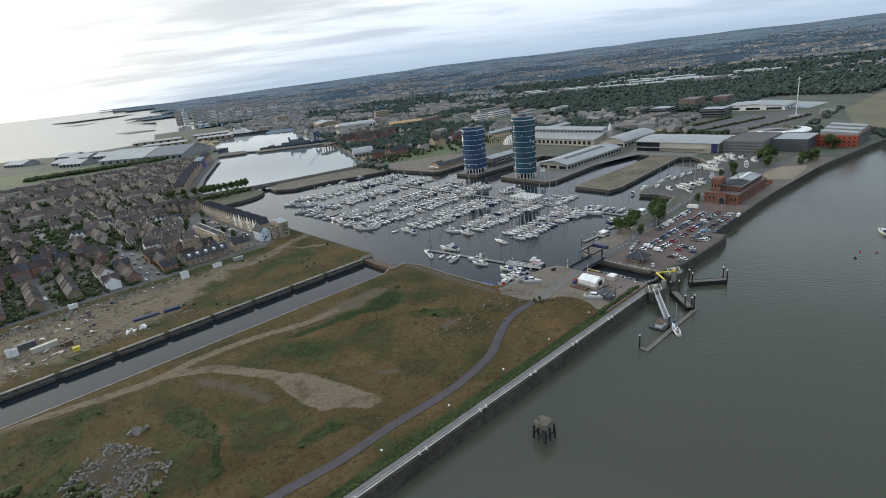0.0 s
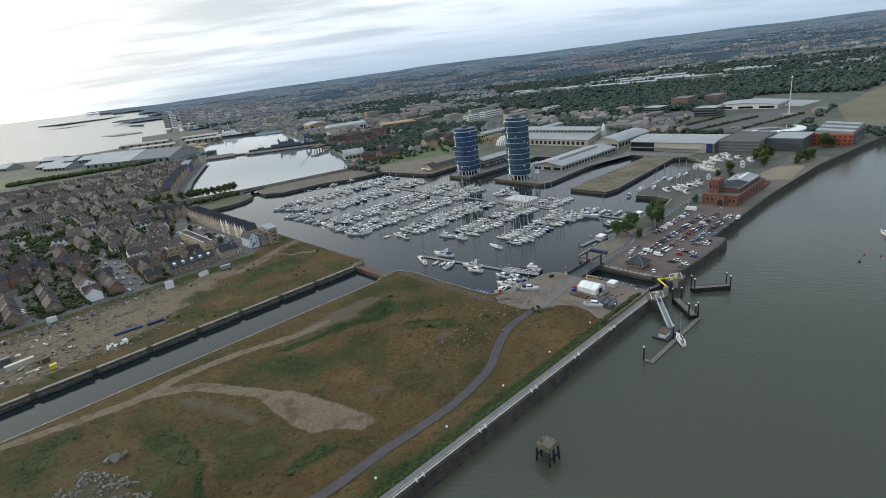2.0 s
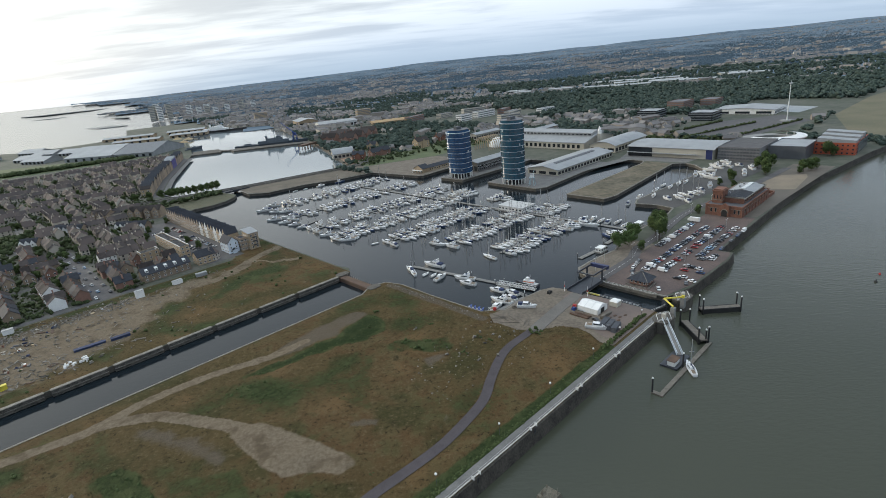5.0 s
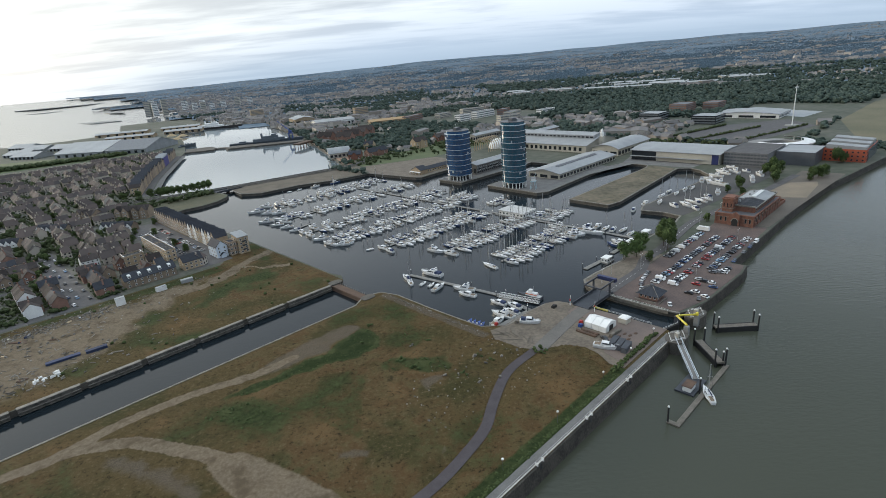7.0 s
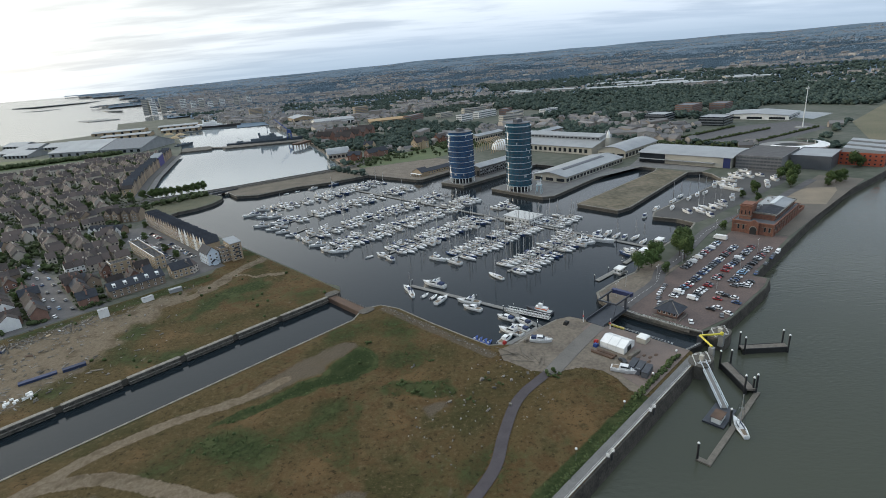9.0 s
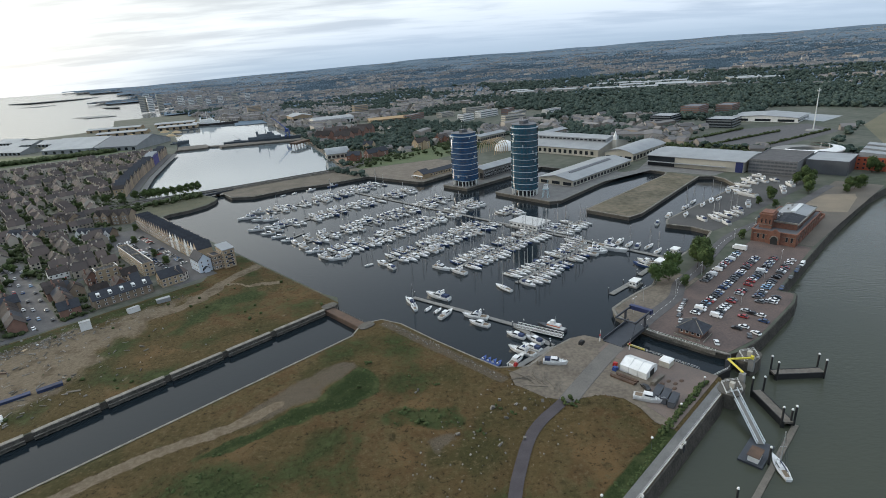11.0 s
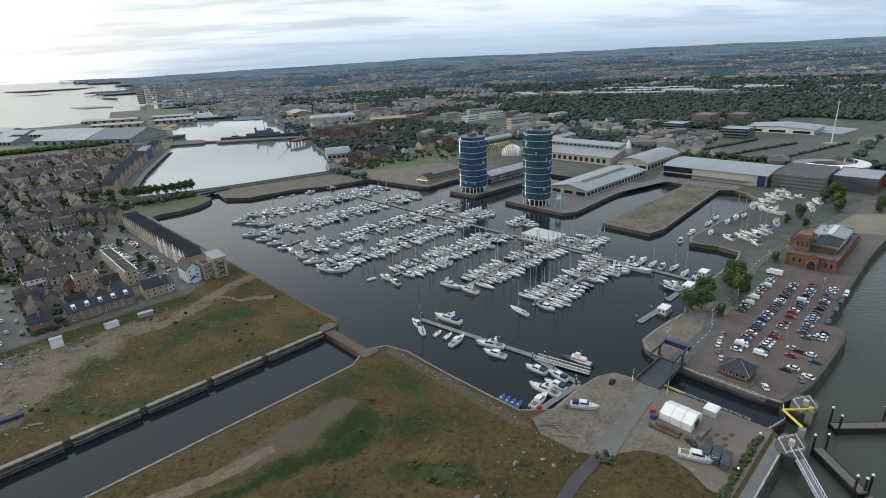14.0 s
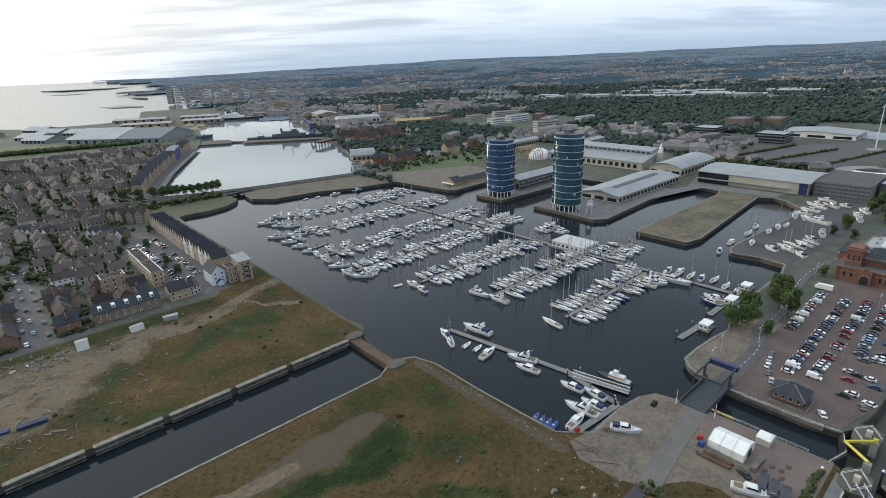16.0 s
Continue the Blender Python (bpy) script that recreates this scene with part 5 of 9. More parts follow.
shed("orange_shed", 747, 1000, 90, 50, 9, 3, M_CREAM, mat("ochre_roof", (0.36, 0.25, 0.13), (0.28, 0.19, 0.10), s1=0.03, s2=0.5), "large low shed with an ochre roof", turn=-30, bays=10)
shed("white_frame_hall", 690, 1130, 90, 60, 12, 4, M_WPAINT, M_METALR, "white framed hall with blue-grey roof", turn=-20, bays=10)
block("ochre_block", 872, 1230, 36, 24, 24, M_CREAM, "ochre office block with ribbon windows", 6, -1, 4, turn=-20)
block("ochre_block", 800, 1700, 40, 26, 24, M_CREAM, "pale ochre office block with ribbon windows", 6, -1, 4, turn=-20)
shed("ochre_shed", 765, 1262, 75, 50, 13, 5, M_CREAM, M_METALR, "large dockside shed with warm cream walls", turn=72, bays=8)
for i in range(9):
    block("white_office", 830 + (i % 3) * 70 + rng.uniform(-15, 15), 700 + (i // 3) * 120 + rng.uniform(-20, 20), rng.uniform(30, 60), 16, rng.uniform(8, 16), rng.choice((M_WPAINT, M_BRICKR, M_CLAD)), "mid-rise office with ribbon windows", 3, -1, 3, turn=rng.choice((0, 15, -20)), w=2.6)

# ---- far side of the docks: warehouses, ships, towers ----


def xy_shed(name, pts, eaves, rise, wall, roof, label):
    """A shed on a plan of two corners and a depth."""
    (x0, y0), (x1, y1), depth = pts
    t = thing(name, pose(x0, y0, 0.05, 0, 0, math.degrees(math.atan2(y1 - y0, x1 - x0))), label, "warehouse")
    L = math.hypot(x1 - x0, y1 - y0)
    part("wall", gable_wall(bmesh.new(), 0, 0, L, depth, 0, eaves, rise), wall, t)
    part("roof", gable(bmesh.new(), 0, 0, L, depth, eaves, rise, 1.0, 0.4), roof, t)
    for i in range(2 if name == "pale_factory" else 6):
        window(t, L * (i + 0.5) / 6, -0.05, 0.2, 0, 6, 5, M_METALD, name="loading_door")
    return t


xy_shed("grey_warehouse", ((-715, 1150), (-610, 1132), 120), 8, 15, M_METALR, mat("pale_sheet_roof", (0.37, 0.38, 0.38), (0.27, 0.28, 0.285), rough=0.55, s1=0.05, s2=0.6), "huge grey warehouse with a shallow ridged roof")
xy_shed("grey_warehouse", ((-606, 1132), (-520, 1118), 110), 8, 14, M_METALR, mat("slate_metal_roof", (0.20, 0.21, 0.22)), "huge dark-roofed warehouse with a shallow ridge")
for i, (x, y) in enumerate(((-880, 1240), (-830, 1190), (-900, 1330), (-820, 1300), (-980, 1400), (-1060, 1330))):
    xy_shed("grey_warehouse", ((x, y), (x + 62, y - 20), 44), 6, 7, M_METALR, MATS["pale_sheet_roof"], "low grey warehouse near the shore")
for i, (x, y, w) in enumerate(((-860, 1560, 130), (-760, 1420, 110), (-640, 1480, 90), (-700, 1600, 100))):
    xy_shed("ochre_store", ((x, y), (x + w, y + 20), 40), 7, 3, M_CREAM, M_METALR, "long dockside store with cream walls")
for x, y, r, hgt in ((-610, 1360, 15, 6), (-560, 1400, 13, 5), (-545, 1330, 12, 5), (-590, 1300, 14, 6), (-640, 1330, 11, 4), (-660, 1390, 13, 5), (-600, 1430, 12, 5)):
    bm = bmesh.new()
    loft(bm, [[(px * k * (1 + 0.12 * math.sin(5 * i)), py * k, z) for i, (px, py) in enumerate(ring(r, r * 0.7, 16))] for k, z in ((1, 0), (0.62, hgt * 0.55), (0.25, hgt * 0.9), (0.06, hgt))])
    solid("sand_mound", bm, mat("yellow_aggregate", (0.42, 0.32, 0.18), (0.32, 0.24, 0.14), s1=0.1, s2=1), "conical heap of yellow aggregate", "heap", pose(x, y, 0.02), "aggregate heaps")
for i, (x, y, h) in enumerate(((-1032, 2240, 58), (-1005, 2250, 52), (-1040, 2300, 62), (-985, 2290, 60), (-960, 2420, 40), (-900, 2380, 30), (-860, 2360, 34), (-820, 2350, 26), (-790, 2400, 30), (-740, 2430, 38), (-700, 2480, 30), (-900, 2460, 36))):
    block("tower_flats", 0, 0, 20, 18, h, M_WPAINT if i % 3 else M_CLAD, "pale high-rise block of flats by the estuary", max(4, int(h / 6)), -1, 4, w=2.4, wh=3.0, category="tower block").matrix_basis = pose(x, y, far_height(x, y), 0, 0, rng.choice((0, 15, 30)))


def ship(x, y, turn, L, B, hull, label, warship):
    t = thing("ship", pose(x, y, MARINA_Z, 0, 0, turn), label, "ship", "moored ships")
    secs = []
    for k in range(9):
        f = k / 8
        half = B / 2 * (1 - max(0, (f - 0.62) / 0.38) ** 1.8) * (0.8 + 0.2 * min(1, f * 5))
        rise = 5.0 + 2.0 * max(0, (f - 0.6)) * 2.5
        half = max(half, 0.15)
        secs.append([(f * L, -half * 0.75, -0.5), (f * L, half * 0.75, -0.5), (f * L + (2 if k == 8 else 0), half, rise), (f * L + (2 if k == 8 else 0), -half, rise)])
    hs = L / 112
    part("hull", loft(bmesh.new(), secs), hull, t)
    grey = mat("navy_grey", (0.13, 0.15, 0.17), (0.075, 0.09, 0.105))
    top = grey if warship else M_WPAINT
    part("superstructure", boxes((L * 0.30, -B * 0.36, 4.8, L * 0.70, B * 0.36, 5 + 3.4 * hs), (L * 0.42, -B * 0.3, 5 + 3.4 * hs, L * 0.62, B * 0.3, 5 + 6.6 * hs), (L * 0.54, -B * 0.26, 5 + 6.6 * hs, L * 0.60, B * 0.26, 5 + 9 * hs), (L * 0.74, -1.6, 5, L * 0.79, 1.6, 7.6), (L * 0.12, -2.2, 4.8, L * 0.2, 2.2, 7.5)), top, t)
    part("funnel", tube(bmesh.new(), (L * 0.42, 0, 8), (L * 0.41, 0, 6 + 10 * hs), 1.8 * hs, 10, 1.5 * hs), top, t)
    part("mast", tube(bmesh.new(), (L * 0.52, 0, 11), (L * 0.52, 0, 24 * hs), 0.7, 6, 0.3), top, t)
    part("derrick", tube(bmesh.new(), (L * 0.22, 0, 5), (L * 0.12, 0, 17), 0.3, 5, 0.2), top, t)
    return t


GREYHULL = mat("grey_ship_paint", (0.085, 0.10, 0.115), (0.05, 0.06, 0.07))
plate("pavement_mole", [(-421, 1056), (-372, 1066), (-376, 1090), (-392, 1117), (-440, 1110)], 0.0, M_STONE, "stone mole between the docks", "mole", 9)
plate("pavement_mole_link", [(-380, 1086), (-345, 1079), (-349, 1094), (-384, 1102)], -0.8, M_STONE, "narrow stone wall linking the moles", "mole", 8)
plate("pavement_mole_two", [(-353, 1074), (-344, 1061), (-207, 1078), (-205, 1104), (-350, 1098)], 0.0, M_STONE, "stone mole between the docks", "mole", 9)
ship(-356, 1112, 8, 150, 17, GREYHULL, "grey decommissioned warship moored at the mole", True)
ship(-640, 1588, -6, 175, 20, mat("dark_hull", (0.05, 0.045, 0.045)), "long dark cargo ship across the far dock", False)
ship(-470, 1150, 60, 40, 9, GREYHULL, "small grey workboat at the dock corner", True)
cr = thing("dock_crane", pose(-238, 1122, 0.0), "blue dockside jib crane", "crane")
part("portal", boxes((-4, -4, 0, -3, -3, 12), (3, -4, 0, 4, -3, 12), (-4, 3, 0, -3, 4, 12), (3, 3, 0, 4, 4, 12), (-4.5, -4.5, 12, 4.5, 4.5, 13)), M_BLUE, cr)
part("cab", boxes((-3, -3, 13, 3, 3, 18)), M_BLUE, cr)
part("jib", tube(bmesh.new(), (0, 0, 17), (-26, 4, 40), 0.9, 5, 0.4), M_BLUE, cr)
jt = thing("loading_jetty", pose(-188, 1010, 0.0, 0, 0, 66), "rusty dockside loading platform on legs", "platform")
part("deck", boxes((-20, 0, 3, 20, 14, 6)), M_RUST, jt)
for i in range(5):
    for y in (1.5, 12.5):
        part("leg", tube(bmesh.new(), (-18 + i * 9, y, -5), (-18 + i * 9, y, 3), 0.6, 6), M_RUST, jt)

# the swing bridge over the dock entrance
br = thing("entrance_bridge", at(253, 648, 0.1), "low steel road bridge over the dock entrance", "bridge")
part("deck", boxes((0, -8, -0.9, 30, 3, 0.25)), M_STEEL, br)
part("parapet", boxes((0, -8.2, 0.25, 30, -7.9, 1.3)), M_STEEL, br)
part("parapet", boxes((0, 2.9, 0.25, 30, 3.2, 1.3)), M_STEEL, br)
for x in (1, 14, 28):
    part("pier", boxes((x, -7, -6, x + 1, 2, -0.9)), M_RUST, br)

# ---- boats ----
M_NAVY = mat("navy_canvas", (0.03, 0.045, 0.10), (0.02, 0.03, 0.07), rough=0.8, rand=0.3)
M_TEAK = mat("teak_deck", (0.19, 0.145, 0.10), (0.13, 0.098, 0.068), s1=0.8, s2=9)
M_BHULL = mat("blue_gelcoat", (0.03, 0.06, 0.16), (0.02, 0.04, 0.11), rough=0.3, coat=0.2)
M_GREYD = mat("grey_deck", (0.50, 0.50, 0.48), (0.40, 0.40, 0.385), rough=0.6)


def hull_rings(L, B, H, stern=0.85, n=10, flare=0.72, sheer=0.35):
    rings = []
    for k in range(n + 1):
        f = k / n
        half = B / 2 * (stern + (1 - stern) * min(1, f / 0.35)) * max(0.02, 1 - max(0, (f - 0.5) / 0.5) ** 2.2)
        top = H * (1 + sheer * f * f)
        x = -L / 2 + L * f
        lean = 0.10 * L * max(0, f - 0.75) / 0.25
        rings.append([(x, -half * flare, -0.35), (x, half * flare, -0.35), (x + lean * 0.5, half * 0.94, top * 0.5), (x + lean, half, top), (x + lean, -half, top), (x + lean * 0.5, -half * 0.94, top * 0.5)])
    return rings


def motor_boat(m, L, B, H, hull, label, fly=False, canopy=None):
    t = thing("motor_boat", m, label, "boat", "marina boats")
    deck = loft(bmesh.new(), hull_rings(L, B, H))
    prism(deck, [(-L * 0.48, -B * 0.40), (L * 0.12, -B * 0.44), (L * 0.36, -B * 0.28), (L * 0.50, 0), (L * 0.36, B * 0.28), (L * 0.12, B * 0.44), (-L * 0.48, B * 0.40)], H * 0.98, H * 1.22, 1)
    tube(tube(deck, (L * 0.1, -B * 0.43, H * 1.3 + 0.5), (L * 0.53, 0, H * 1.45 + 0.5), 0.04, 4, mi=1), (L * 0.1, B * 0.43, H * 1.3 + 0.5), (L * 0.53, 0, H * 1.45 + 0.5), 0.04, 4, mi=1)
    part("hull", deck, [hull, M_GREYD], t)
    cab = bmesh.new()
    prof = [(-L * 0.20, H * 1.2), (L * 0.26, H * 1.2), (L * 0.10, H * 1.2 + 1.25), (-L * 0.17, H * 1.2 + 1.3)]
    loft(cab, [[(x, y * (0.86 if z > H * 1.5 else 1), z) for x, z in prof] for y in (-B * 0.36, B * 0.36)])
    part("cabin", cab, M_WHITE, t)
    gl = bmesh.new()
    prof = [(-L * 0.13, H * 1.2 + 0.55), (L * 0.205, H * 1.2 + 0.5), (L * 0.125, H * 1.2 + 1.08), (-L * 0.13, H * 1.2 + 1.1)]
    loft(gl, [[(x, y, z) for x, z in prof] for y in (-B * 0.355, B * 0.355)])
    part("window_band", gl, M_DARKGL, t, "dark tinted cabin windows")
    if not canopy:
        part("cockpit", boxes((-L * 0.44, -B * 0.30, H * 1.22, -L * 0.21, B * 0.30, H * 1.22 + 0.1)), M_TEAK, t)
    if canopy:
        part("canopy", loft(bmesh.new(), [[(x, y, H * 1.2 + z) for y, z in ((-B * 0.34, 0), (-B * 0.28, 1.15), (B * 0.28, 1.15), (B * 0.34, 0))] for x in (-L * 0.43, -L * 0.17)]), canopy, t, "canvas cockpit canopy")
    if fly:
        part("flybridge", boxes((-L * 0.22, -B * 0.33, H * 1.2 + 1.32, L * 0.06, B * 0.33, H * 1.2 + 2.0, 0, (0.25, 0.2)), (-L * 0.14, -B * 0.25, H * 1.2 + 1.9, L * 0.0, B * 0.25, H * 1.2 + 2.04, 1), (-L * 0.2, -B * 0.33, H * 1.2 + 2.0, -L * 0.16, -B * 0.29, H * 1.2 + 3.1), (-L * 0.2, B * 0.29, H * 1.2 + 2.0, -L * 0.16, B * 0.33, H * 1.2 + 3.1), (-L * 0.2, -B * 0.33, H * 1.2 + 3.1, -L * 0.15, B * 0.33, H * 1.2 + 3.25)), [M_WHITE, M_NAVY], t)
    return t


def sail_boat(m, L, B, mast, hull, label):
    t = thing("sailing_boat", m, label, "boat", "marina boats")
    H = 1.0
    deck = loft(bmesh.new(), hull_rings(L, B, H, 0.62, 10, 0.55, 0.25))
    prism(deck, [(-L * 0.48, -B * 0.27), (0, -B * 0.44), (L * 0.3, -B * 0.27), (L * 0.51, 0), (L * 0.3, B * 0.27), (0, B * 0.44), (-L * 0.48, B * 0.27)], H * 0.95, H * 1.16, 1)
    box(deck, -L * 0.42, -B * 0.2, H * 1.16, -L * 0.14, B * 0.2, H * 1.2, 2)
    part("hull", deck, [hull, M_GREYD, M_TEAK], t)
    part("coachroof", boxes((-L * 0.12, -B * 0.28, H * 1.15, L * 0.24, B * 0.28, H * 1.15 + 0.5, 0, (0.4, 0.2))), M_WHITE, t)
    part("window_band", boxes((-L * 0.08, -B * 0.283, H * 1.15 + 0.14, L * 0.17, B * 0.283, H * 1.15 + 0.32)), M_DARKGL, t)
    spar = tube(bmesh.new(), (L * 0.08, 0, H), (L * 0.08, 0, mast), 0.20, 6, 0.15)
    tube(spar, (L * 0.08, -B * 0.3, mast * 0.6), (L * 0.08, B * 0.3, mast * 0.6), 0.06, 4)
    part("sail_cover", tube(bmesh.new(), (L * 0.07, 0, 2.6), (-L * 0.34, 0, 2.5), 0.22, 6, 0.14), M_NAVY, t, "furled sail under a navy cover")
    for e in ((L * 0.54, 0, H * 1.2), (-L * 0.48, 0, H), (L * 0.05, B * 0.45, H), (L * 0.05, -B * 0.45, H)):
        tube(spar, (L * 0.08, 0, mast), e, 0.03, 3, mi=1)
    part("mast", spar, [M_ALU, M_STEEL], t)
    return t


def small_boat(m, L, B, hull, label, cover=None):
    t = thing("open_boat", m, label, "boat", "marina boats")
    part("hull", loft(bmesh.new(), hull_rings(L, B, 0.7, 0.9)), hull, t)
    part("well", boxes((-L * 0.42, -B * 0.33, 0.72, L * 0.12, B * 0.33, 0.76)), cover or M_GREYD, t)
    part("console", boxes((-L * 0.05, -B * 0.2, 0.76, L * 0.04, B * 0.2, 1.4, 0, (0.1, 0.1))), M_WHITE, t)
    part("screen", boxes((L * 0.03, -B * 0.28, 1.0, L * 0.07, B * 0.28, 1.5)), M_DARKGL, t)
    part("outboard", boxes((-L * 0.54, -0.2, 0.2, -L * 0.49, 0.2, 1.2)), M_DARK, t)
    return t


BOATS = {}


def boat(kind, u, v, turn, z=MARINA_Z):
    m = at(u, v, z, turn)
    if kind in BOATS:
        return copy_thing(BOATS[kind], m)
    make = {
        "cruiser": lambda: motor_boat(m, 10.5, 3.5, 1.15, M_WHITE, "white motor cruiser with dark windows moored at a pontoon"),
        "canopy": lambda: motor_boat(m, 9.2, 3.2, 1.05, M_WHITE, "white cabin cruiser with a navy canvas canopy", canopy=M_NAVY),
        "fly": lambda: motor_boat(m, 12.5, 4.0, 1.35, M_WHITE, "white flybridge motor yacht moored at a pontoon", True),
        "bluefly": lambda: motor_boat(m, 11.5, 3.8, 1.25, M_BHULL, "dark-blue-hulled motor yacht with a white cabin", True),
        "yacht": lambda: motor_boat(m, 15.0, 4.6, 1.55, M_WHITE, "white flybridge motor yacht with tinted windows", True, canopy=M_NAVY),
        "big": lambda: motor_boat(m, 20, 5.2, 1.9, M_WHITE, "long sleek white motor yacht with tinted windows", True),
        "sail": lambda: sail_boat(m, 10.2, 3.2, 13.5, M_WHITE, "white sailing yacht with bare mast and furled sail"),
        "sailbig": lambda: sail_boat(m, 12.5, 3.7, 17, M_WHITE, "large white sailing yacht with a tall bare mast"),
        "sailblue": lambda: sail_boat(m, 9.6, 3.1, 12.5, M_BHULL, "blue-hulled sailing yacht with a bare mast"),
        "open": lambda: small_boat(m, 5.6, 2.2, M_WHITE, "small white open motor boat"),
        "covered": lambda: small_boat(m, 5.6, 2.2, M_BLUE, "small boat under a bright blue cover", M_BLUE),
    }
    BOATS[kind] = make[kind]()
    return BOATS[kind]


def pontoon(u0, v0, u1, v1, w=2.4, label="long floating pontoon walkway with pale decking", fingers=()):
    """A walkway from one end to the other, with its finger piers as (distance, side, length)."""
    L = math.hypot(u1 - u0, v1 - v0)
    t = thing("pontoon", at(u0, v0, MARINA_Z, math.degrees(math.atan2(v1 - v0, u1 - u0))), label, "pontoon", "pontoons")
    part("deck", boxes((0, -w / 2, 0.25, L, w / 2, 0.6)), M_DECK, t)
    part("float", boxes((0.3, -w / 2 + 0.2, -0.3, L - 0.3, w / 2 - 0.2, 0.25)), M_DARK, t)
    n = max(2, int(L / 22))
    for i in range(n + 1):
        part("pile", tube(bmesh.new(), (L * i / n, w / 2 + 0.25, -2), (L * i / n, w / 2 + 0.25, 3.4), 0.22, 7), M_STEEL, t, "steel mooring pile")
        part("pile_cap", tube(bmesh.new(), (L * i / n, w / 2 + 0.25, 3.4), (L * i / n, w / 2 + 0.25, 3.9), 0.3, 7, 0.05), M_WPAINT, t, "white cone cap")
    me = {}
    for d, side, ln in fingers:
        key = ln
        if key not in me:
            me[key] = mesh_of(boxes((-0.45, 0, 0.25, 0.45, ln, 0.5)), "finger", M_DECK)
        part("finger", me[key], None, t, m=pose(d, side * w / 2, 0, 0, 0, 0 if side > 0 else 180))
    return t


brng = random.Random(21)
# (v, u from the spine outwards, outer end, share of sails)
ROWS = [(239, 352, 272, 0.62), (283, 352, 268, 0.80), (327, 353, 250, 0.50), (371, 354, 234, 0.30), (411, 392, 238, 0.18), (466, 392, 251, 0.12), (519, 396, 264, 0.10)]
for v, ua, ub, sails in ROWS:
    L = ua - ub
    pitch = 4.7
    n = int(L / pitch)
    pontoon(ua, v, ub, v, fingers=[(i * pitch * 2 + pitch, s, 8.0) for i in range(n // 2) for s in (1, -1)])
    for i in range(n):
        for s in (1, -1):
            if brng.random() > (0.92 if v < 400 else 0.80):
                continue
            if v > 400 and i % 9 == 8:
                continue
            r = brng.random()
            if r < sails:
                k = brng.choice(("sail", "sail", "sailbig", "sailblue"))
            else:
                k = brng.choice(("cruiser", "canopy", "canopy", "fly", "canopy", "bluefly", "open", "cruiser") if v > 300 else ("cruiser", "canopy", "fly"))
            half = {"sail": 5.3, "sailbig": 6.5, "sailblue": 5.1, "cruiser": 5.5, "canopy": 4.9, "fly": 6.5, "bluefly": 6.0, "open": 3.1}[k]
            head = 90 if brng.random() < 0.75 else -90
            boat(k, ua - (i + 0.5) * pitch + brng.uniform(-0.3, 0.3), v + s * (half + 1.5 + brng.uniform(0, 0.5)), (head if s > 0 else -head) + brng.uniform(-3, 3))
pontoon(356, 190, 356, 525, 3.0, "main floating walkway of the marina")
for v, u0, u1, s in ((375, 358, 392, 0.5), (330, 374, 394, 0.1), (272, 358, 394, 0.8)):
    pontoon(u0, v, u1, v)
    for i in range(int((u1 - u0) / 4.8)):
        for side in (1, -1):
            if brng.random() < 0.9:
                k = brng.choice(("sail", "sailbig")) if brng.random() < s else brng.choice(("cruiser", "canopy", "fly"))
                boat(k, u0 + 3 + i * 4.8, v + side * (7.2 if k in ("fly", "sailbig") else 6.6), 90 * side + brng.uniform(-3, 3))
# T-head boats at the row ends
for k, u, v, a in (("fly", 228, 371, 95), ("cruiser", 245, 327, 92), ("canopy", 244, 318, 85), ("open", 238, 333, 170), ("fly", 262, 290, -85), ("fly", 264, 277, 92), ("sailbig", 262, 240, 80), ("fly", 231, 404, 90), ("cruiser", 232, 418, 85),
                   ("yacht", 244, 470, 150), ("fly", 240, 460, 110), ("cruiser", 275, 512, 95), ("sail", 275, 524, 85), ("fly", 231, 386, 150), ("cruiser", 232, 442, 150), ("yacht", 242, 519, 160), ("fly", 246, 503, 150), ("fly", 258, 530, 120), ("fly", 230, 476, 150), ("cruiser", 231, 457, 150), ("fly", 252, 494, 160), ("canopy", 231.5, 427, 150), ("fly", 232, 360, 140)):
    boat(k, u, v, a)
pontoon(232, 430, 250, 434, 2.0)
# along the landward end of the main walkway
for k, u, v, a in (("big", 350.6, 223.5, -88), ("fly", 340, 228, -60), ("fly", 350, 250, 100), ("canopy", 364, 231, 10), ("cruiser", 366, 225, 5), ("sail", 365, 218, 5), ("canopy", 365, 212, 10), ("sail", 368, 206, 0), ("sail", 363, 198, 5), ("open", 362, 192, 10), ("bluefly", 336.5, 195, 85), ("cruiser", 343, 196, 85)):
    boat(k, u, v, a)
pontoon(322, 190, 362, 190, 3.0)
pontoon(290, 190, 318, 188, 3.0)
# short pontoon before the slip
pontoon(222.5, 272, 232.5, 205, 2.6)
pontoon(200, 186, 227, 184, 2.6)
pontoon(227, 184, 231, 208, 2.6)
for k, u, v, a in (("canopy", 218, 269.5, 75), ("sail", 215, 263, 60), ("yacht", 231.5, 261, 98), ("open", 218, 255, 10), ("open", 219.5, 249.5, 10), ("cruiser", 219, 243, 10), ("fly", 226.5, 229, 110), ("cruiser", 222, 222.5, 100), ("canopy", 224, 202, 95),
                   ("fly", 214.5, 191, 95), ("canopy", 220, 190, 90), ("canopy", 226, 193, 85), ("cruiser", 207.5, 189, 5), ("covered", 199, 200.5, 15), ("covered", 199.3, 198, 15), ("covered", 199.6, 195.6, 10), ("covered", 200, 193.2, 10), ):
    boat(k, u, v, a)
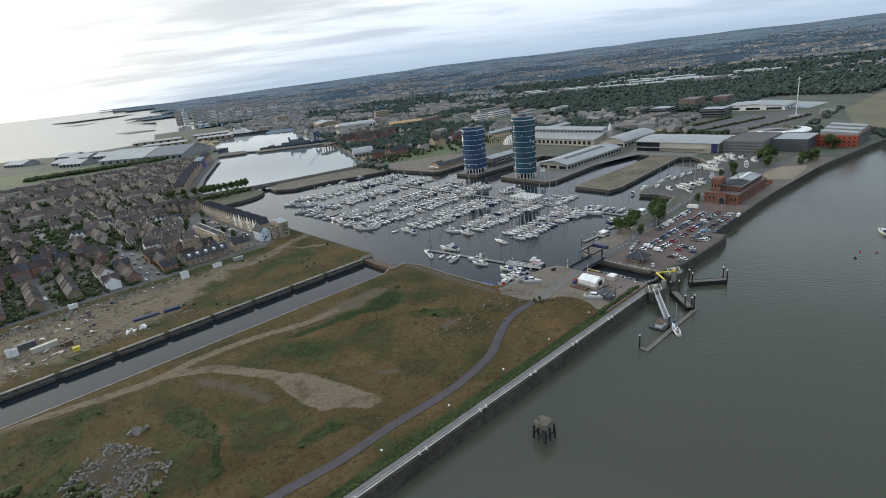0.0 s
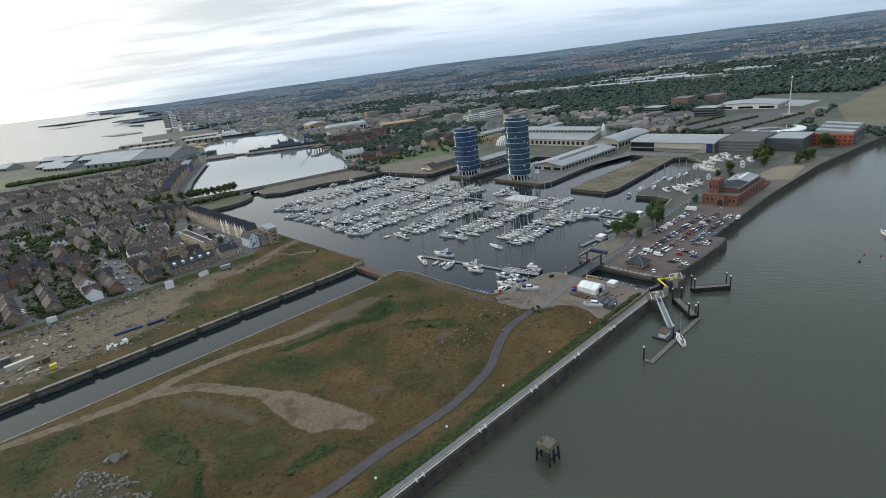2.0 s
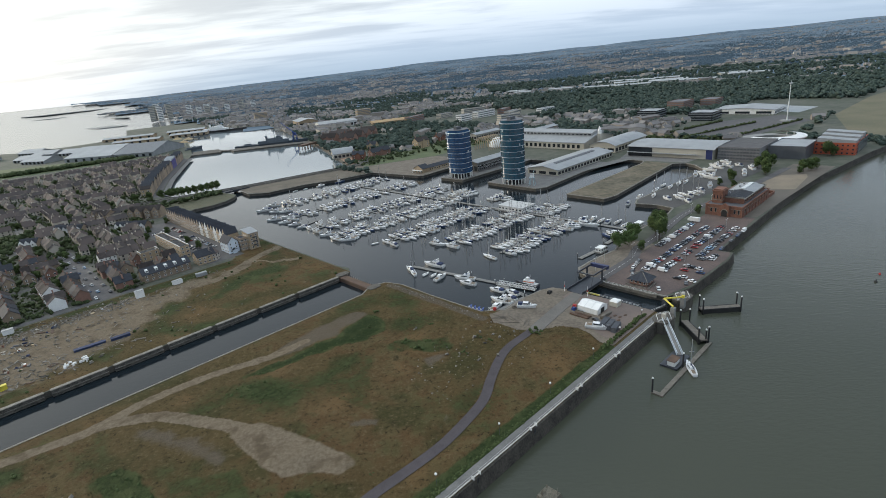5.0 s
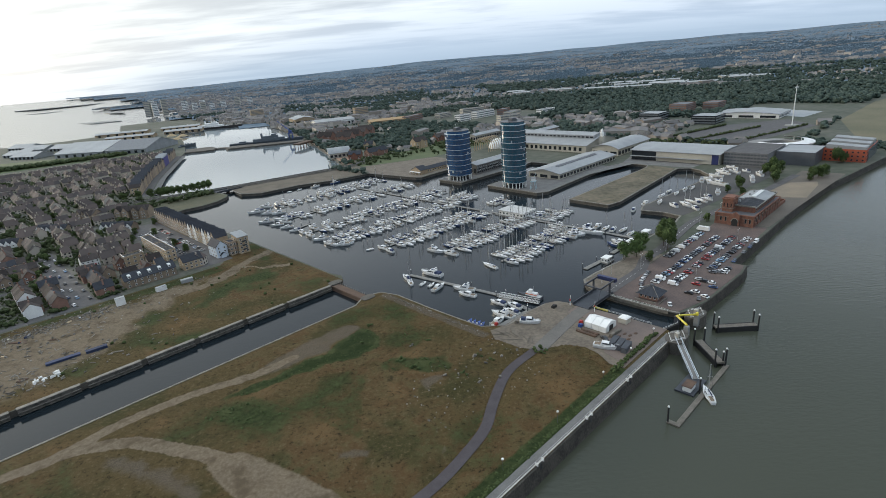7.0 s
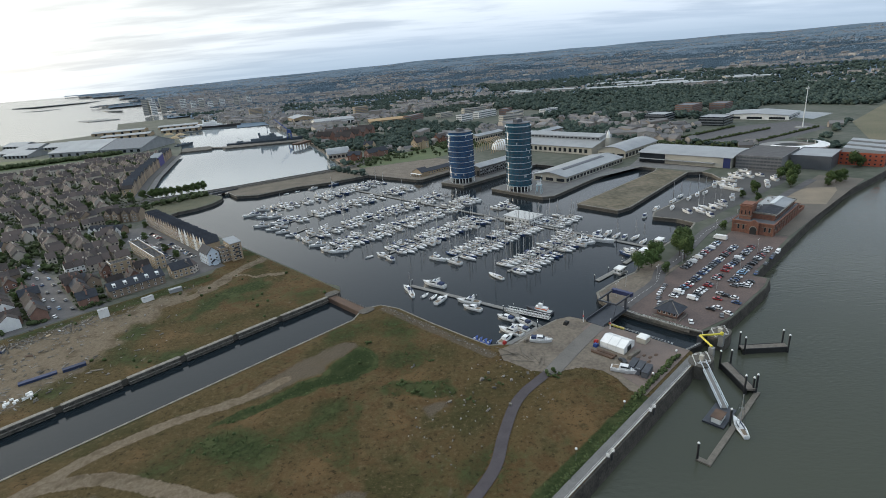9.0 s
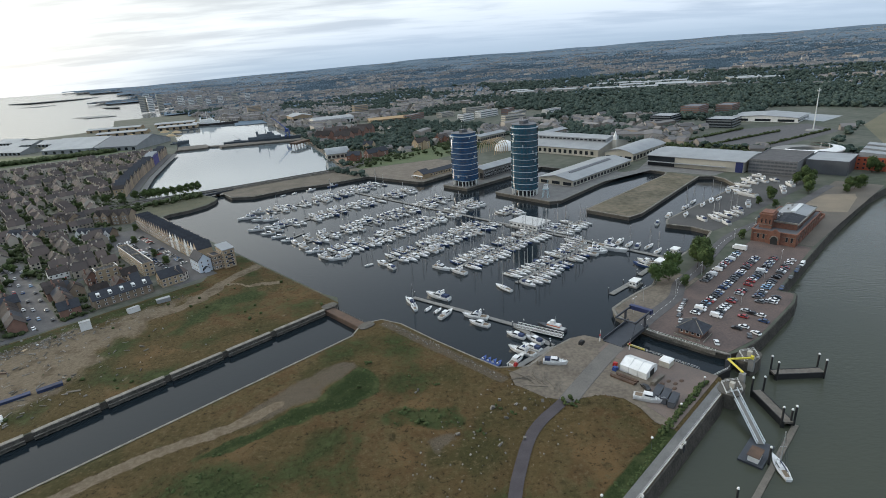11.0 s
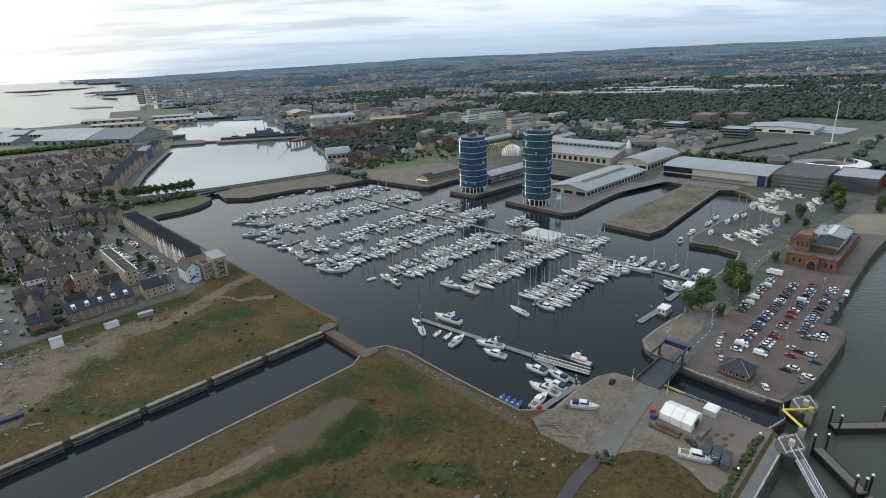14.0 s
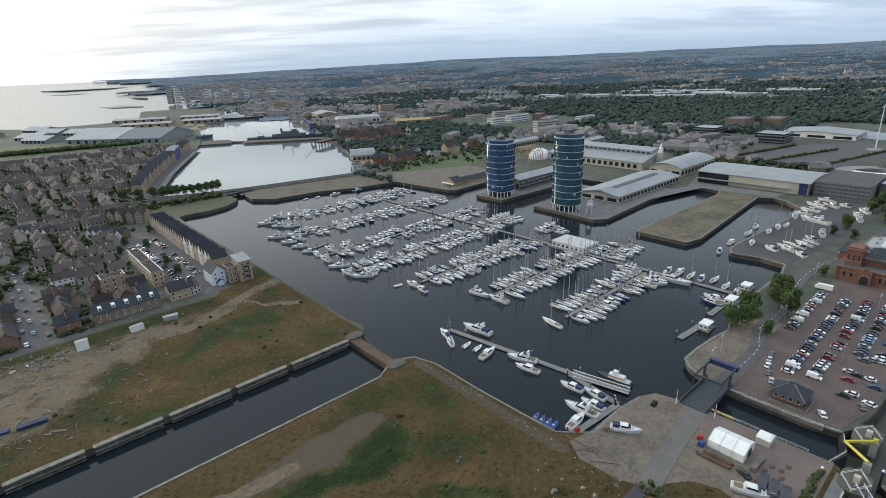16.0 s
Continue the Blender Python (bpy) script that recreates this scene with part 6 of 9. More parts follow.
# laid-up boats ashore
for k, u, v, a in (("fly", 522, 210, 20), ("cruiser", 521, 203, 10), ("big", 516, 195, 70), ("fly", 566, 208, 70), ("cruiser", 560, 203, 70), ("fly", 569, 198, 60), ("canopy", 576, 190, 60), ("fly", 566, 176, 40), ("cruiser", 552, 178, 30), ("fly", 540, 174, 20), ("cruiser", 588, 206, 80), ("fly", 546, 206, 80), ("cruiser", 533, 207, 85),
                   ("canopy", 433, 198, 60), ("cruiser", 438, 190, 60), ("canopy", 448, 187, 65), ("sail", 443, 193, 70), ("sailbig", 456, 186, 60), ("sail", 462, 184, 70), ("fly", 486, 184, 20), ("canopy", 433, 182, 50), ("sail", 450, 192, 65), ("canopy", 470, 186, 55),
                   ("sail", 470, 211, 10), ("sailbig", 485, 210, 15), ("sail", 438, 211, 15), ("sail", 493, 207, 5)):
    boat(k, u, v, a, 0.45)
for k, u, v, a in (("sailbig", 468, 223, 5), ("sail", 486, 224, 5), ("canopy", 418, 223, 15), ("cruiser", 440, 224, 5)):
    boat(k, u, v, a)
boat("canopy", 212, 173, -60, 0.45)
boat("cruiser", 213, 134, -70, 0.45)
boat("sail", 213, 92, 38, RIVER_Z)

for k, u, v, a in (("open", 306, 572, -8), ("open", 318, 570, -5), ("cruiser", 336, 566, 0), ("bluefly", 360, 561, -12)):
    boat(k, u, v, a)
# floating office of the marina
fo = thing("floating_office", at(354, 284, MARINA_Z), "white floating marina office on a pontoon", "building")
part("raft", boxes((-2, -2, 0, 20, 28, 0.7)), M_DECK, fo)
part("wall", boxes((0, 0, 0.7, 17, 25, 4.2)), M_WPAINT, fo)
part("roof", boxes((-0.6, -0.6, 4.2, 17.6, 25.6, 4.6)), mat("pale_grey_roof", (0.48, 0.48, 0.47), (0.40, 0.40, 0.39)), fo)
windows_along(fo, 0, 25, 0, 0, 1.8, 7, 1.8, 1.2, M_METALD)
windows_along(fo, 0, 0, 17, 0, 1.8, 5, 1.8, 1.2, M_METALD)
for u, v, w in ((305, 184, 6), (340, 186, 7), (364, 187, 6)):
    hb = thing("houseboat", at(u, v, MARINA_Z), "white houseboat cabin on a float", "boat")
    part("float", boxes((-1, -1, -0.3, w + 1, 5, 0.7)), M_DECK, hb)
    part("cabin", boxes((0, 0, 0.7, w, 4, 3.2)), M_WPAINT, hb)
    part("roof", boxes((-0.3, -0.3, 3.2, w + 0.3, 4.3, 3.4)), M_WPAINT, hb)
    windows_along(hb, 0, 4, 0, 0, 1.5, 2, 1.0, 0.9, M_METALD)
    windows_along(hb, 0, 0, w, 0, 1.5, 2, 1.2, 0.9, M_METALD)

# ---- cars ----


def car(m, paint, label, L=4.3, W=1.78, van=False):
    t = thing("car", m, label, "van" if van else "car", "parked cars")
    H = 2.1 if van else 1.45
    body = bmesh.new()
    prof = [(-L / 2, 0.32), (L / 2, 0.32), (L / 2, 0.72), (L * 0.28, 0.92), (-L * 0.44, 0.95), (-L / 2, 0.8)]
    loft(body, [[(x, y, z) for x, z in prof] for y in (-W / 2, W / 2)])
    for sx in (-0.31, 0.31):
        for sy in (-1, 1):
            tube(body, (L * sx, sy * (W / 2 - 0.08) - 0.1, 0.33), (L * sx, sy * (W / 2 - 0.08) + 0.1, 0.33), 0.33, 10, mi=1)
    part("body", body, [paint, M_DARK], t)
    top = bmesh.new()
    prof = [(-L * 0.49, 0.93), (L * 0.32, 0.9), (L * 0.24, H * 0.93), (L * 0.17, H), (-L * 0.47, H)] if van else [(-L * 0.42, 0.93), (L * 0.27, 0.9), (L * 0.09, H), (-L * 0.26, H)]
    loft(top, [[(x, y * (0.84 if z > 1.2 else 0.97), z) for x, z in prof] for y in (-W / 2, W / 2)])
    if not van:
        box(top, -L * 0.25, -W * 0.41, H, L * 0.08, W * 0.41, H + 0.04, 1)
    part("glasshouse", top, [paint if van else M_DARKGL, paint], t)
    if van:
        part("windscreen", boxes((L * 0.245, -W * 0.4, 1.15, L * 0.30, W * 0.4, 1.75)), M_DARKGL, t)
    return t


def paint(name, c):
    return mat(name, c, tuple(v * 0.9 for v in c), rough=0.3, coat=0.5)


CAR_KINDS = [("white", (0.75, 0.75, 0.75), 5), ("silver", (0.45, 0.46, 0.47), 4), ("black", (0.02, 0.02, 0.022), 5), ("blue", (0.025, 0.055, 0.14), 2.4), ("red", (0.28, 0.03, 0.03), 1.5), ("grey", (0.12, 0.125, 0.135), 4.5), ("pale blue", (0.20, 0.32, 0.46), 1)]
CARS = {}
crng = random.Random(5)


def park(m, kind=None):
    if kind is None:
        kind = crng.choices([k[0] for k in CAR_KINDS] + ["van"], [k[2] for k in CAR_KINDS] + [1.2])[0]
    if kind in CARS:
        return copy_thing(CARS[kind], m)
    if kind == "van":
        CARS[kind] = car(m, paint("van_white", (0.75, 0.75, 0.74)), "white panel van parked on paving", 5.2, 1.95, True)
    else:
        c = dict((k[0], k[1]) for k in CAR_KINDS)[kind]
        CARS[kind] = car(m, paint(kind.replace(" ", "_") + "_car_paint", c), f"{kind} parked hatchback car with dark windows")
    return CARS[kind]


for v, u0, u1, share, side in ((157.2, 327, 381, 0.95, 90), (146.6, 288, 378, 0.88, 90), (138.6, 288, 384, 0.85, 90), (130.5, 322, 384, 0.75, 90), (124.8, 340, 384, 0.7, 180)):
    u = u0
    while u < u1:
        if crng.random() < share:
            park(at(u, v + crng.uniform(-0.3, 0.3), 0.105, side + crng.choice((0, 180)) + crng.uniform(-3, 3)))
        u += 2.75 if side == 90 else 5.6
for u, v, k, a in ((298, 155.5, "grey", 5), (293, 154.5, "silver", 5), (287.5, 153.5, "white", 5), (282, 151.5, "grey", 8), (277, 149, "silver", 15), (267, 130, "white", 30), (284.6, 127.8, "black", 90), (287.6, 126, "white", 90), (281, 121.7, "grey", 20), (284.8, 120.3, "white", 70), (297.3, 129.2, "red", 90), (303, 127.3, "black", 90), (303, 123.7, "white", 90), (304, 130.2, "silver", 90), (317.5, 128.2, "grey", 90), (319.8, 126, "silver", 90), (320.2, 123.5, "white", 90), (323.5, 123.7, "white", 90), (327, 123.7, "black", 90), (298, 121, "blue", 90), (219, 138, "black", 60)):
    park(at(u, v, 0.105 if u > 250 else 0.15, a), k)
motorhome = thing("motorhome", at(386, 158, 0.105, 90), "large white motorhome parked on paving", "van")
part("body", boxes((-3.4, -1.15, 0.5, 3.4, 1.15, 3.0, 0, (0.1, 0.06))), M_WPAINT, motorhome)
part("cab", boxes((3.4, -1.0, 0.5, 4.6, 1.0, 2.0, 0, (0.3, 0.1))), M_WPAINT, motorhome)
part("windscreen", boxes((4.2, -0.9, 1.3, 4.5, 0.9, 1.9)), M_DARKGL, motorhome)
for x in (-2.2, 3.2):
    for y in (-1, 1):
        part("wheel", tube(bmesh.new(), (x, y * 0.95 - 0.12, 0.36), (x, y * 0.95 + 0.12, 0.36), 0.36, 10), M_DARK, motorhome)

# ---- trees ----


def leaf_crown(seed, r, h, base, n, size, lobes=7):
    """Many small leaf clumps gathered in uneven lobes."""
    g = random.Random(seed)
    cs = [(g.uniform(-r, r) * 0.55, g.uniform(-r, r) * 0.55, base + h * g.uniform(0.25, 0.85), g.uniform(0.4, 0.65)) for _ in range(lobes)] + [(0, 0, base + h * 0.55, 0.75)]
    vs, fs = [], []
    for _ in range(n):
        cx, cy, cz, k = g.choice(cs)
        d = Vector((g.gauss(0, 1), g.gauss(0, 1), g.gauss(0, 0.8))).normalized() * g.uniform(0.55, 1.0)
        c = Vector((cx, cy, cz)) + Vector((d.x * r * k, d.y * r * k, d.z * h * 0.5 * k))
        s = d.orthogonal().normalized()
        t = d.cross(s)
        a = g.uniform(0, 6.28)
        s, t = math.cos(a) * s + math.sin(a) * t, math.cos(a) * t - math.sin(a) * s
        z = size * g.uniform(0.6, 1.3)
        i = len(vs)
        tip = d * z * 0.35
        vs += [tuple(c - s * z), tuple(c - t * z * 0.8 + tip), tuple(c + s * z), tuple(c + t * z * 0.8 + tip)]
        fs += [(i, i + 1, i + 2), (i, i + 2, i + 3)]
    return vs, fs


TREES = {}


def tree(m, kind=0, group="dock trees"):
    if kind in TREES:
        return copy_thing(TREES[kind], m)
    h, r, bright = ((10.5, 4.6, False), (11.0, 5.2, True), (6.5, 2.6, False), (15.5, 5.4, False))[kind]
    label = ("broad dark green tree beside the road", "bright green leafy tree on the quay", "small garden tree with dense leaves", "tall dense green tree")[kind]
    t = thing("tree", m, label, "tree", group)
    trunk = bmesh.new()
    tube(trunk, (0, 0, -0.1), (0.1, 0, h * 0.35), 0.28, 7, 0.2)
    for k in range(5):
        a = k * 1.257
        tube(trunk, (0.1, 0, h * (0.28 + 0.03 * k)), (math.cos(a) * r * 0.5, math.sin(a) * r * 0.5, h * (0.5 + 0.05 * k)), 0.13, 5, 0.05)
    part("trunk", trunk, M_BARK, t)
    vs, fs = leaf_crown(kind + 3, r, h * 0.90, h * 0.10, (1200, 1300, 500, 1800)[kind], (0.6, 0.58, 0.5, 0.62)[kind])
    part("crown", from_data("crown", vs, fs, M_LEAF2 if bright else M_LEAF), None, t)
    TREES[kind] = t
    return t


for u, v, k in ((339, 162, 3), (344, 167, 3), (356, 171, 3), (362, 172, 0), (332, 176, 1), (311, 176.5, 1), (318, 172, 1), (407, 164, 2), (316, 163, 2), (512, 175.5, 0), (545, 158, 0), (552, 161, 3), (571, 172, 0), (580, 168, 3), (588, 166, 0), (494, 179, 2), (491, 167, 2), (650, 128, 0), (645, 132, 3), (569, 135, 0), (576, 133, 0), (562, 136, 2), (584, 131, 0)):
    tree(at(u, v, 0.02, rng.uniform(0, 360)), k)
# row along the causeway
for i in range(13):
    f = (-0.46, -0.22, -0.02)[i] if i < 3 else 0.14 + (i - 3) * 0.095
    x, y = -303 + 58 * f, 657 + (24 * f * f if f > 0 else 14 * f)
    tree(pose(x, y, 0.0, 0, 0, i * 50), 0)

# ---- houses of the estate ----


def house(m, kind, wall, roof, label, detail):
    w, d, eaves, rise = ((9, 8, 5.2, 3.6), (7, 10, 5.4, 3.6), (5.6, 9, 5.3, 3.4), (6, 9.5, 8.0, 3.8))[kind]
    t = thing("house", m, label, "house", "estate houses")
    front = kind == 1
    if front:
        part("wall", gable_wall(bmesh.new(), 0, 0, d, w, 0, eaves, rise), wall, t, m=pose(w, 0, 0, 0, 0, 90))
        part("roof", gable(bmesh.new(), 0, 0, d, w, eaves, rise), roof, t, m=pose(w, 0, 0, 0, 0, 90))
    else:
        part("wall", gable_wall(bmesh.new(), 0, 0, w, d, 0, eaves, rise), wall, t)
        part("roof", gable(bmesh.new(), 0, 0, w, d, eaves, rise, 0.35 if kind < 2 else 0.05), roof, t)
    part("chimney", boxes((0.6, d / 2 - 0.4, eaves + rise * 0.4, 1.4, d / 2 + 0.4, eaves + rise + 1.0)), M_BRICKR, t)
    part("door", boxes((w * 0.5 - 0.5, -0.1, 0, w * 0.5 + 0.5, 0.02, 2.1)), M_DARK if kind % 2 else M_RED, t)
    rows = (0.9, 3.4, 6.0) if kind == 3 else (0.9, 3.4)
    xs = (0.22, 0.78)
    for z in rows:
        for f in xs:
            window(t, w * f, -0.02, z, 0, 1.3, 1.3)
        if detail:
            window(t, -0.02, d * 0.5, z, -90, 1.0, 1.2)
    return t


HOUSES = {}
FAR_HOUSES = []
hrng = random.Random(11)
WALLS = [("buff brick", M_BRICK), ("red brick", M_BRICKR), ("cream", M_CREAM), ("white rendered", M_WPAINT)]


LOOP = smooth_line([(14, 560), (30, 578), (45, 600), (54, 625), (60, 665), (60, 700), (48, 722), (37, 712), (33, 680), (36, 650), (39, 615), (34, 585)], 4)


def put_house(m, kind, wi, slate, detail):
    px, py = m.translation.x, m.translation.y
    uv_here = (CU * px + SU * py, CU * py - SU * px)
    mid = m @ Vector((4, 4.5, 0))
    mu, mv = CU * mid.x + SU * mid.y, CU * mid.y - SU * mid.x
    if 65 < mu < 84 and mv < 548:
        return None
    if min(math.hypot(uv_here[0] - a, uv_here[1] - b) for a, b in LOOP) < 12:
        return None
    if m.translation.y + 0.35 * m.translation.x > 340:
        FAR_HOUSES.append((m, kind, wi, slate))
        return None
    key = (kind, wi, slate, detail)
    if key in HOUSES:
        return copy_thing(HOUSES[key], m)
    shape = ("two-storey house", "gable-fronted house", "terraced house", "three-storey town house")[kind]
    HOUSES[key] = house(m, kind, WALLS[wi][1], M_SLATE if slate else M_TILE, f"{WALLS[wi][0]} {shape} with a {'slate' if slate else 'brown tiled'} roof", detail)
    return HOUSES[key]


def right_limit(v):
    pts = ((395, 92), (455, 94), (462, 126), (560, 128), (575, 150), (600, 148), (655, 155), (668, 188), (717, 190), (830, 232), (1034, 325), (1110, 350))
    for (v0, a), (v1, b) in zip(pts, pts[1:]):
        if v0 <= v <= v1:
            return a + (b - a) * (v - v0) / (v1 - v0)
    return 0


estate_trees = []
block_v = 400.0
bi = 0
while block_v < 1105:
    depth = hrng.choice((54, 62, 70))
    umax = right_limit(block_v + depth / 2)
    detail = block_v < 470
    if bi % 2 == 0:
        # houses along streets that run away from the canal
        u = -52.0
        col = 0
        while u < umax - 9:
            v = block_v + hrng.uniform(0, 3)
            face = 90 if col % 2 == 0 else -90
            kind = hrng.choice((0, 1, 2, 2, 0))
            while v < block_v + depth - 11:
                kd = kind if hrng.random() < 0.7 else hrng.randrange(4)
                wi = hrng.choices(range(4), (5, 4, 1.2, 0.9))[0]
                w = (9, 7, 5.6, 6)[kd]
                m = at(u, v, 0.05, face + hrng.uniform(-1.5, 1.5)) if face == 90 else at(u - 9, v + w, 0.05, face + hrng.uniform(-1.5, 1.5))
                if u < right_limit(v) - 2:
                    put_house(m, kd, wi, hrng.random() < 0.28, detail)
                v += w + (0.2 if kd == 2 else hrng.uniform(1.0, 3.0))
            if col % 2 == 0:
                u += 21 + hrng.uniform(0, 3)
            else:
                for k in range(1):
                    estate_trees.append((u + hrng.uniform(3, 8), block_v + hrng.uniform(0, depth)))
                u += 18 + hrng.uniform(0, 3)
            col += 1
    else:
        v = block_v + 4
        row = 0
        while v < block_v + depth - 8:
            u = -52.0
            face = 0 if row % 2 == 0 else 180
            while u < right_limit(v) - 10:
                kd = hrng.choice((0, 1, 2, 2, 3))
                wi = hrng.choices(range(4), (5, 4, 1.2, 0.9))[0]
                run = hrng.choice((1, 2, 3, 4)) if kd > 1 else 1
                w = (9, 7, 5.6, 6)[kd]
                for _ in range(run):
                    m = at(u, v, 0.05, hrng.uniform(-2, 2)) if face == 0 else at(u + w, v + 9, 0.05, 180 + hrng.uniform(-2, 2))
                    put_house(m, kd, wi, hrng.random() < 0.28, detail)
                    u += w + 0.15
                if hrng.random() < 0.4:
                    estate_trees.append((u + 2, v + hrng.uniform(-3, 12)))
                u += hrng.uniform(2, 7)
            v += 22 if row % 2 else 19
            row += 1
    block_v += depth + 9
    bi += 1
for u, v in estate_trees:
    tree(at(u, v, 0.02, hrng.uniform(0, 360)), 2, "estate trees")
plate("ground_estate", uv((-70, 394), (150, 394), (186, 430), (186, 590), (150, 600), (170, 655), (198, 668), (200, 720), (240, 830), (335, 1030), (360, 1110), (-70, 1110)), 0.03, mat("estate_ground", (0.105, 0.098, 0.088), (0.036, 0.048, 0.024), s1=0.07, s2=0.3, bump=0.1), "tarmac streets and small gardens of the estate", "ground")
ribbon("road_loop", uv(*LOOP), 6.5, 0.075, mat("pale_worn_asphalt", (0.17, 0.165, 0.155), (0.12, 0.118, 0.112), s1=0.1, s2=3), "looping estate street of pale asphalt", "road", 0.1)
plate("ground_loop_green", uv((40, 620), (45, 612), (50, 630), (56, 668), (55, 698), (48, 714), (40, 706), (37, 682), (40, 650)), 0.06, GRASS, "small green inside the looping street", "grass", 0.03)
# streets
for u, wide in ((-31, 6.0), (8, 6.0), (48, 6.0), (73, 13.0)):
    ribbon("road_estate", uv((u, 396), (u + (0 if wide > 6 else 4), 520), (u, 545 if wide > 6 else 640)), wide, 0.06, M_ASPH, "estate street of dark asphalt", "road", 0.1)
for v in (396, 466, 610, 745, 890):
    ribbon("road_estate", uv((-60, v), (min(right_limit(v + 5), 150), v)), 5.0, 0.065, M_ASPH, "estate street of dark asphalt", "road", 0.1)
for i in range(24):
    u, off = hrng.choice((-31, 8, 48)), hrng.choice((-2.1, 2.1))
    park(at(u + 2 + off, hrng.uniform(398, 560), 0.07, 90 + hrng.uniform(-4, 4)))

# front row with dormers, flats and parking court
plate("pavement_court", uv((139, 398), (165.5, 398), (165.5, 568), (134, 568), (138, 480)), 0.10, M_ASPH, "asphalt parking court behind the terrace", "car park", 0.08)
dr = thing("dormer_terrace", at(97, 401, 0.06), "dark brick terrace with slate roof and white dormers", "house")
part("wall", gable_wall(bmesh.new(), 0, 0, 31, 10, 0, 5.6, 3.6), M_BRICK, dr)
part("roof", gable(bmesh.new(), 0, 0, 31, 10, 5.6, 3.6), M_SLATE, dr)
for i in range(5):
    part("dormer", loft(bmesh.new(), [[(x, y, z) for y, z in ((1.0, 6.2), (1.0, 8.0), (3.6, 8.3), (3.6, 6.4))] for x in (2.5 + i * 6.1, 4.3 + i * 6.1)]), M_WPAINT, dr, "white box dormer")
    window(dr, 3.4 + i * 6.1, 0.98, 6.5, 0, 1.3, 1.2)
for i in range(8):
    for z in (0.9, 3.4):
        window(dr, 2.2 + i * 3.8, -0.02, z, 0, 1.2, 1.3)
def barred_roof(t, lu, lv, h, n):
    """White beams across a dark sunk roof terrace."""
    for i in range(n):
        y = lv * (i + 0.5) / n
        part("roof_beam", boxes((0.2, y - 0.12, h + 0.75, lu - 0.2, y + 0.12, h + 0.95)), M_COPING, t)
    part("roof_edge_beam", boxes((-0.15, -0.15, h + 0.7, 0.25, lv + 0.15, h + 0.98), (lu - 0.25, -0.15, h + 0.7, lu + 0.15, lv + 0.15, h + 0.98)), M_WPAINT, t)


barred_roof(block("cream_flats", 108.5, 443.5, 12.5, 9, 8.5, M_CREAM, "small cream brick flats with a barred flat roof", 3, 3, 2, roof=M_SLATE), 12.5, 9, 8.5, 4)
barred_roof(block("flat_roofed_terrace", 132.3, 432, 6.5, 28, 8.5, M_CREAM, "cream brick terrace with white beams over a flat roof", 3, 2, 8, roof=M_SLATE), 6.5, 28, 8.5, 10)
barred_roof(block("flat_roofed_terrace", 132.8, 461, 6.5, 32, 8, M_CREAM, "cream brick terrace with white beams over a flat roof", 3, 2, 8, roof=M_SLATE), 6.5, 32, 8, 11)
for hu, hv, ht, hk in ((100, 416, 0, 0), (112, 417, 0, 1), (121, 417, 0, 2), (99, 432, 90, 0), (120, 432, 0, 0), (103, 447, 0, 1), (124, 445, 90, 2), (88, 440, 0, 2)):
    put_house(at(hu, hv, 0.06, ht), hk, hk % 2, hk == 2, True)
for i in range(6):
    put_house(at(91, 402 + i * 9.2, 0.06, 90 + hrng.uniform(-2, 2)), hrng.choice((0, 0, 1)), hrng.choice((0, 0, 1)), i % 3 == 0, True)
    put_house(at(58, 410 + i * 9.2, 0.06, -90 + hrng.uniform(-2, 2)), hrng.choice((0, 0, 1)), hrng.choice((0, 0, 1)), i % 3 == 1, False)
for i in range(22):
    park(at((68.3, 77.6, 72.2)[i % 3], 400 + i * 6.3 + hrng.uniform(-1, 1), 0.07, 90 + hrng.uniform(-3, 3)))
sh = thing("slate_roofed_house", at(133.5, 402.5, 0.06), "long buff brick house with a blue-grey slate roof", "house")
part("wall", gable_wall(bmesh.new(), 0, 0, 13, 10, 0, 6.0, 3.8), M_CREAM, sh)
part("roof", gable(bmesh.new(), 0, 0, 13, 10, 6.0, 3.8, 0.3), M_SLATE, sh)
for z in (0.9, 3.5):
    windows_along(sh, 0, 0, 13, 0, z, 4, 1.5, 1.4)
    windows_along(sh, 0, 10, 0, 0, z, 2, 1.2, 1.4)


def triple_gables(u, v, turn, n):
    t = thing("white_gabled_terrace", at(u, v, 0.06, turn), "slate-roofed terrace with a row of white pointed gables", "house", "white gabled terraces")
    L = n * 5.0
    part("wall", gable_wall(bmesh.new(), 0, 0, L, 9, 0, 5.4, 3.4), M_BRICK, t)
    part("roof", gable(bmesh.new(), 0, 0, L, 9, 5.4, 3.4), M_SLATE, t)
    for i in range(n):
        part("white_gable", gable_wall(bmesh.new(), 0, 0, 4.2, 4.6, 0, 5.3, 2.9), M_WPAINT, t, "white rendered gable", pose(4.8 + i * 5, -0.9, 0, 0, 0, 90))
        part("gable_roof", gable(bmesh.new(), 0.1, 0, 4.4, 4.6, 5.3, 2.9, 0.1), M_SLATE, t, "", pose(4.8 + i * 5, -0.9, 0, 0, 0, 90))
        for z in (0.9, 3.3):
            window(t, 2.5 + i * 5, -0.95, z, 0, 1.3, 1.3)
    return t


for u, v, a, n in ((82, 629, -52, 3), (91, 617, -52, 3), (122, 578, -52, 3), (132, 565, -52, 3), (52, 600, -40, 3)):
    triple_gables(u, v, a, n)


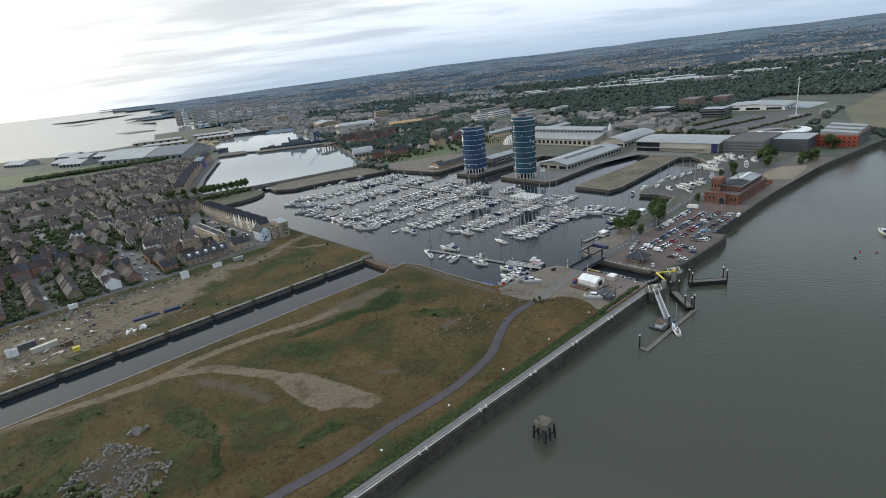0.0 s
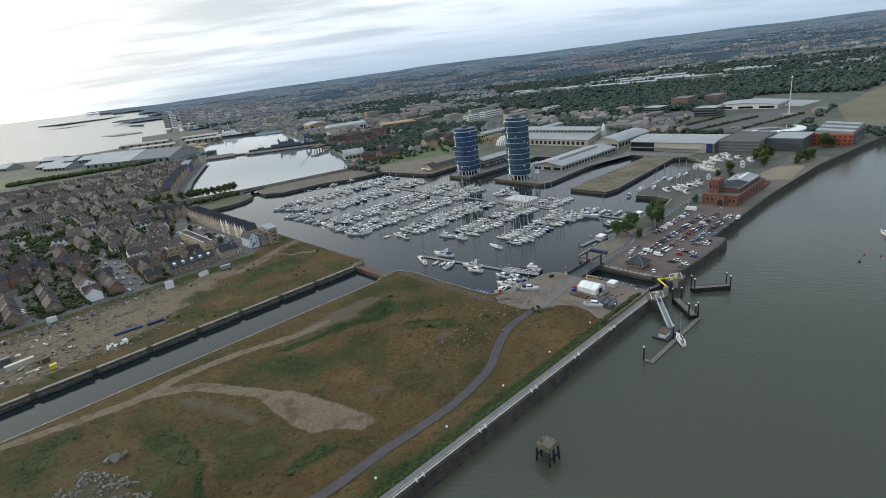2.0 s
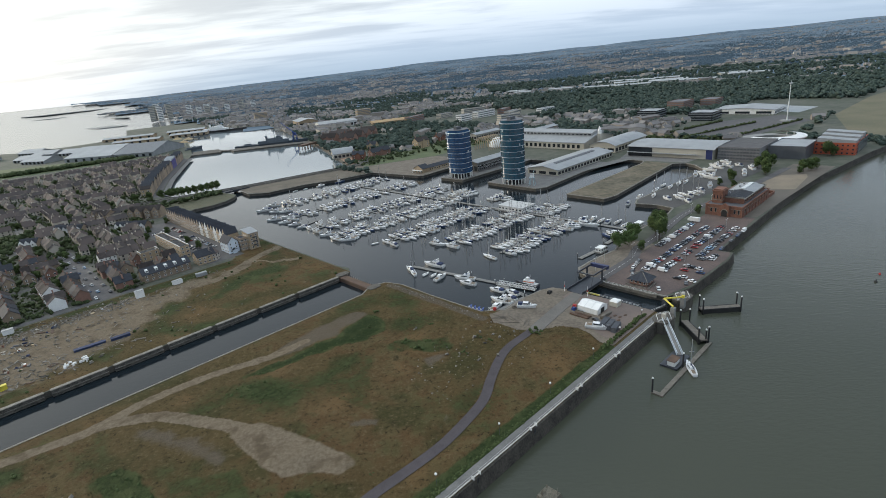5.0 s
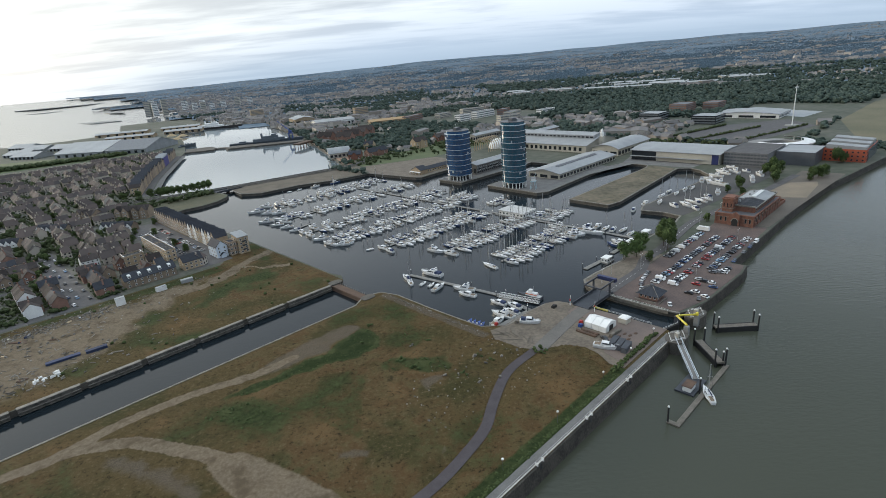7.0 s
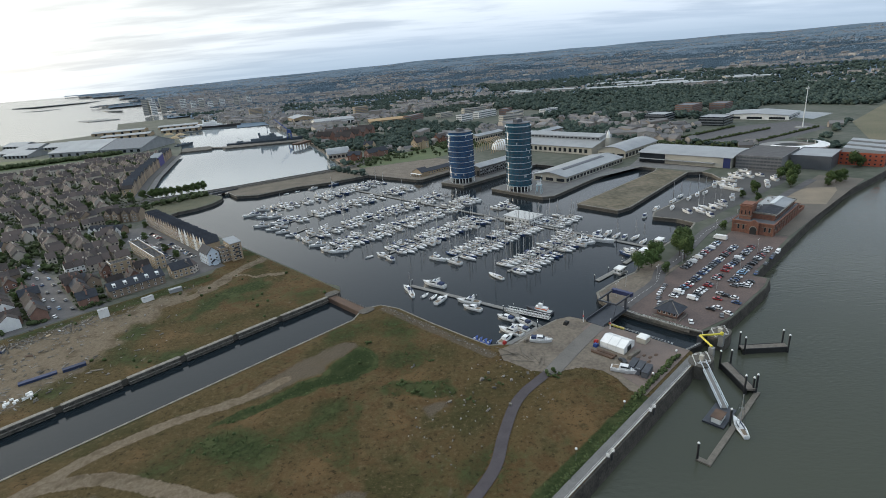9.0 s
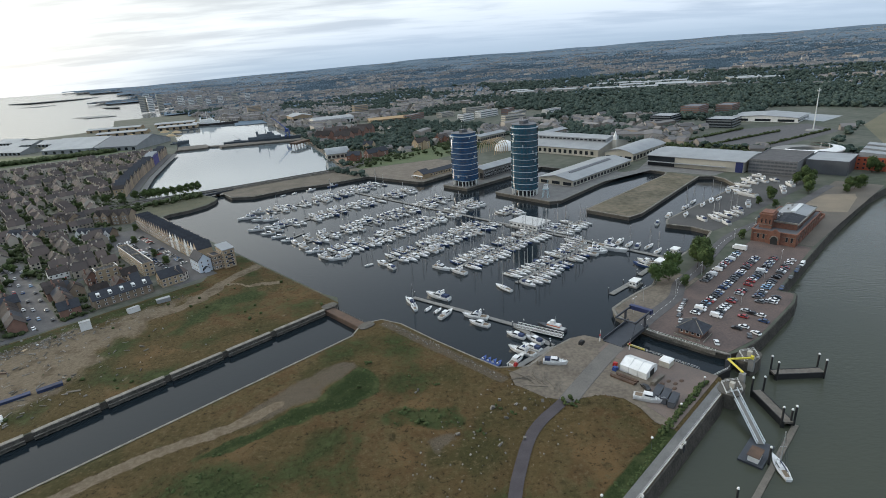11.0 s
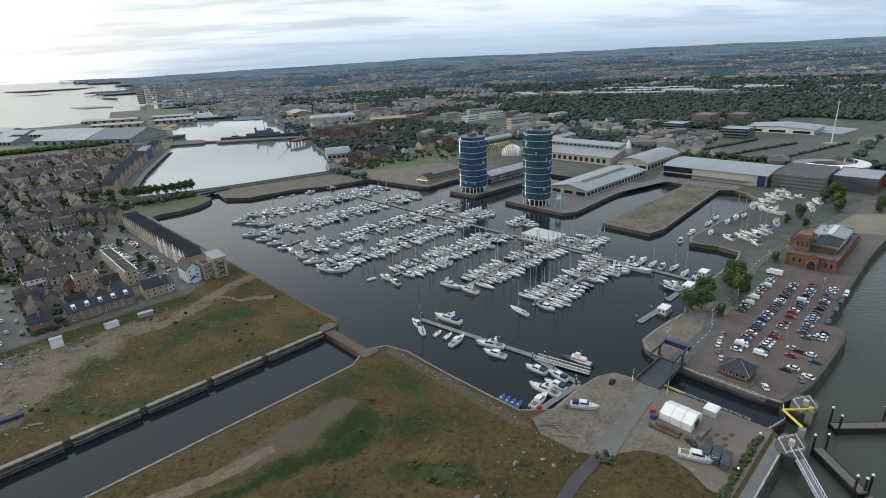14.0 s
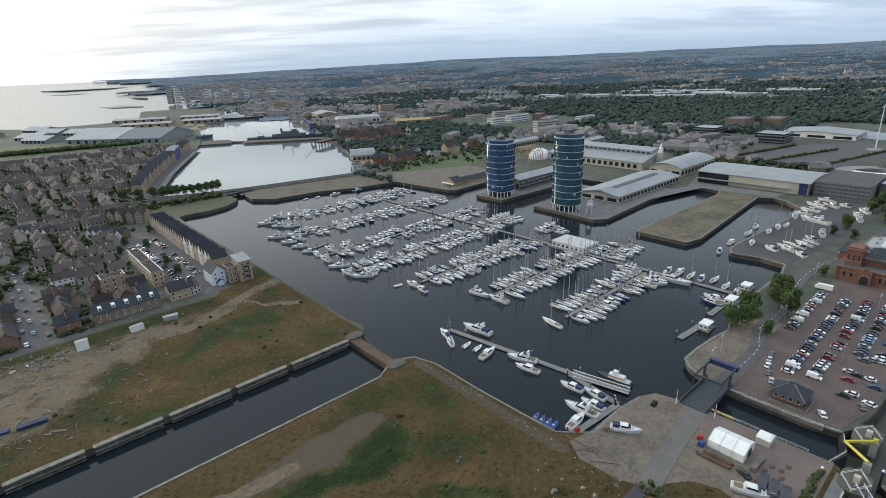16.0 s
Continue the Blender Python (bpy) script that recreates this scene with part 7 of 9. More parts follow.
def tall_gables(u, v, turn, n, roof):
    t = thing("tall_gabled_flats", at(u, v, 0.06, turn), "three-storey buff brick flats with steep brown gables", "house", "tall gabled flats")
    L = n * 8.0
    part("wall", gable_wall(bmesh.new(), 0, 0, L, 12, 0, 8.4, 4.2), M_BRICK, t)
    part("roof", gable(bmesh.new(), 0, 0, L, 12, 8.4, 4.2), roof, t)
    for i in range(n):
        part("front_gable", gable_wall(bmesh.new(), 0, 0, 5.5, 6.4, 0, 8.4, 4.0), M_BRICK, t, "", pose(7.2 + i * 8, -1.4, 0, 0, 0, 90))
        part("gable_roof", gable(bmesh.new(), 0.1, 0, 6, 6.4, 8.4, 4.0, 0.25), roof, t, "", pose(7.2 + i * 8, -1.4, 0, 0, 0, 90))
        for z in (1.0, 3.7, 6.4):
            for x in (2.8, 5.2):
                window(t, x + i * 8, -1.44, z, 0, 1.2, 1.4)
    return t


for u, v, a, n, r in ((119, 649, -72, 3, M_TILE), (144, 618, -52, 2, M_TILE), (155, 604, -42, 2, M_TILE)):
    tall_gables(u, v, a, n, r)
put_house(at(146, 402, 0.06, 40), 2, 3, True, True)
for v0, u in ((424, 141), (424, 146.5), (432, 153), (432, 158.5)):
    for i in range(38):
        if hrng.random() < 0.42:
            park(at(u, v0 + i * 2.8, 0.07, hrng.choice((0, 180)) + hrng.uniform(-3, 3)))

# houses between the court and the far terraces
for hu, hv, ht, hk in ((100, 470, 0, 0), (110, 474, 90, 1), (118, 470, 0, 0), (102, 488, 0, 1), (112, 492, 0, 2), (119, 490, 0, 2), (104, 508, 90, 0), (118, 512, 0, 1), (122, 524, 0, 0), (106, 528, 0, 1), (112, 546, 90, 0), (122, 548, 0, 2), (130, 540, 0, 1), (128, 556, 0, 0), (104, 566, 0, 1)):
    put_house(at(hu, hv, 0.06, ht + hrng.uniform(-4, 4)), hk, hrng.choice((0, 0, 1)), hrng.random() < 0.4, False)
for hu, hv in ((139, 470), (139.5, 500), (150, 520), (150, 470), (140, 540), (134, 560), (162, 560), (150, 446), (126, 540), (114, 520), (98, 500), (126, 500), (118, 560)):
    tree(at(hu, hv, 0.05, hrng.uniform(0, 360)), 2, "estate trees")

# waterside terrace of tall gables
for i in range(23):
    v0 = 430 + i * 6.1
    t = thing("gabled_townhouse", at(166, v0, 0.06), "tall narrow cream brick townhouse with a pointed slate gable", "house", "waterside terrace")
    h = 8.2 + (0.5 if i % 3 == 0 else 0)
    part("wall", gable_wall(bmesh.new(), 0, 0.05, 10.5, 6.05, 0, h, 4.8), (M_CREAM, M_WPAINT, M_CREAM, M_WPAINT, M_CREAM)[i % 5] if i < 9 else M_BRICK, t)
    part("roof", gable(bmesh.new(), 0.15, 0.05, 10.5, 6.05, h, 4.8, 0.05, 0.25), M_SLATE, t)
    for z in (0.9, 3.4, 5.9):
        for y in (1.6, 4.5):
            window(t, -0.02, y, z, -90, 1.1, 1.6)
    window(t, -0.02, 3.05, 9.0, -90, 0.9, 1.2)
wh = thing("white_house", at(166.3, 407.5, 0.06, 90), "white rendered house with a steep blue-grey slate roof", "house")
part("wall", gable_wall(bmesh.new(), 0, 0, 15, 8, 0, 8.2, 4.2), mat("blue_white_render", (0.62, 0.68, 0.74), (0.52, 0.58, 0.64)), wh)
part("roof", gable(bmesh.new(), 0, 0, 15, 8, 8.2, 4.2, 0.3), M_SLATE, wh)
part("porch", gable_wall(bmesh.new(), 0, 0, 3, 3.4, 0, 2.8, 1.2), MATS["blue_white_render"], wh, "", pose(-2.0, 2.2, 0))
part("porch_roof", gable(bmesh.new(), 0, 0, 2.4, 3.4, 2.8, 1.2, 0.2), M_SLATE, wh, "", pose(-2.2, 2.2, 0))
for z in (0.9, 3.6, 6.2):
    windows_along(wh, 15, 8, 0, 8, z, 5, 1.2, 1.4)
    windows_along(wh, 0, 8, 0, 0, z, 2, 1.2, 1.4)
block("cream_end_flats", 167, 404.5, 5.2, 9, 9.5, M_BRICK, "brown brick waterside flats with balconies", 3, 2, 3, roof=M_SLATE)
ef = block("cream_end_flats", 172.6, 401.5, 7.6, 11, 12.0, M_CREAM, "tall cream brick end block beside the water", 4, 2, 3, roof=M_METALR)
part("mono_roof", loft(bmesh.new(), [[(x, y, z) for y, z in ((-0.5, 12.8), (11.5, 14.6), (11.5, 14.2), (-0.5, 12.4))] for x in (-0.4, 8.0)]), M_METALR, ef, "sloping grey metal roof")
for k in range(3):
    part("balcony", boxes((2.2, -1.5, 3.0 * k + 2.9, 5.6, 0.0, 3.0 * k + 3.05), (2.2, -1.5, 3.0 * k + 3.05, 5.6, -1.42, 3.0 * k + 4.0)), M_STEEL, ef)

# tall terrace along the second dock
for k in range(34):
    f = k / 33
    if f < 0.345:
        g = f / 0.345
        u, v = 206 + 45 * g, 722 + 108 * g
        ang = math.degrees(math.atan2(108, 45))
    else:
        g = (f - 0.345) / 0.655
        u, v = 251 + 99 * g, 830 + 204 * g
        ang = math.degrees(math.atan2(204, 99))
    t = thing("dock_townhouse", at(u - 13, v + 6, 0.06, ang - 90), "tall buff dock-side town house with slate roof", "house", "second dock terrace")
    hh = 10 + (k * 7 % 3) * 1.6
    wl = M_BRICK if k % 5 else M_CREAM
    if k in (22, 23, 24, 25):
        wl, hh = mat("purple_render", (0.10, 0.085, 0.26), (0.08, 0.07, 0.2)), 14
    part("wall", gable_wall(bmesh.new(), 0, 0, 11, 9.5, 0, hh, 3.2), wl, t, m=pose(-6, 0, 0))
    part("roof", gable(bmesh.new(), 0, 0, 11, 9.5, hh, 3.2), M_METALR if 21 < k < 26 else M_SLATE if k % 3 else M_TILE, t, m=pose(-6, 0, 0))
    for z in (2.0, 6.0):
        windows_along(t, -6, 0, 5, 0, z, 2, 1.3, 2.2)
ribbon("pavement_dock_gardens", uv((196, 712), (198, 727), (242, 834), (341, 1038)), 18, 0.05, M_ASPH, "narrow street behind the dock terrace", "road", 0.09)
ribbon("road_dockside", uv((212, 700), (211, 722), (255, 828), (354, 1032)), 7, 0.06, M_PROM, "paved dockside promenade", "promenade", 0.1)

# ---- houses further off, joined ----
ISL_WALL = island_mat("town_walls", (0.24, 0.20, 0.155), (0.60, 0.55, 0.48), s=0.02)
ISL_ROOF = island_mat("town_roofs", (0.048, 0.046, 0.047), (0.122, 0.096, 0.085), s=0.02)


class Joined:
    """Gathers many simple pieces into one mesh."""

    def __init__(self):
        self.vs, self.fs, self.mi = [], [], []

    def add(self, m, pts, faces, mi=0):
        k = len(self.vs)
        self.vs += [tuple(m @ Vector(p)) for p in pts]
        self.fs += [tuple(k + i for i in f) for f in faces]
        self.mi += [mi] * len(faces)

    def house(self, m, w, d, e, r, windows=False):
        o = 0.35
        self.add(m, [(0, 0, 0), (w, 0, 0), (w, d, 0), (0, d, 0), (0, 0, e), (w, 0, e), (w, d, e), (0, d, e), (0, d / 2, e + r), (w, d / 2, e + r)],
                 [(0, 1, 5, 4), (1, 2, 6, 9, 5), (2, 3, 7, 6), (3, 0, 4, 8, 7)])
        k = r / (d / 2) * o
        self.add(m, [(-o, -o, e - k), (w + o, -o, e - k), (w + o, d / 2, e + r + 0.1), (-o, d / 2, e + r + 0.1), (-o, d + o, e - k), (w + o, d + o, e - k)], [(0, 1, 2, 3), (3, 2, 5, 4)], 1)
        if windows:
            for z in (0.9, 3.4):
                for f in (0.25, 0.75):
                    for y in (-0.04, d + 0.04):
                        x = w * f
                        self.add(m, [(x - 0.6, y, z), (x + 0.6, y, z), (x + 0.6, y, z + 1.3), (x - 0.6, y, z + 1.3)], [(0, 1, 2, 3)], 2)
            self.add(m, [(0.7, d / 2 - 0.4, e), (1.5, d / 2 - 0.4, e), (1.5, d / 2 + 0.4, e), (0.7, d / 2 + 0.4, e), (0.7, d / 2 - 0.4, e + r + 1), (1.5, d / 2 - 0.4, e + r + 1), (1.5, d / 2 + 0.4, e + r + 1), (0.7, d / 2 + 0.4, e + r + 1)],
                     [(0, 1, 5, 4), (1, 2, 6, 5), (2, 3, 7, 6), (3, 0, 4, 7), (4, 5, 6, 7)])

    def make(self, name, mats, label, category):
        me = bpy.data.meshes.new(name)
        me.from_pydata(self.vs, [], self.fs)
        for m in mats:
            me.materials.append(m)
        me.polygons.foreach_set("material_index", self.mi)
        me.update()
        return tagged(new(name, me), label, category, kind="stuff")


far = Joined()
for m, kind, wi, slate in FAR_HOUSES:
    w, d, e, r = ((9, 8, 5.2, 3.6), (7, 10, 5.4, 3.6), (5.6, 9, 5.3, 3.4), (6, 9.5, 8.0, 3.8))[kind]
    if kind == 1:
        far.house(m @ pose(w, 0, 0, 0, 0, 90), d, w, e, r, True)
    else:
        far.house(m, w, d, e, r, True)
far.make("estate_houses", [ISL_WALL, ISL_ROOF, M_DARKGL], "crowded brick estate houses with brown tiled roofs", "houses")

# ---- woods and town behind the docks ----
trng = random.Random(31)
ICO = []
g5 = (1 + 5 ** 0.5) / 2
for a in (-1, 1):
    for b in (-g5, g5):
        ICO += [Vector((0, a, b)), Vector((a, b, 0)), Vector((b, 0, a))]
ICO = [v.normalized() for v in ICO]
ICO_F = [(i, j, k) for i in range(12) for j in range(i + 1, 12) for k in range(j + 1, 12) if all((ICO[p] - ICO[q]).length < 1.1 for p, q in ((i, j), (j, k), (i, k)))]


def clump(js, x, y, z, r, lobes):
    for _ in range(lobes):
        ox, oy, oz = (trng.uniform(-0.6, 0.6) * r for _ in range(3)) if lobes > 1 else (0, 0, 0)
        rr = r * trng.uniform(0.5, 0.8) if lobes > 1 else r
        base = Vector((x + ox, y + oy, z + r * 0.8 + oz * 0.7))
        js.add(Matrix.Identity(4), [base + Vector((p.x * rr, p.y * rr, p.z * rr * 0.85)) * trng.uniform(0.7, 1.15) for p in ICO], ICO_F)


KEEP_OUT = [(405, 90, 720, 640), (598, 210, 700, 520), (730, 190, 960, 350), (620, 640, 640, 700), (440, 640, 520, 760), (960, 180, 1180, 350), (880, 320, 955, 465), (700, 995, 860, 1060), (680, 1120, 790, 1200), (1005, 375, 1100, 455), (640, 105, 735, 215), (760, 20, 1600, 185), (820, 690, 1060, 990), (550, 840, 680, 960)]
north_arr = [X(*p) for p in NORTH] + COAST


def free_ground(x, y):
    u, v = CU * x + SU * y, CU * y - SU * x
    if any(a <= u <= c and b <= v <= d for a, b, c, d in KEEP_OUT):
        return False
    if u < 400 and v < 1120:
        return False
    r = math.hypot(x, y - 60)
    if r < 1650:
        return inside((x, y), north_arr)
    return dry(x, y)


def far_size(r):
    """Land beyond two kilometres is built smaller, as it stands nearer than the true downs."""
    return max(0.3, min(1.0, 1 - (r - 2000) / 3200))


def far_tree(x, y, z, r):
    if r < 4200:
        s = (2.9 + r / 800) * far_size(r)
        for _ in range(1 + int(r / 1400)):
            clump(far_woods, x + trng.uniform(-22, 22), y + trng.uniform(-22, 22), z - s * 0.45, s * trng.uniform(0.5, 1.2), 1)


woods = Joined()
town = Joined()
far_woods = Joined()
for _ in range(64000):
    az = trng.uniform(-34, 52)
    r = 560 * (4750 / 560) ** trng.random()
    if az < -22 and r < 2000:
        continue
    x, y = r * math.sin(radians(az)), 60 + r * math.cos(radians(az))
    if not free_ground(x, y):
        continue
    z = far_height(x, y) if r > 1700 else 0.0
    n1 = noise.noise((x / 190, y / 190, 2.5)) + 0.5 * noise.noise((x / 60, y / 60, 7.5))
    n2 = noise.noise((x / 330, y / 150, 5.1))
    ridge = 1.0 if (az > 9 and 1080 < r < 1690 + 120 * n2) or (az > 16 and 820 < r < 1100 and n1 > -0.1) else 0.0
    if az > 7 and 1900 + 150 * n2 < r < 2750 and n2 > -0.12:
        ridge = 0.6
    wood = n1 + 0.9 * ridge - (0.3 if az < -13 and r > 1300 else 0.0)
    if r > 1700 and az > -2:
        wood += 0.35 * n2
    size = 2.9 + r / 800
    if wood > (-0.02 if r < 1700 else -0.14):
        if r < 2350:
            clump(woods, x, y, z - 0.6, size * trng.uniform(0.55, 1.45) * (1.25 if ridge else 1), 3 if r < 1300 else 2)
        else:
            far_tree(x, y, z, r)
    elif r < 4000 and trng.random() < (0.30 if r > 1100 else 0.14) * (1.9 if az < -13 else 1.0) * (1.0 if n2 < 0.1 else 0.45):
        big_one = trng.random() < 0.06
        sm = far_size(r)
        w, d = (trng.uniform(22, 50), trng.uniform(14, 24)) if big_one else (trng.uniform(8, 16), trng.uniform(7, 9))
        h = trng.uniform(6, 12) if big_one else trng.uniform(4.5, 6.5)
        town.house(pose(x, y, z - 0.3, 0, 0, trng.choice((20, 110, 65, 155)) + 40 * round(noise.noise((x / 400, y / 400, 1)))), w * sm, d * sm, h * sm, (1.5 if big_one else 3.2) * sm)
    elif trng.random() < (0.6 if r > 1100 else 0.85 if az > -14 else 0.2):
        clump(woods if r < 2000 else far_woods, x, y, z - 0.5, size * 0.7 * far_size(r), 1)
# small belts of trees and rows of houses on the far slopes
OCT = [Vector(p) for p in ((1, 0, 0), (-1, 0, 0), (0, 1, 0), (0, -1, 0), (0, 0, 1))]
OCT_F = [(0, 2, 4), (2, 1, 4), (1, 3, 4), (3, 0, 4)]
for _ in range(15000):
    az = trng.uniform(-30, 54)
    r = math.sqrt(trng.uniform(2250 ** 2, 4850 ** 2))
    x, y = r * math.sin(radians(az)), 60 + r * math.cos(radians(az))
    if not dry(x, y):
        continue
    n3 = noise.noise((x / 420, y / 170, 8.2)) + 0.4 * noise.noise((x / 90, y / 60, 3.3))
    z0, sm = far_height(x, y), far_size(r)
    ca, sa = math.cos(radians(az)), math.sin(radians(az))
    if n3 > (-0.05 if az > -12 else 0.22):
        for k in range(6):
            along, deep = trng.gauss(0, 26), trng.gauss(0, 7)
            s = 8 * sm * trng.uniform(0.6, 1.4)
            b = Vector((x + ca * along + sa * deep, y - sa * along + ca * deep, z0 - 0.5))
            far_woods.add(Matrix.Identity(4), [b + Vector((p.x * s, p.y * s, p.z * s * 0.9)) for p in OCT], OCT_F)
    elif trng.random() < 0.75:
        for k in range(trng.randrange(2, 5)):
            along = k * 16 * sm + trng.uniform(-2, 2)
            big_one = 2.4 if trng.random() < 0.03 else 1.0
            town.house(pose(x + ca * along, y - sa * along, z0 - 0.5, 0, 0, -az + trng.uniform(-25, 25)), 13 * sm * big_one, 8 * sm * big_one, 6 * sm * big_one, 3 * sm)
# haze is put into the leaf colours as blue, most in the far belts
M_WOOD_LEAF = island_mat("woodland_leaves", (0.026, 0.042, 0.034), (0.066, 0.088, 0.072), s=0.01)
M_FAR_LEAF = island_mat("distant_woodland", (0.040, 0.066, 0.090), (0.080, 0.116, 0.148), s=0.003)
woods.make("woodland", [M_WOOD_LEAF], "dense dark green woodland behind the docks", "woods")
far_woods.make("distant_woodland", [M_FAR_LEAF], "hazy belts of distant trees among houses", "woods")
# the far roofs are paled in colour to stand in for haze
town.make("town_houses", [island_mat("far_town_walls", (0.15, 0.125, 0.105), (0.60, 0.55, 0.49), s=0.01), island_mat("far_town_roofs", (0.085, 0.085, 0.088), (0.24, 0.225, 0.215), s=0.01)], "small pale houses of the spreading town", "houses")
for i in range(16):
    az, r = trng.uniform(10, 32), trng.uniform(1730, 1960)
    x, y = r * math.sin(radians(az)), 60 + r * math.cos(radians(az))
    xy_shed("pale_factory", ((x, y), (x + trng.uniform(50, 110), y - trng.uniform(10, 60)), 40), 8, 2, M_CLAD, MATS["pale_sheet_roof"], "long pale factory roof beyond the woods").location.z = far_height(x, y)

# hedges and shrubs among the houses, and round the docks
DOCK_TWO_SIDE = [(380, 600), (432, 652), (496, 799), (555, 955), (500, 1000), (300, 700)]
shrubs = Joined()
for _ in range(6200):
    v = 398 + 700 * trng.random() ** 1.4
    u = trng.uniform(-55, right_limit(v) + 4)
    if v < 640 and (any(abs(u - a - 2) < 4.6 for a in (-31, 8, 48)) or (65 < u < 81 and v < 545)):
        continue
    x, y = X(u, v)
    clump(shrubs, x, y, -0.2, trng.uniform(0.7, 2.2) * (1 + 0.5 * (trng.random() < 0.12)), 2)
for _ in range(760):
    u, v = trng.choice(((trng.uniform(430, 520), trng.uniform(602, 645)), (trng.uniform(530, 640), trng.uniform(560, 660)), (trng.uniform(150, 250), trng.uniform(640, 660)), (trng.uniform(700, 735), trng.uniform(200, 350)), (trng.uniform(600, 700), trng.uniform(700, 830)), (trng.uniform(470, 640), trng.uniform(680, 780)), (trng.uniform(575, 640), trng.uniform(560, 700))))
    x, y = X(u, v)
    if not inside((u, v), DOCK_TWO_SIDE):
        clump(shrubs, x, y, -0.2, trng.uniform(1.2, 4.0), 2)
for a, b in (((745, 300), (870, 262)), ((740, 250), (900, 212)), ((748, 340), (878, 310)), ((735, 236), (730, 300))):
    for i in range(34):
        f = i / 33
        x, y = X(a[0] + (b[0] - a[0]) * f, a[1] + (b[1] - a[1]) * f)
        clump(shrubs, x, y, -0.2, trng.uniform(1.5, 2.8), 1)
# green strip before the warehouses
for i in range(420):
    f = trng.random()
    x, y = -760 + 200 * f + trng.uniform(-8, 8), 1000 + 105 * f + trng.uniform(-12, 12)
    clump(shrubs, x, y, -0.3, trng.uniform(2.5, 5.5), 1)
for _ in range(150):
    a, b = trng.choice(LOOP)
    x, y = X(a + trng.choice((-1, 1)) * trng.uniform(5.5, 12), b + trng.uniform(-6, 6))
    clump(shrubs, x, y, -0.2, trng.uniform(1.0, 3.0), 2)
# larger crowns among the far gardens
for _ in range(760):
    v = trng.uniform(480, 1100)
    x, y = X(trng.uniform(-55, right_limit(v) - 4), v)
    clump(shrubs, x, y, 0.6, trng.uniform(2.0, 3.8), 3)
shrubs.make("shrubs", [island_mat("garden_leaves", (0.024, 0.036, 0.014), (0.064, 0.080, 0.034), s=0.05)], "garden hedges and shrubs", "shrubs")
plate("ground_meadow", [(-1100, 980), (-760, 960), (-560, 1075), (-525, 1110), (-720, 1140), (-1000, 1120)], 0.04, GRASS, "green strip of meadow before the warehouses", "grass")

# ---- the headland: growth, stones, lamps ----
grng = random.Random(17)


def ground_height(us, vs_):
    us, vs_ = np.asarray(us, float), np.asarray(vs_, float)
    x, y = CU * us - SU * vs_, SU * us + CU * vs_
    return x, y, *headland(x, y, us, vs_)


N = 26000
us = np.array([grng.uniform(-165, 192) if grng.random() < 0.95 else grng.uniform(192, 207) for _ in range(N)])
vs_ = np.array([grng.uniform(122, 258) if u < 192 else grng.uniform(122, 154) for u in us])
gx, gy, gz, (g_green, g_dirt, g_grey) = ground_height(us, vs_)
off_path = (seg_dist((gx, gy), WALKWAY) > 3.0) & ~within((gx, gy), yard_xy) & (g_dirt < 0.45)
dry_j, green_j = Joined(), Joined()


def tuft(js, x, y, z, h, n):
    for _ in range(n):
        a = grng.uniform(0, 6.283)
        w = h * 0.22
        lx, ly = math.cos(a) * h * grng.uniform(0.1, 0.6), math.sin(a) * h * grng.uniform(0.1, 0.6)
        k = len(js.vs)
        js.vs += [(x - math.sin(a) * w, y + math.cos(a) * w, z), (x + math.sin(a) * w, y - math.cos(a) * w, z), (x + lx, y + ly, z + h)]
        js.fs.append((k, k + 1, k + 2))
        js.mi.append(0)


patch = field(gx, gy, 22, 12)
for x, y, z, g, ok, pt in zip(gx, gy, gz, g_green, off_path, patch):
    if not ok:
        continue
    if g > 0.42:
        tuft(green_j, x, y, z - 0.05, grng.uniform(0.2, 0.5), 5)
    elif pt > 0.25 and grng.random() < 0.5:
        tuft(green_j, x, y, z - 0.05, grng.uniform(0.15, 0.35), 4)
    elif grng.random() < 0.55:
        tuft(dry_j, x, y, z - 0.05, grng.uniform(0.15, 0.35), 4)
# scrub on the derelict pier and along dock edges
for _ in range(900):
    uu, vv = grng.uniform(417, 566), grng.uniform(244, 278)
    edge = min(vv - 243.5 - max(0, (uu - 428) * 0.075), 279 - vv, uu - 416)
    if edge < 0.3:
        continue
    x, y = X(uu, vv)
    if edge < 3 or noise.noise((uu / 16, vv / 16, 4)) > 0.12:
        tuft(green_j if grng.random() < 0.3 else dry_j, x, y, 0.08, grng.uniform(0.15, 0.4), 5)
for _ in range(1500):
    uu, vv = grng.choice(((grng.uniform(186, 190), grng.uniform(300, 425)), (grng.uniform(-60, 188), grng.uniform(298, 392)), (grng.uniform(155, 250), grng.uniform(600, 655))))
    x, y = X(uu, vv)
    tuft(green_j if grng.random() < 0.5 else dry_j, x, y, 0.1, grng.uniform(0.2, 0.5), 4)
dry_j.make("dry_grass", [island_mat("dry_grass_blades", (0.066, 0.044, 0.021), (0.150, 0.108, 0.056), s=0.05)], "tufts of dry brown grass", "grass")
green_j.make("weeds", [island_mat("weed_leaves", (0.026, 0.034, 0.012), (0.066, 0.078, 0.030), s=0.05)], "green weeds and rough grass", "weeds")

# bramble and bushes
bush_j = Joined()
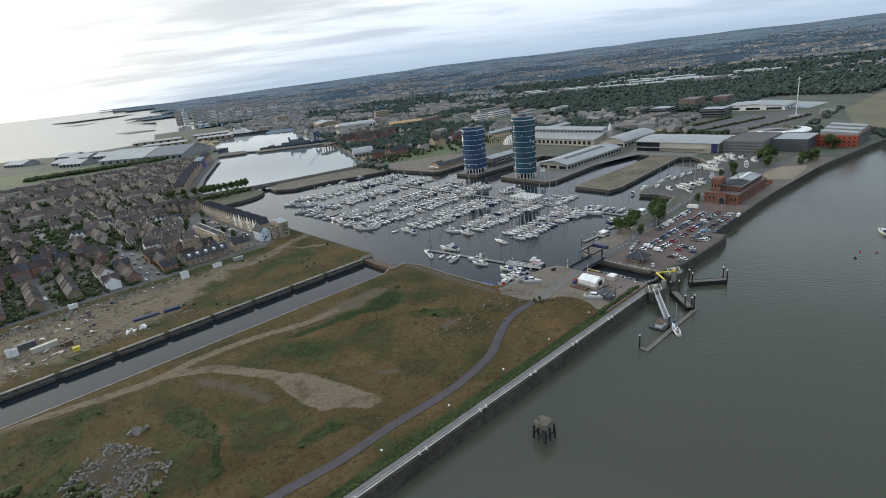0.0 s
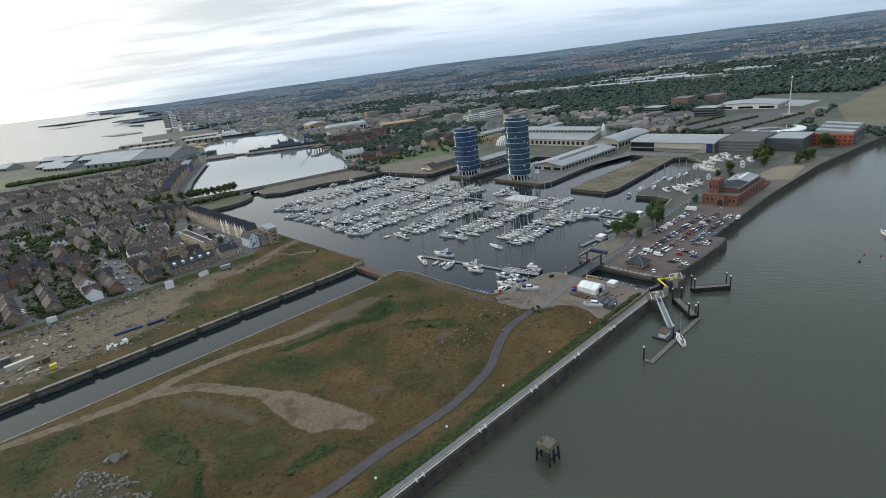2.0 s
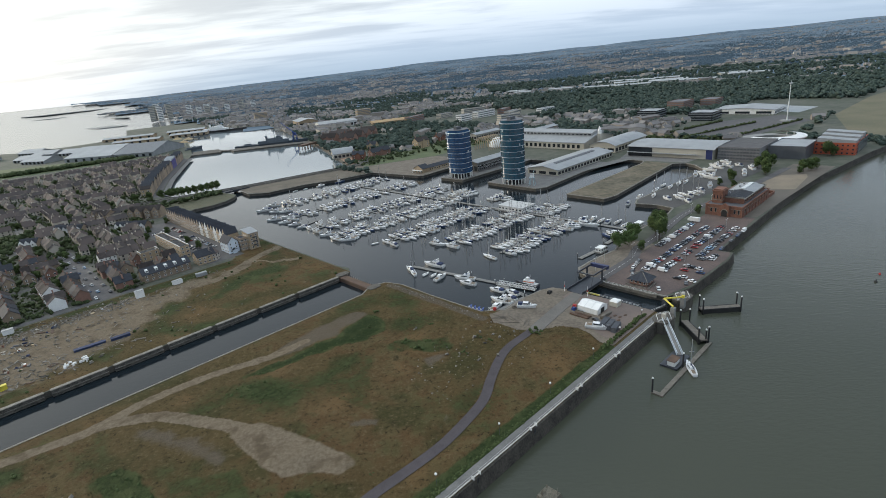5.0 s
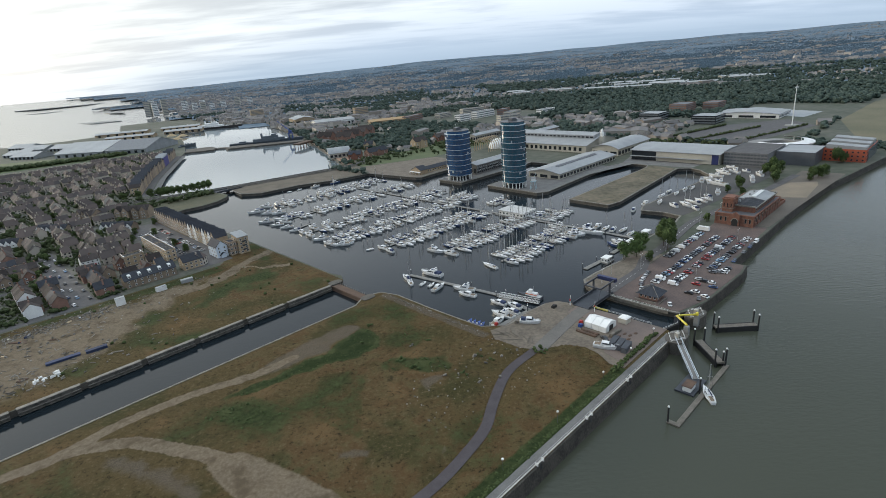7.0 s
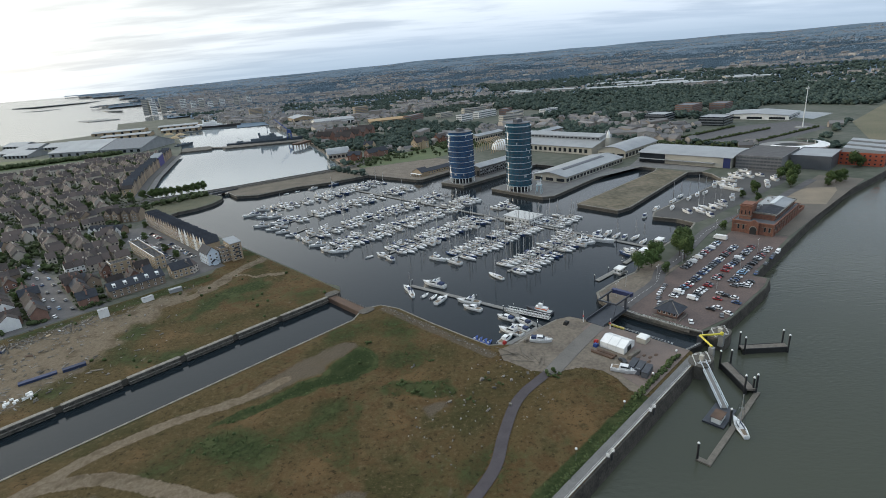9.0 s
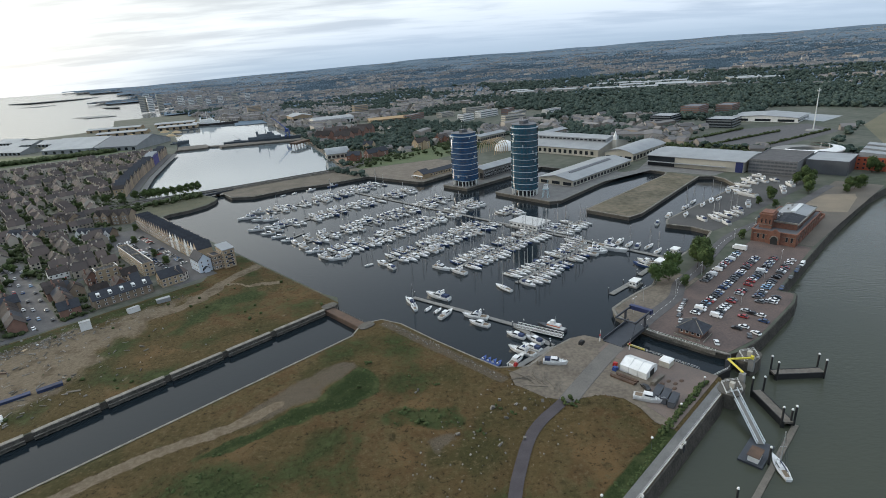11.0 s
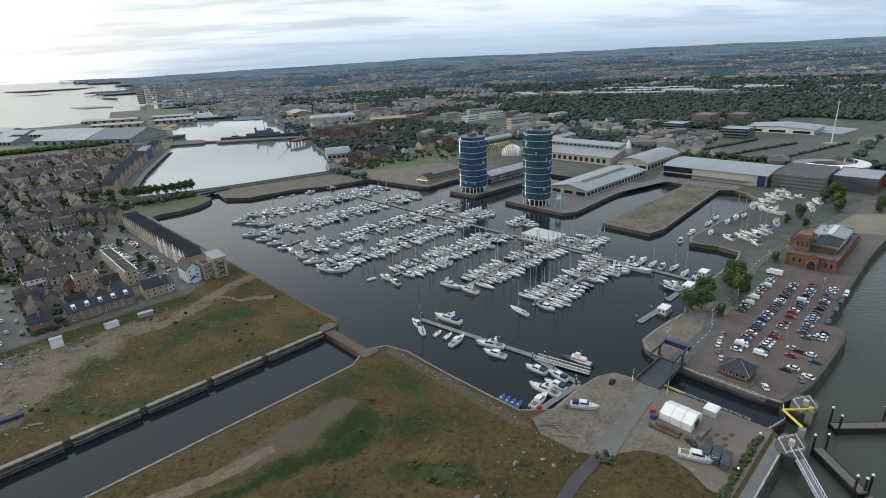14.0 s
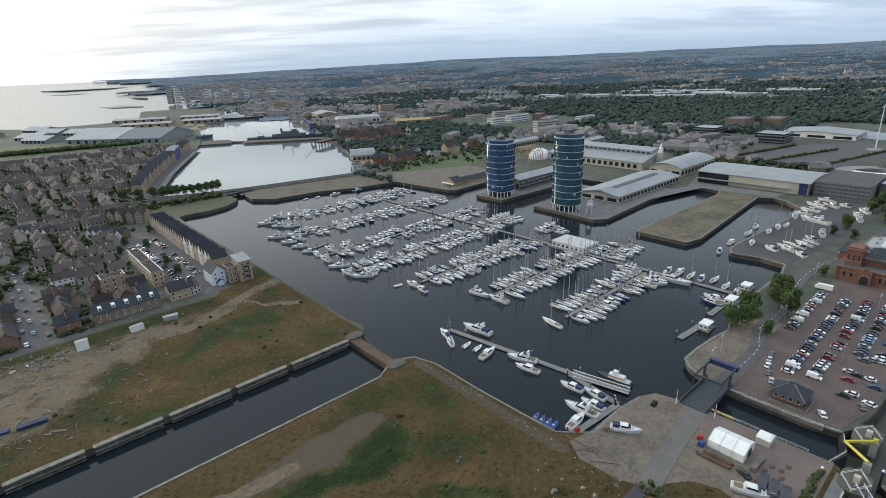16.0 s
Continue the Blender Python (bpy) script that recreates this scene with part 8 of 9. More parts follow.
for x, y, r in [(46, 244, 2.2), (47.5, 242, 1.6), (-150, 141, 3), (-128, 140, 2.6), (-120, 138, 2.2), (-100, 134, 2.4), (-24, 166, 1), (24, 240, 1.4), (20, 244, 1.2), (12, 232, 1.3), (-2, 262, 1.3), (-30, 283, 1.6), (-8, 240, 1.8), (-14, 247, 1.6)]:
    for _ in range(5):
        clump(bush_j, x + grng.uniform(-r, r), y + grng.uniform(-r, r), 0.0, r * grng.uniform(0.4, 0.8), 2)
for i in range(12):
    g, _ = grng.choice(GREENS)
    cx, cy = sum(p[0] for p in g) / len(g), sum(p[1] for p in g) / len(g)
    p = grng.choice(g)
    f = grng.uniform(0, 0.95)
    x, y = cx + (p[0] - cx) * f, cy + (p[1] - cy) * f
    uu, vv = CU * x + SU * y, CU * y - SU * x
    if vv < 124 or seg_dist((x, y), WALKWAY) < 4:
        continue
    z = float(ground_height([uu], [vv])[2][0])
    clump(bush_j, x, y, z - 0.5, grng.uniform(0.5, 1.3), 2)
for i in range(70):
    x, y = X(198 + i * 0.55, 123 + grng.uniform(-0.7, 0.7))
    clump(bush_j, x, y, 0.0, grng.uniform(0.8, 1.2), 2)
for i in range(60):
    uu = grng.uniform(-60, 188)
    x, y = X(uu, grng.uniform(300, 392))
    clump(bush_j, x, y, 0.0, grng.uniform(0.4, 1.2), 1)
# low scrub between the promenade and the grass
for i in range(1500):
    uu = grng.uniform(-170, 198)
    x, y = X(uu, 120.9 + grng.gauss(0, 0.45))
    clump(bush_j, x, y, -0.35, grng.uniform(0.3, 0.6), 1)
# scrub and low growth in the weedy patches
wx = np.array([grng.uniform(-165, 192) for _ in range(5200)])
wv = np.array([grng.uniform(123, 257) for _ in range(5200)])
bx, by, bz, (b_green, b_dirt, b_grey) = ground_height(wx, wv)
clear = (seg_dist((bx, by), WALKWAY) > 3.5) & ~within((bx, by), yard_xy) & (b_dirt < 0.4)
for x, y, z, g, ok in zip(bx, by, bz, b_green, clear):
    if ok and g > 0.5 and grng.random() < 0.7:
        r = grng.uniform(0.2, 0.45) if g > 0.85 else grng.uniform(0.25, 0.8)
        clump(bush_j, x, y, z - r * 0.75, r, 1)
bush_j.make("bushes", [island_mat("bush_leaves", (0.032, 0.046, 0.016), (0.062, 0.080, 0.029), s=0.1)], "dark green bushes and brambles", "bushes")

# rubble
rub = Joined()


def stone(x, y, z, r):
    base = Vector((x, y, z))
    tw = Euler((grng.uniform(0, 6), grng.uniform(0, 6), grng.uniform(0, 6))).to_matrix()
    s = Vector((1, grng.uniform(0.5, 1.0), grng.uniform(0.35, 0.7))) * r
    pts = [base + tw @ Vector((a * s.x, b * s.y, c * s.z)) * grng.uniform(0.8, 1.1) for a in (-1, 1) for b in (-1, 1) for c in (-1, 1)]
    rub.add(Matrix.Identity(4), pts, [(0, 1, 3, 2), (4, 6, 7, 5), (0, 4, 5, 1), (2, 3, 7, 6), (0, 2, 6, 4), (1, 5, 7, 3)])


n = 0
while n < 760:
    x, y = grng.uniform(-135, -97), grng.uniform(131, 165)
    if inside((x, y), RUBBLE) and noise.noise((x / 7, y / 7, 3)) > -0.12:
        z = float(ground_height([CU * x + SU * y], [CU * y - SU * x])[2][0])
        stone(x, y, z + 0.05, grng.uniform(0.18, 0.65))
        n += 1
for _ in range(130):
    uu, vv = grng.gauss(190.5, 1.3), grng.uniform(182, 258)
    if uu < 193:
        x, y, z, _c = ground_height([uu], [vv])
        stone(float(x[0]), float(y[0]), float(z[0]) + 0.03, grng.uniform(0.1, 0.42))
for x, y, r in ((-122.5, 168.7, 1.9), (-120.5, 170.2, 1.5), (-124.5, 167.5, 1.3), (-8.5, 259.5, 0.7), (-9.5, 258, 0.5)):
    z = float(ground_height([CU * x + SU * y], [CU * y - SU * x])[2][0])
    stone(x, y, z + 0.3, r)
for _ in range(120):
    uu, vv = grng.uniform(130, 192), grng.uniform(145, 182)
    x, y, z, _c = ground_height([uu], [vv])
    if seg_dist((x, y), WALKWAY)[0] > 3:
        stone(float(x[0]), float(y[0]), float(z[0]) + 0.05, grng.uniform(0.12, 0.4))
for uu, vv in ((178, 174), (180, 168), (180, 164), (172, 166), (160, 159), (188, 162), (168, 155), (173, 173), (155, 173)):
    x, y, z, _c = ground_height([uu], [vv])
    stone(float(x[0]), float(y[0]), float(z[0]) + 0.2, grng.uniform(0.6, 0.9))
for _ in range(560):
    uu = grng.uniform(-60, 140)
    vv = grng.gauss(377, 5) if grng.random() < 0.75 else grng.uniform(305, 385)
    if uu < 40 and grng.random() < 0.5:
        uu, vv = grng.uniform(-40, 40), grng.uniform(305, 385)
    if vv > 391 or vv < 299:
        continue
    x, y = X(uu, vv)
    stone(x, y, 0.25, grng.uniform(0.15, 0.45))
for _ in range(420):
    x, y = X(grng.uniform(-60, 88), grng.gauss(377, 4))
    stone(x, y, 0.25, grng.uniform(0.2, 0.8))
for _ in range(160):
    x, y = X(grng.gauss(45, 30), grng.gauss(368, 14))
    stone(x, y, 0.25, grng.uniform(0.2, 0.8))
# split timber, boards and torn sheeting over the dusty ground
for _ in range(900):
    uu, vv = grng.gauss(8, 38), grng.choice((grng.gauss(346, 12), grng.gauss(320, 10), grng.gauss(377, 4)))
    if uu < -60 or uu > 112 or vv < 304:
        continue
    x, y = X(uu, vv)
    a, l, w = grng.uniform(0, 6.28), grng.uniform(0.3, 1.5), grng.uniform(0.08, 0.3)
    rub.add(pose(x, y, grng.uniform(0.35, 0.6), grng.uniform(-8, 8), grng.uniform(-8, 8), math.degrees(a)), [(p * l, q * w, h * 0.12) for p in (-1, 1) for q in (-1, 1) for h in (-3, 1)], [(0, 1, 3, 2), (4, 6, 7, 5), (0, 4, 5, 1), (2, 3, 7, 6), (0, 2, 6, 4), (1, 5, 7, 3)])
rub.make("rubble", [island_mat("broken_stone", (0.060, 0.056, 0.048), (0.27, 0.25, 0.22), s=0.3)], "scattered broken stone and pale rubble", "rubble")


def lamp(m):
    t = thing("street_lamp", m, "slim promenade lamp with a white globe head", "lamp", "promenade lamps")
    part("pole", tube(bmesh.new(), (0, 0, 0), (0, 0, 4.6), 0.07, 7, 0.05), M_STEEL, t)
    g = bmesh.new()
    bmesh.ops.create_icosphere(g, subdivisions=2, radius=0.42, matrix=Matrix.Translation((0, 0, 4.9)))
    part("globe", g, M_WPAINT, t, "white globe")
    return t


first = lamp(at(70, 122.2, 0.1))
for u in (10, 40, 100, 129.5, 159, 189.5, 211.5, 232):
    copy_thing(first, at(u, 122.2, 0.1))


def tall_lamp(m):
    t = thing("lamp_post", m, "tall grey twin-arm car park lamp post", "lamp", "car park lamps")
    part("pole", tube(bmesh.new(), (0, 0, 0), (0, 0, 8), 0.1, 7, 0.06), M_ALU, t)
    part("arm", tube(bmesh.new(), (-1.2, 0, 8), (1.2, 0, 8), 0.05, 5), M_ALU, t)
    part("lamp_head", boxes((-1.7, -0.15, 7.95, -1.1, 0.15, 8.1), (1.1, -0.15, 7.95, 1.7, 0.15, 8.1)), M_WPAINT, t)
    return t


first = tall_lamp(at(304, 162.5, 0.1))
for u, v in ((272, 169), (335, 161.5), (369, 176), (310, 134), (345, 134), (375, 134), (400, 166), (286, 171), (430, 163), (470, 155)):
    copy_thing(first, at(u, v, 0.1))

# river wall rail and pale kerb
rail = thing("river_rail", at(-420, 116.6, 0.12), "pale steel guard rail on the river wall", "railing")
part("kerb", boxes((0, -0.45, 0, 652, -0.05, 0.22)), mat("pale_kerb_paint", (0.50, 0.49, 0.46), (0.26, 0.25, 0.23), s1=0.3, s2=2.5), rail, "pale kerb along the wall edge")
for i in range(25, 54):
    part("post", boxes((i * 12, -0.25, 0.3, i * 12 + 0.07, -0.18, 1.2)), M_ALU, rail)
part("top_bar", boxes((0, -0.25, 1.18, 650, -0.18, 1.25)), M_ALU, rail)
for u in (52, 80, 109, 138, 167, 196):
    bay = thing("ladder_bay", at(u, 116.2, 0.0), "white railed ladder bay on the river wall", "ladder")
    part("frame", boxes((0, -0.9, 0.1, 0.12, 0.2, 1.3), (3, -0.9, 0.1, 3.12, 0.2, 1.3), (0, -0.9, 1.2, 3.12, -0.78, 1.3)), M_WPAINT, bay)
    part("ladder", boxes((1.2, -1.05, -2, 1.3, -0.85, 0.4), (1.9, -1.05, -2, 2.0, -0.85, 0.4)), M_STEEL, bay)

# ---- canal: wall panels on the far side, dam gate at its end ----
cw = tagged(new("wall_canal_north"), "pale masonry canal wall with dark recesses", "canal wall", kind="structure")
cw.matrix_basis = at(0, CANAL_N, 0)
edges = [-98, -73, -48, -23, 1.5, 26, 51, 75.5, 100, 125, 149, 180]
for a, b in zip(edges, edges[1:]):
    part("wall_panel", boxes((a + 2.2, -1.3, -6, b - 0.6, 0.3, 0.1)), mat("canal_masonry", (0.150, 0.138, 0.118), (0.030, 0.028, 0.024), s1=0.6, s2=2.2, bump=0.5), cw)
    part("capping", boxes((a + 2.0, -1.5, 0.1, b - 0.4, 0.6, 0.45)), M_COPING, cw)
    part("ledge", boxes((a + 2.2, -1.75, -1.5, b - 0.6, -1.2, -1.25)), M_COPING, cw)
    part("ledge", boxes((a + 2.2, -1.9, -2.7, b - 0.6, -1.2, -2.45)), MATS["canal_masonry"], cw)
    k = int((b - a) / 4)
    for q in range(1, k):
        x = a + 2 + (b - a - 2.5) * q / k
        part("buttress", boxes((x - 0.3, -1.7, -6, x + 0.3, -1.2, 0.0)), MATS["canal_masonry"], cw)
dam = thing("dam_gate", at(180, 263, 0), "rusty steel dam gate across the canal mouth", "gate")
part("beam", boxes((0, 0.5, -5, 5.0, 32, -0.5)), M_RUST, dam)
part("walkway", boxes((0.3, 0.5, -0.5, 4.7, 32, -0.3)), M_RUST, dam)
for i in range(14):
    part("post", boxes((4.6, 2 + i * 2.2, -0.3, 4.8, 2.2 + i * 2.2, 0.9)), M_COPING, dam)
for u, v in ((181, 262), (182, 296)):
    pier = bmesh.new()
    prism(pier, ring(4.2, 3.0, 14, 3), -6, 0.35)
    solid("gate_pier", pier, M_STONE, "worn stone pier beside the dam gate", "pier", at(u + 2, v, 0))

# ---- the lock ----
for side, v0, v1 in (("outer", 119.5, 126),):
    g = thing("lock_gate", at(242.6, v0, 0), "dark timber lock gate leaves", "gate", "lock gates")
    for k in (0, 1):
        bm = bmesh.new()
        x0, x1 = (0, 9) if k == 0 else (18, 9)
        prism(bm, [(x0, 4), (x0, 2.6), (x1, -0.2), (x1, 1.2)] if k == 0 else [(x0, 2.6), (x0, 4), (x1, 1.2), (x1, -0.2)], -7, -0.4)
        part("leaf", bm, M_DARK, g)
        rl = bmesh.new()
        tube(rl, (x0, 3, 0.6), (x1, 0.4, 0.6), 0.05, 4)
        tube(rl, (x0, 3, 0.1), (x1, 0.4, 0.1), 0.05, 4)
        part("hand_rail", rl, M_WPAINT, g)
yb = thing("yellow_footbridge", at(244, 112, 0.2), "bright yellow steel swing arms at the lock mouth", "footbridge")
part("arm", tube(bmesh.new(), (3, 2, 2.6), (9, 9, 2.6), 0.45, 5), M_YELLOW, yb)
part("arm", tube(bmesh.new(), (9, 9, 2.6), (15.5, 2.5, 2.6), 0.45, 5), M_YELLOW, yb)
part("foot", boxes((2, 1, -3, 4, 3, 2.2)), M_CONC, yb)
part("foot", boxes((14.5, 1.5, -3, 16.5, 3.5, 2.2)), M_CONC, yb)
part("hub", boxes((8.2, 8.2, -4, 9.8, 9.8, 2.2)), M_STEEL, yb)
part("stanchion", boxes((14.9, 1.9, 2.2, 16.1, 3.1, 3.4)), M_YELLOW, yb)
for u0, v0, u1, v1 in ((236, 116, 246, 108), (262, 118, 270, 110)):
    pr = thing("lock_pierhead", at(u0, v0, 0), "stone lock pierhead with white railings", "pier")
    bm = bmesh.new()
    d = Vector((u1 - u0, v1 - v0))
    prism(bm, ring(6, 4, 12, 3, 3, -1), -9, 0.3)
    part("stone_head", bm, M_STONE, pr)
    for k in range(4):
        a, b = ring(5.6, 3.6, 12, 3, 3, -1)[k * 3], ring(5.6, 3.6, 12, 3, 3, -1)[(k * 3 + 3) % 12]
        rb = bmesh.new()
        for z in (0.8, 1.3):
            tube(rb, (*a, z), (*b, z), 0.06, 4)
        tube(rb, (*a, 0.3), (*a, 1.35), 0.06, 4)
        part("railing", rb, M_WPAINT, pr)
    part("kiosk", boxes((2, -2, 0.3, 3.6, -0.4, 2.4)), M_CLAD, pr)
for v0 in (128, 134, 140, 146, 152):
    for u, nm in ((243.2, "s"), (260, "n")):
        rl = thing("lock_railing", at(u, v0, 0.1, 90), "white tubular lock-side railing", "railing", "lock railings")
        bm = bmesh.new()
        for x in (0, 3, 6):
            tube(bm, (x, 0, 0), (x, 0, 1.1), 0.04, 4)
        for z in (0.55, 1.1):
            tube(bm, (0, 0, z), (6, 0, z), 0.04, 4)
        part("rail_frame", bm, M_WPAINT, rl)
fender = thing("lock_fender", at(260.8, 128, -1.6), "long pale timber fender along the lock side", "fender")
part("beam", boxes((-0.5, 0, 0, 0.1, 32, 1.4)), M_COPING, fender)
part("barrier", boxes((-17.3, 22, 1.6, -17.0, 30, 2.4)), M_YELLOW, fender, "yellow barrier")

bas = thing("bascule_bridge", at(241, 157.5, 0.1), "dark steel bascule bridge with overhead frame", "bridge")
part("deck", boxes((-1, 0.5, -0.5, 22, 9.5, 0.25)), M_STEEL, bas)
for y in (0.2, 9.4):
    part("side_girder", boxes((-1, y, 0.2, 22, y + 0.4, 1.5)), M_STEEL, bas)
    part("tower_leg", boxes((18.5, y - 0.1, 0, 19.4, y + 0.6, 7.2)), M_STEEL, bas)
    part("overhead_beam", boxes((9.5, y, 6.6, 25, y + 0.5, 7.4)), M_STEEL, bas)
    tie = bmesh.new()
    tube(tie, (9.8, y + 0.2, 6.7), (7.5, y + 0.2, 1.3), 0.12, 5)
    part("tie_rod", tie, M_STEEL, bas)
part("counterweight", boxes((23.2, -0.2, 5.8, 25.2, 10.2, 7.7)), mat("navy_steel", (0.035, 0.045, 0.11), (0.025, 0.03, 0.08), rough=0.5), bas, "navy blue counterweight box")
part("cross_beam", boxes((9.5, 0.2, 6.7, 10.2, 9.9, 7.3)), M_STEEL, bas)
for u, v in ((239, 168), (240, 155)):
    sp = thing("barrier_post", at(u, v, 0.1), "red and white road barrier post", "barrier")
    part("post", boxes((-0.15, -0.15, 0, 0.15, 0.15, 3.2)), M_WPAINT, sp)
    part("lamp", boxes((-0.25, -0.25, 2.6, 0.25, 0.25, 3.4)), M_RED, sp)
    part("boom", tube(bmesh.new(), (0, 0, 1), (0.3, 0, 5.5), 0.08, 5), M_WPAINT, sp)

hut = thing("lock_pavilion", at(266, 135.5, 0.1) @ Matrix.Diagonal((0.88, 0.78, 0.92, 1)), "brick pavilion with a dark hipped roof and pale ridges", "building")
part("wall", boxes((1, 1, 0, 10, 13, 3)), M_BRICKR, hut)
rf = bmesh.new()
loft(rf, [[(-0.6, -0.6, 2.9), (11.6, -0.6, 2.9), (11.6, 14.6, 2.9), (-0.6, 14.6, 2.9)], [(5, 6.2, 6.8), (6, 6.2, 6.8), (6, 7.8, 6.8), (5, 7.8, 6.8)]])
part("roof", rf, M_SLATE, hut)
for c, tp in (((-0.6, -0.6), (5, 6.2)), ((11.6, -0.6), (6, 6.2)), ((11.6, 14.6), (6, 7.8)), ((-0.6, 14.6), (5, 7.8))):
    part("hip_ridge", tube(bmesh.new(), (*c, 2.95), (*tp, 6.85), 0.2, 5), M_COPING, hut, "pale hip ridge tiles")
part("lantern", boxes((4.6, 6, 6.7, 6.4, 8, 7.6)), M_METALD, hut)
part("terrace_wall", boxes((-2.5, 0, 0, -2.2, 14, 0.9), (-2.5, -2, 0, 8, -1.7, 0.9)), M_COPING, hut)
windows_along(hut, 1, 13, 1, 1, 0.9, 4, 1.6, 1.5)
windows_along(hut, 1, 1, 10, 1, 0.9, 3, 1.6, 1.5)

# ---- the yard ----
tent = thing("marquee", at(224, 140, 0.1), "white frame marquee with a pitched canvas roof", "tent")
prof = [(0, 0), (9, 0), (9, 2.7), (4.5, 4.4), (0, 2.7)]
bm = bmesh.new()
loft(bm, [[(x, y, z) for x, z in prof] for y in (0, 3.6, 7.3, 11)])
part("canvas", bm, M_WPAINT, tent)
for y in (0.02, 3.6, 7.3, 10.9):
    rb = bmesh.new()
    for (xa, za), (xb, zb) in zip(prof[1:], prof[2:] + prof[:1]):
        tube(rb, (xa, y, za + 0.03), (xb, y, zb + 0.03), 0.09, 5)
    part("frame_rib", rb, M_ALU, tent)
part("doorway", boxes((2.8, -0.08, 0.05, 6.2, 0.03, 2.6)), M_DARK, tent)
bx = thing("site_store", at(236.5, 136.8, 0.14), "square white canvas store tent", "tent")
part("body", boxes((0, 0, 0, 4.4, 4.2, 2.4)), M_CLAD, bx)
part("roof", boxes((-0.1, -0.1, 2.4, 4.5, 4.3, 2.9, 0, (0.6, 0.6))), M_WPAINT, bx)
for i, (u, v) in enumerate(((213.5, 125.2), (214.0, 128.2), (214.5, 131.2))):
    ct = thing("dark_container", at(u, v, 0.14, 8), "long dark grey steel storage container", "container", "yard containers")
    part("box", boxes((0, 0, 0, 7, 2.3, 2.3)), M_METALD, ct)
    part("lid", boxes((-0.1, -0.1, 2.3, 7.1, 2.4, 2.45)), M_STEEL, ct)
for i in range(14):
    bm = bmesh.new()
    tube(bm, (0, 0, 0.2), (grng.uniform(5, 9), grng.uniform(-1, 1), 0.25), 0.14, 6, 0.1)
    solid("timber_pole", bm, M_WOOD, "loose weathered timber pole lying on the ground", "pole", at(197 + grng.uniform(-3, 2), 161 + i * 1.2, 0.1, grng.uniform(30, 150)), "loose poles")
for u, v, w, d, c in ((222, 151.5, 2.2, 1.6, M_BLUE), (225, 153, 2, 1.4, M_RED), (231, 172, 3, 1.6, M_DARK), (222, 136, 8, 1.6, M_WOOD), (200, 183.5, 1.6, 1.2, M_RED), (207, 177, 2, 1.2, M_WOOD)):
    solid("stacked_crate", box(box(bmesh.new(), 0, 0, 0, w, d, 1.1), 0.2, 0.1, 1.1, w * 0.7, d - 0.1, 1.5), c, "stack of painted crates and stores", "crates", at(u, v, 0.1, grng.uniform(-15, 15)), "yard stores")
for i in range(9):
    bm = bmesh.new()
    loft(bm, [[(px * k, py * k, z) for px, py in ring(1.3, 0.8, 10)] for k, z in ((1, 0), (0.7, 0.25), (0.2, 0.4))])
    solid("soil_mound", bm, M_RUST, "small heap of brown soil on paving", "heap", at(219 + i % 5 * 3.2, 130 + i // 5 * 3.5 + (i % 2), 0.12), "soil heaps")
for u, l in ((218.6, 10.5), (220.6, 9.0)):
    rack = thing("timber_rack", at(u, 141.6, 0.12, 90), "long low rack of dark stacked timber by the marquee", "timber", "yard stores")
    for k in range(3):
        part("beam", boxes((0.2 * k, -0.7 + 0.5 * k, 0, l - 0.3 * k, -0.25 + 0.5 * k, 0.7 + 0.1 * (k % 2))), M_RUST, rack)
gw = thing("gangway", at(231, 207, -2.2, -78), "white lattice gangway down to the pontoon", "gangway")
part("deck", boxes((0, -1, 0.0, 23, 1, 0.15)), M_DECK, gw)
for y in (-1.1, 1.1):
    bm = bmesh.new()
    for z in (0.1, 1.7):
        tube(bm, (0, y, z), (23, y, z), 0.14, 5)
    for i in range(12):
        tube(bm, (i * 1.92, y, 0.1), (i * 1.92 + 0.96, y, 1.7), 0.10, 4)
        tube(bm, (i * 1.92 + 0.96, y, 1.7), (i * 1.92 + 1.92, y, 0.1), 0.10, 4)
    part("lattice_side", bm, M_WPAINT, gw)

# dockside crane by the taller tower
qc = thing("quay_crane", at(430, 329, 0.1, 20), "small pale blue-white dockside crane on four legs", "crane")
M_PALEBL = mat("pale_blue_paint", (0.42, 0.55, 0.60), (0.32, 0.43, 0.48), rough=0.5)
for x, y in ((-2.6, -2.6), (2.6, -2.6), (-2.6, 2.6), (2.6, 2.6)):
    part("leg", tube(bmesh.new(), (x, y, 0), (x * 0.55, y * 0.55, 7.5), 0.28, 6, 0.22), M_PALEBL, qc)
part("platform", boxes((-2.4, -2.4, 7.4, 2.4, 2.4, 7.9)), M_PALEBL, qc)
part("cab", boxes((-1.9, -1.7, 7.9, 1.9, 1.7, 10.8, 0, (0.2, 0.2))), M_WPAINT, qc)
part("cab_roof", boxes((-2.2, -2.0, 10.8, 2.2, 2.0, 11.1)), M_METALR, qc)
part("jib", tube(bmesh.new(), (1.5, 0, 9.0), (9.0, 0, 14.5), 0.22, 5, 0.12), M_PALEBL, qc)

# old lifeboat with an orange and white cabin by the gangway
lb = thing("lifeboat", at(240, 193, MARINA_Z, 100), "old dark-hulled lifeboat with a white and orange cabin", "boat", "marina boats")
part("hull", loft(bmesh.new(), hull_rings(13.5, 4.0, 1.5, 0.8)), M_STEEL, lb)
part("deck", boxes((-6, -1.5, 1.5, 3.4, 1.5, 1.62)), M_GREYD, lb)
part("cabin", boxes((-4.2, -1.25, 1.6, 2.6, 1.25, 3.4, 0, (0.3, 0.2))), M_WHITE, lb)
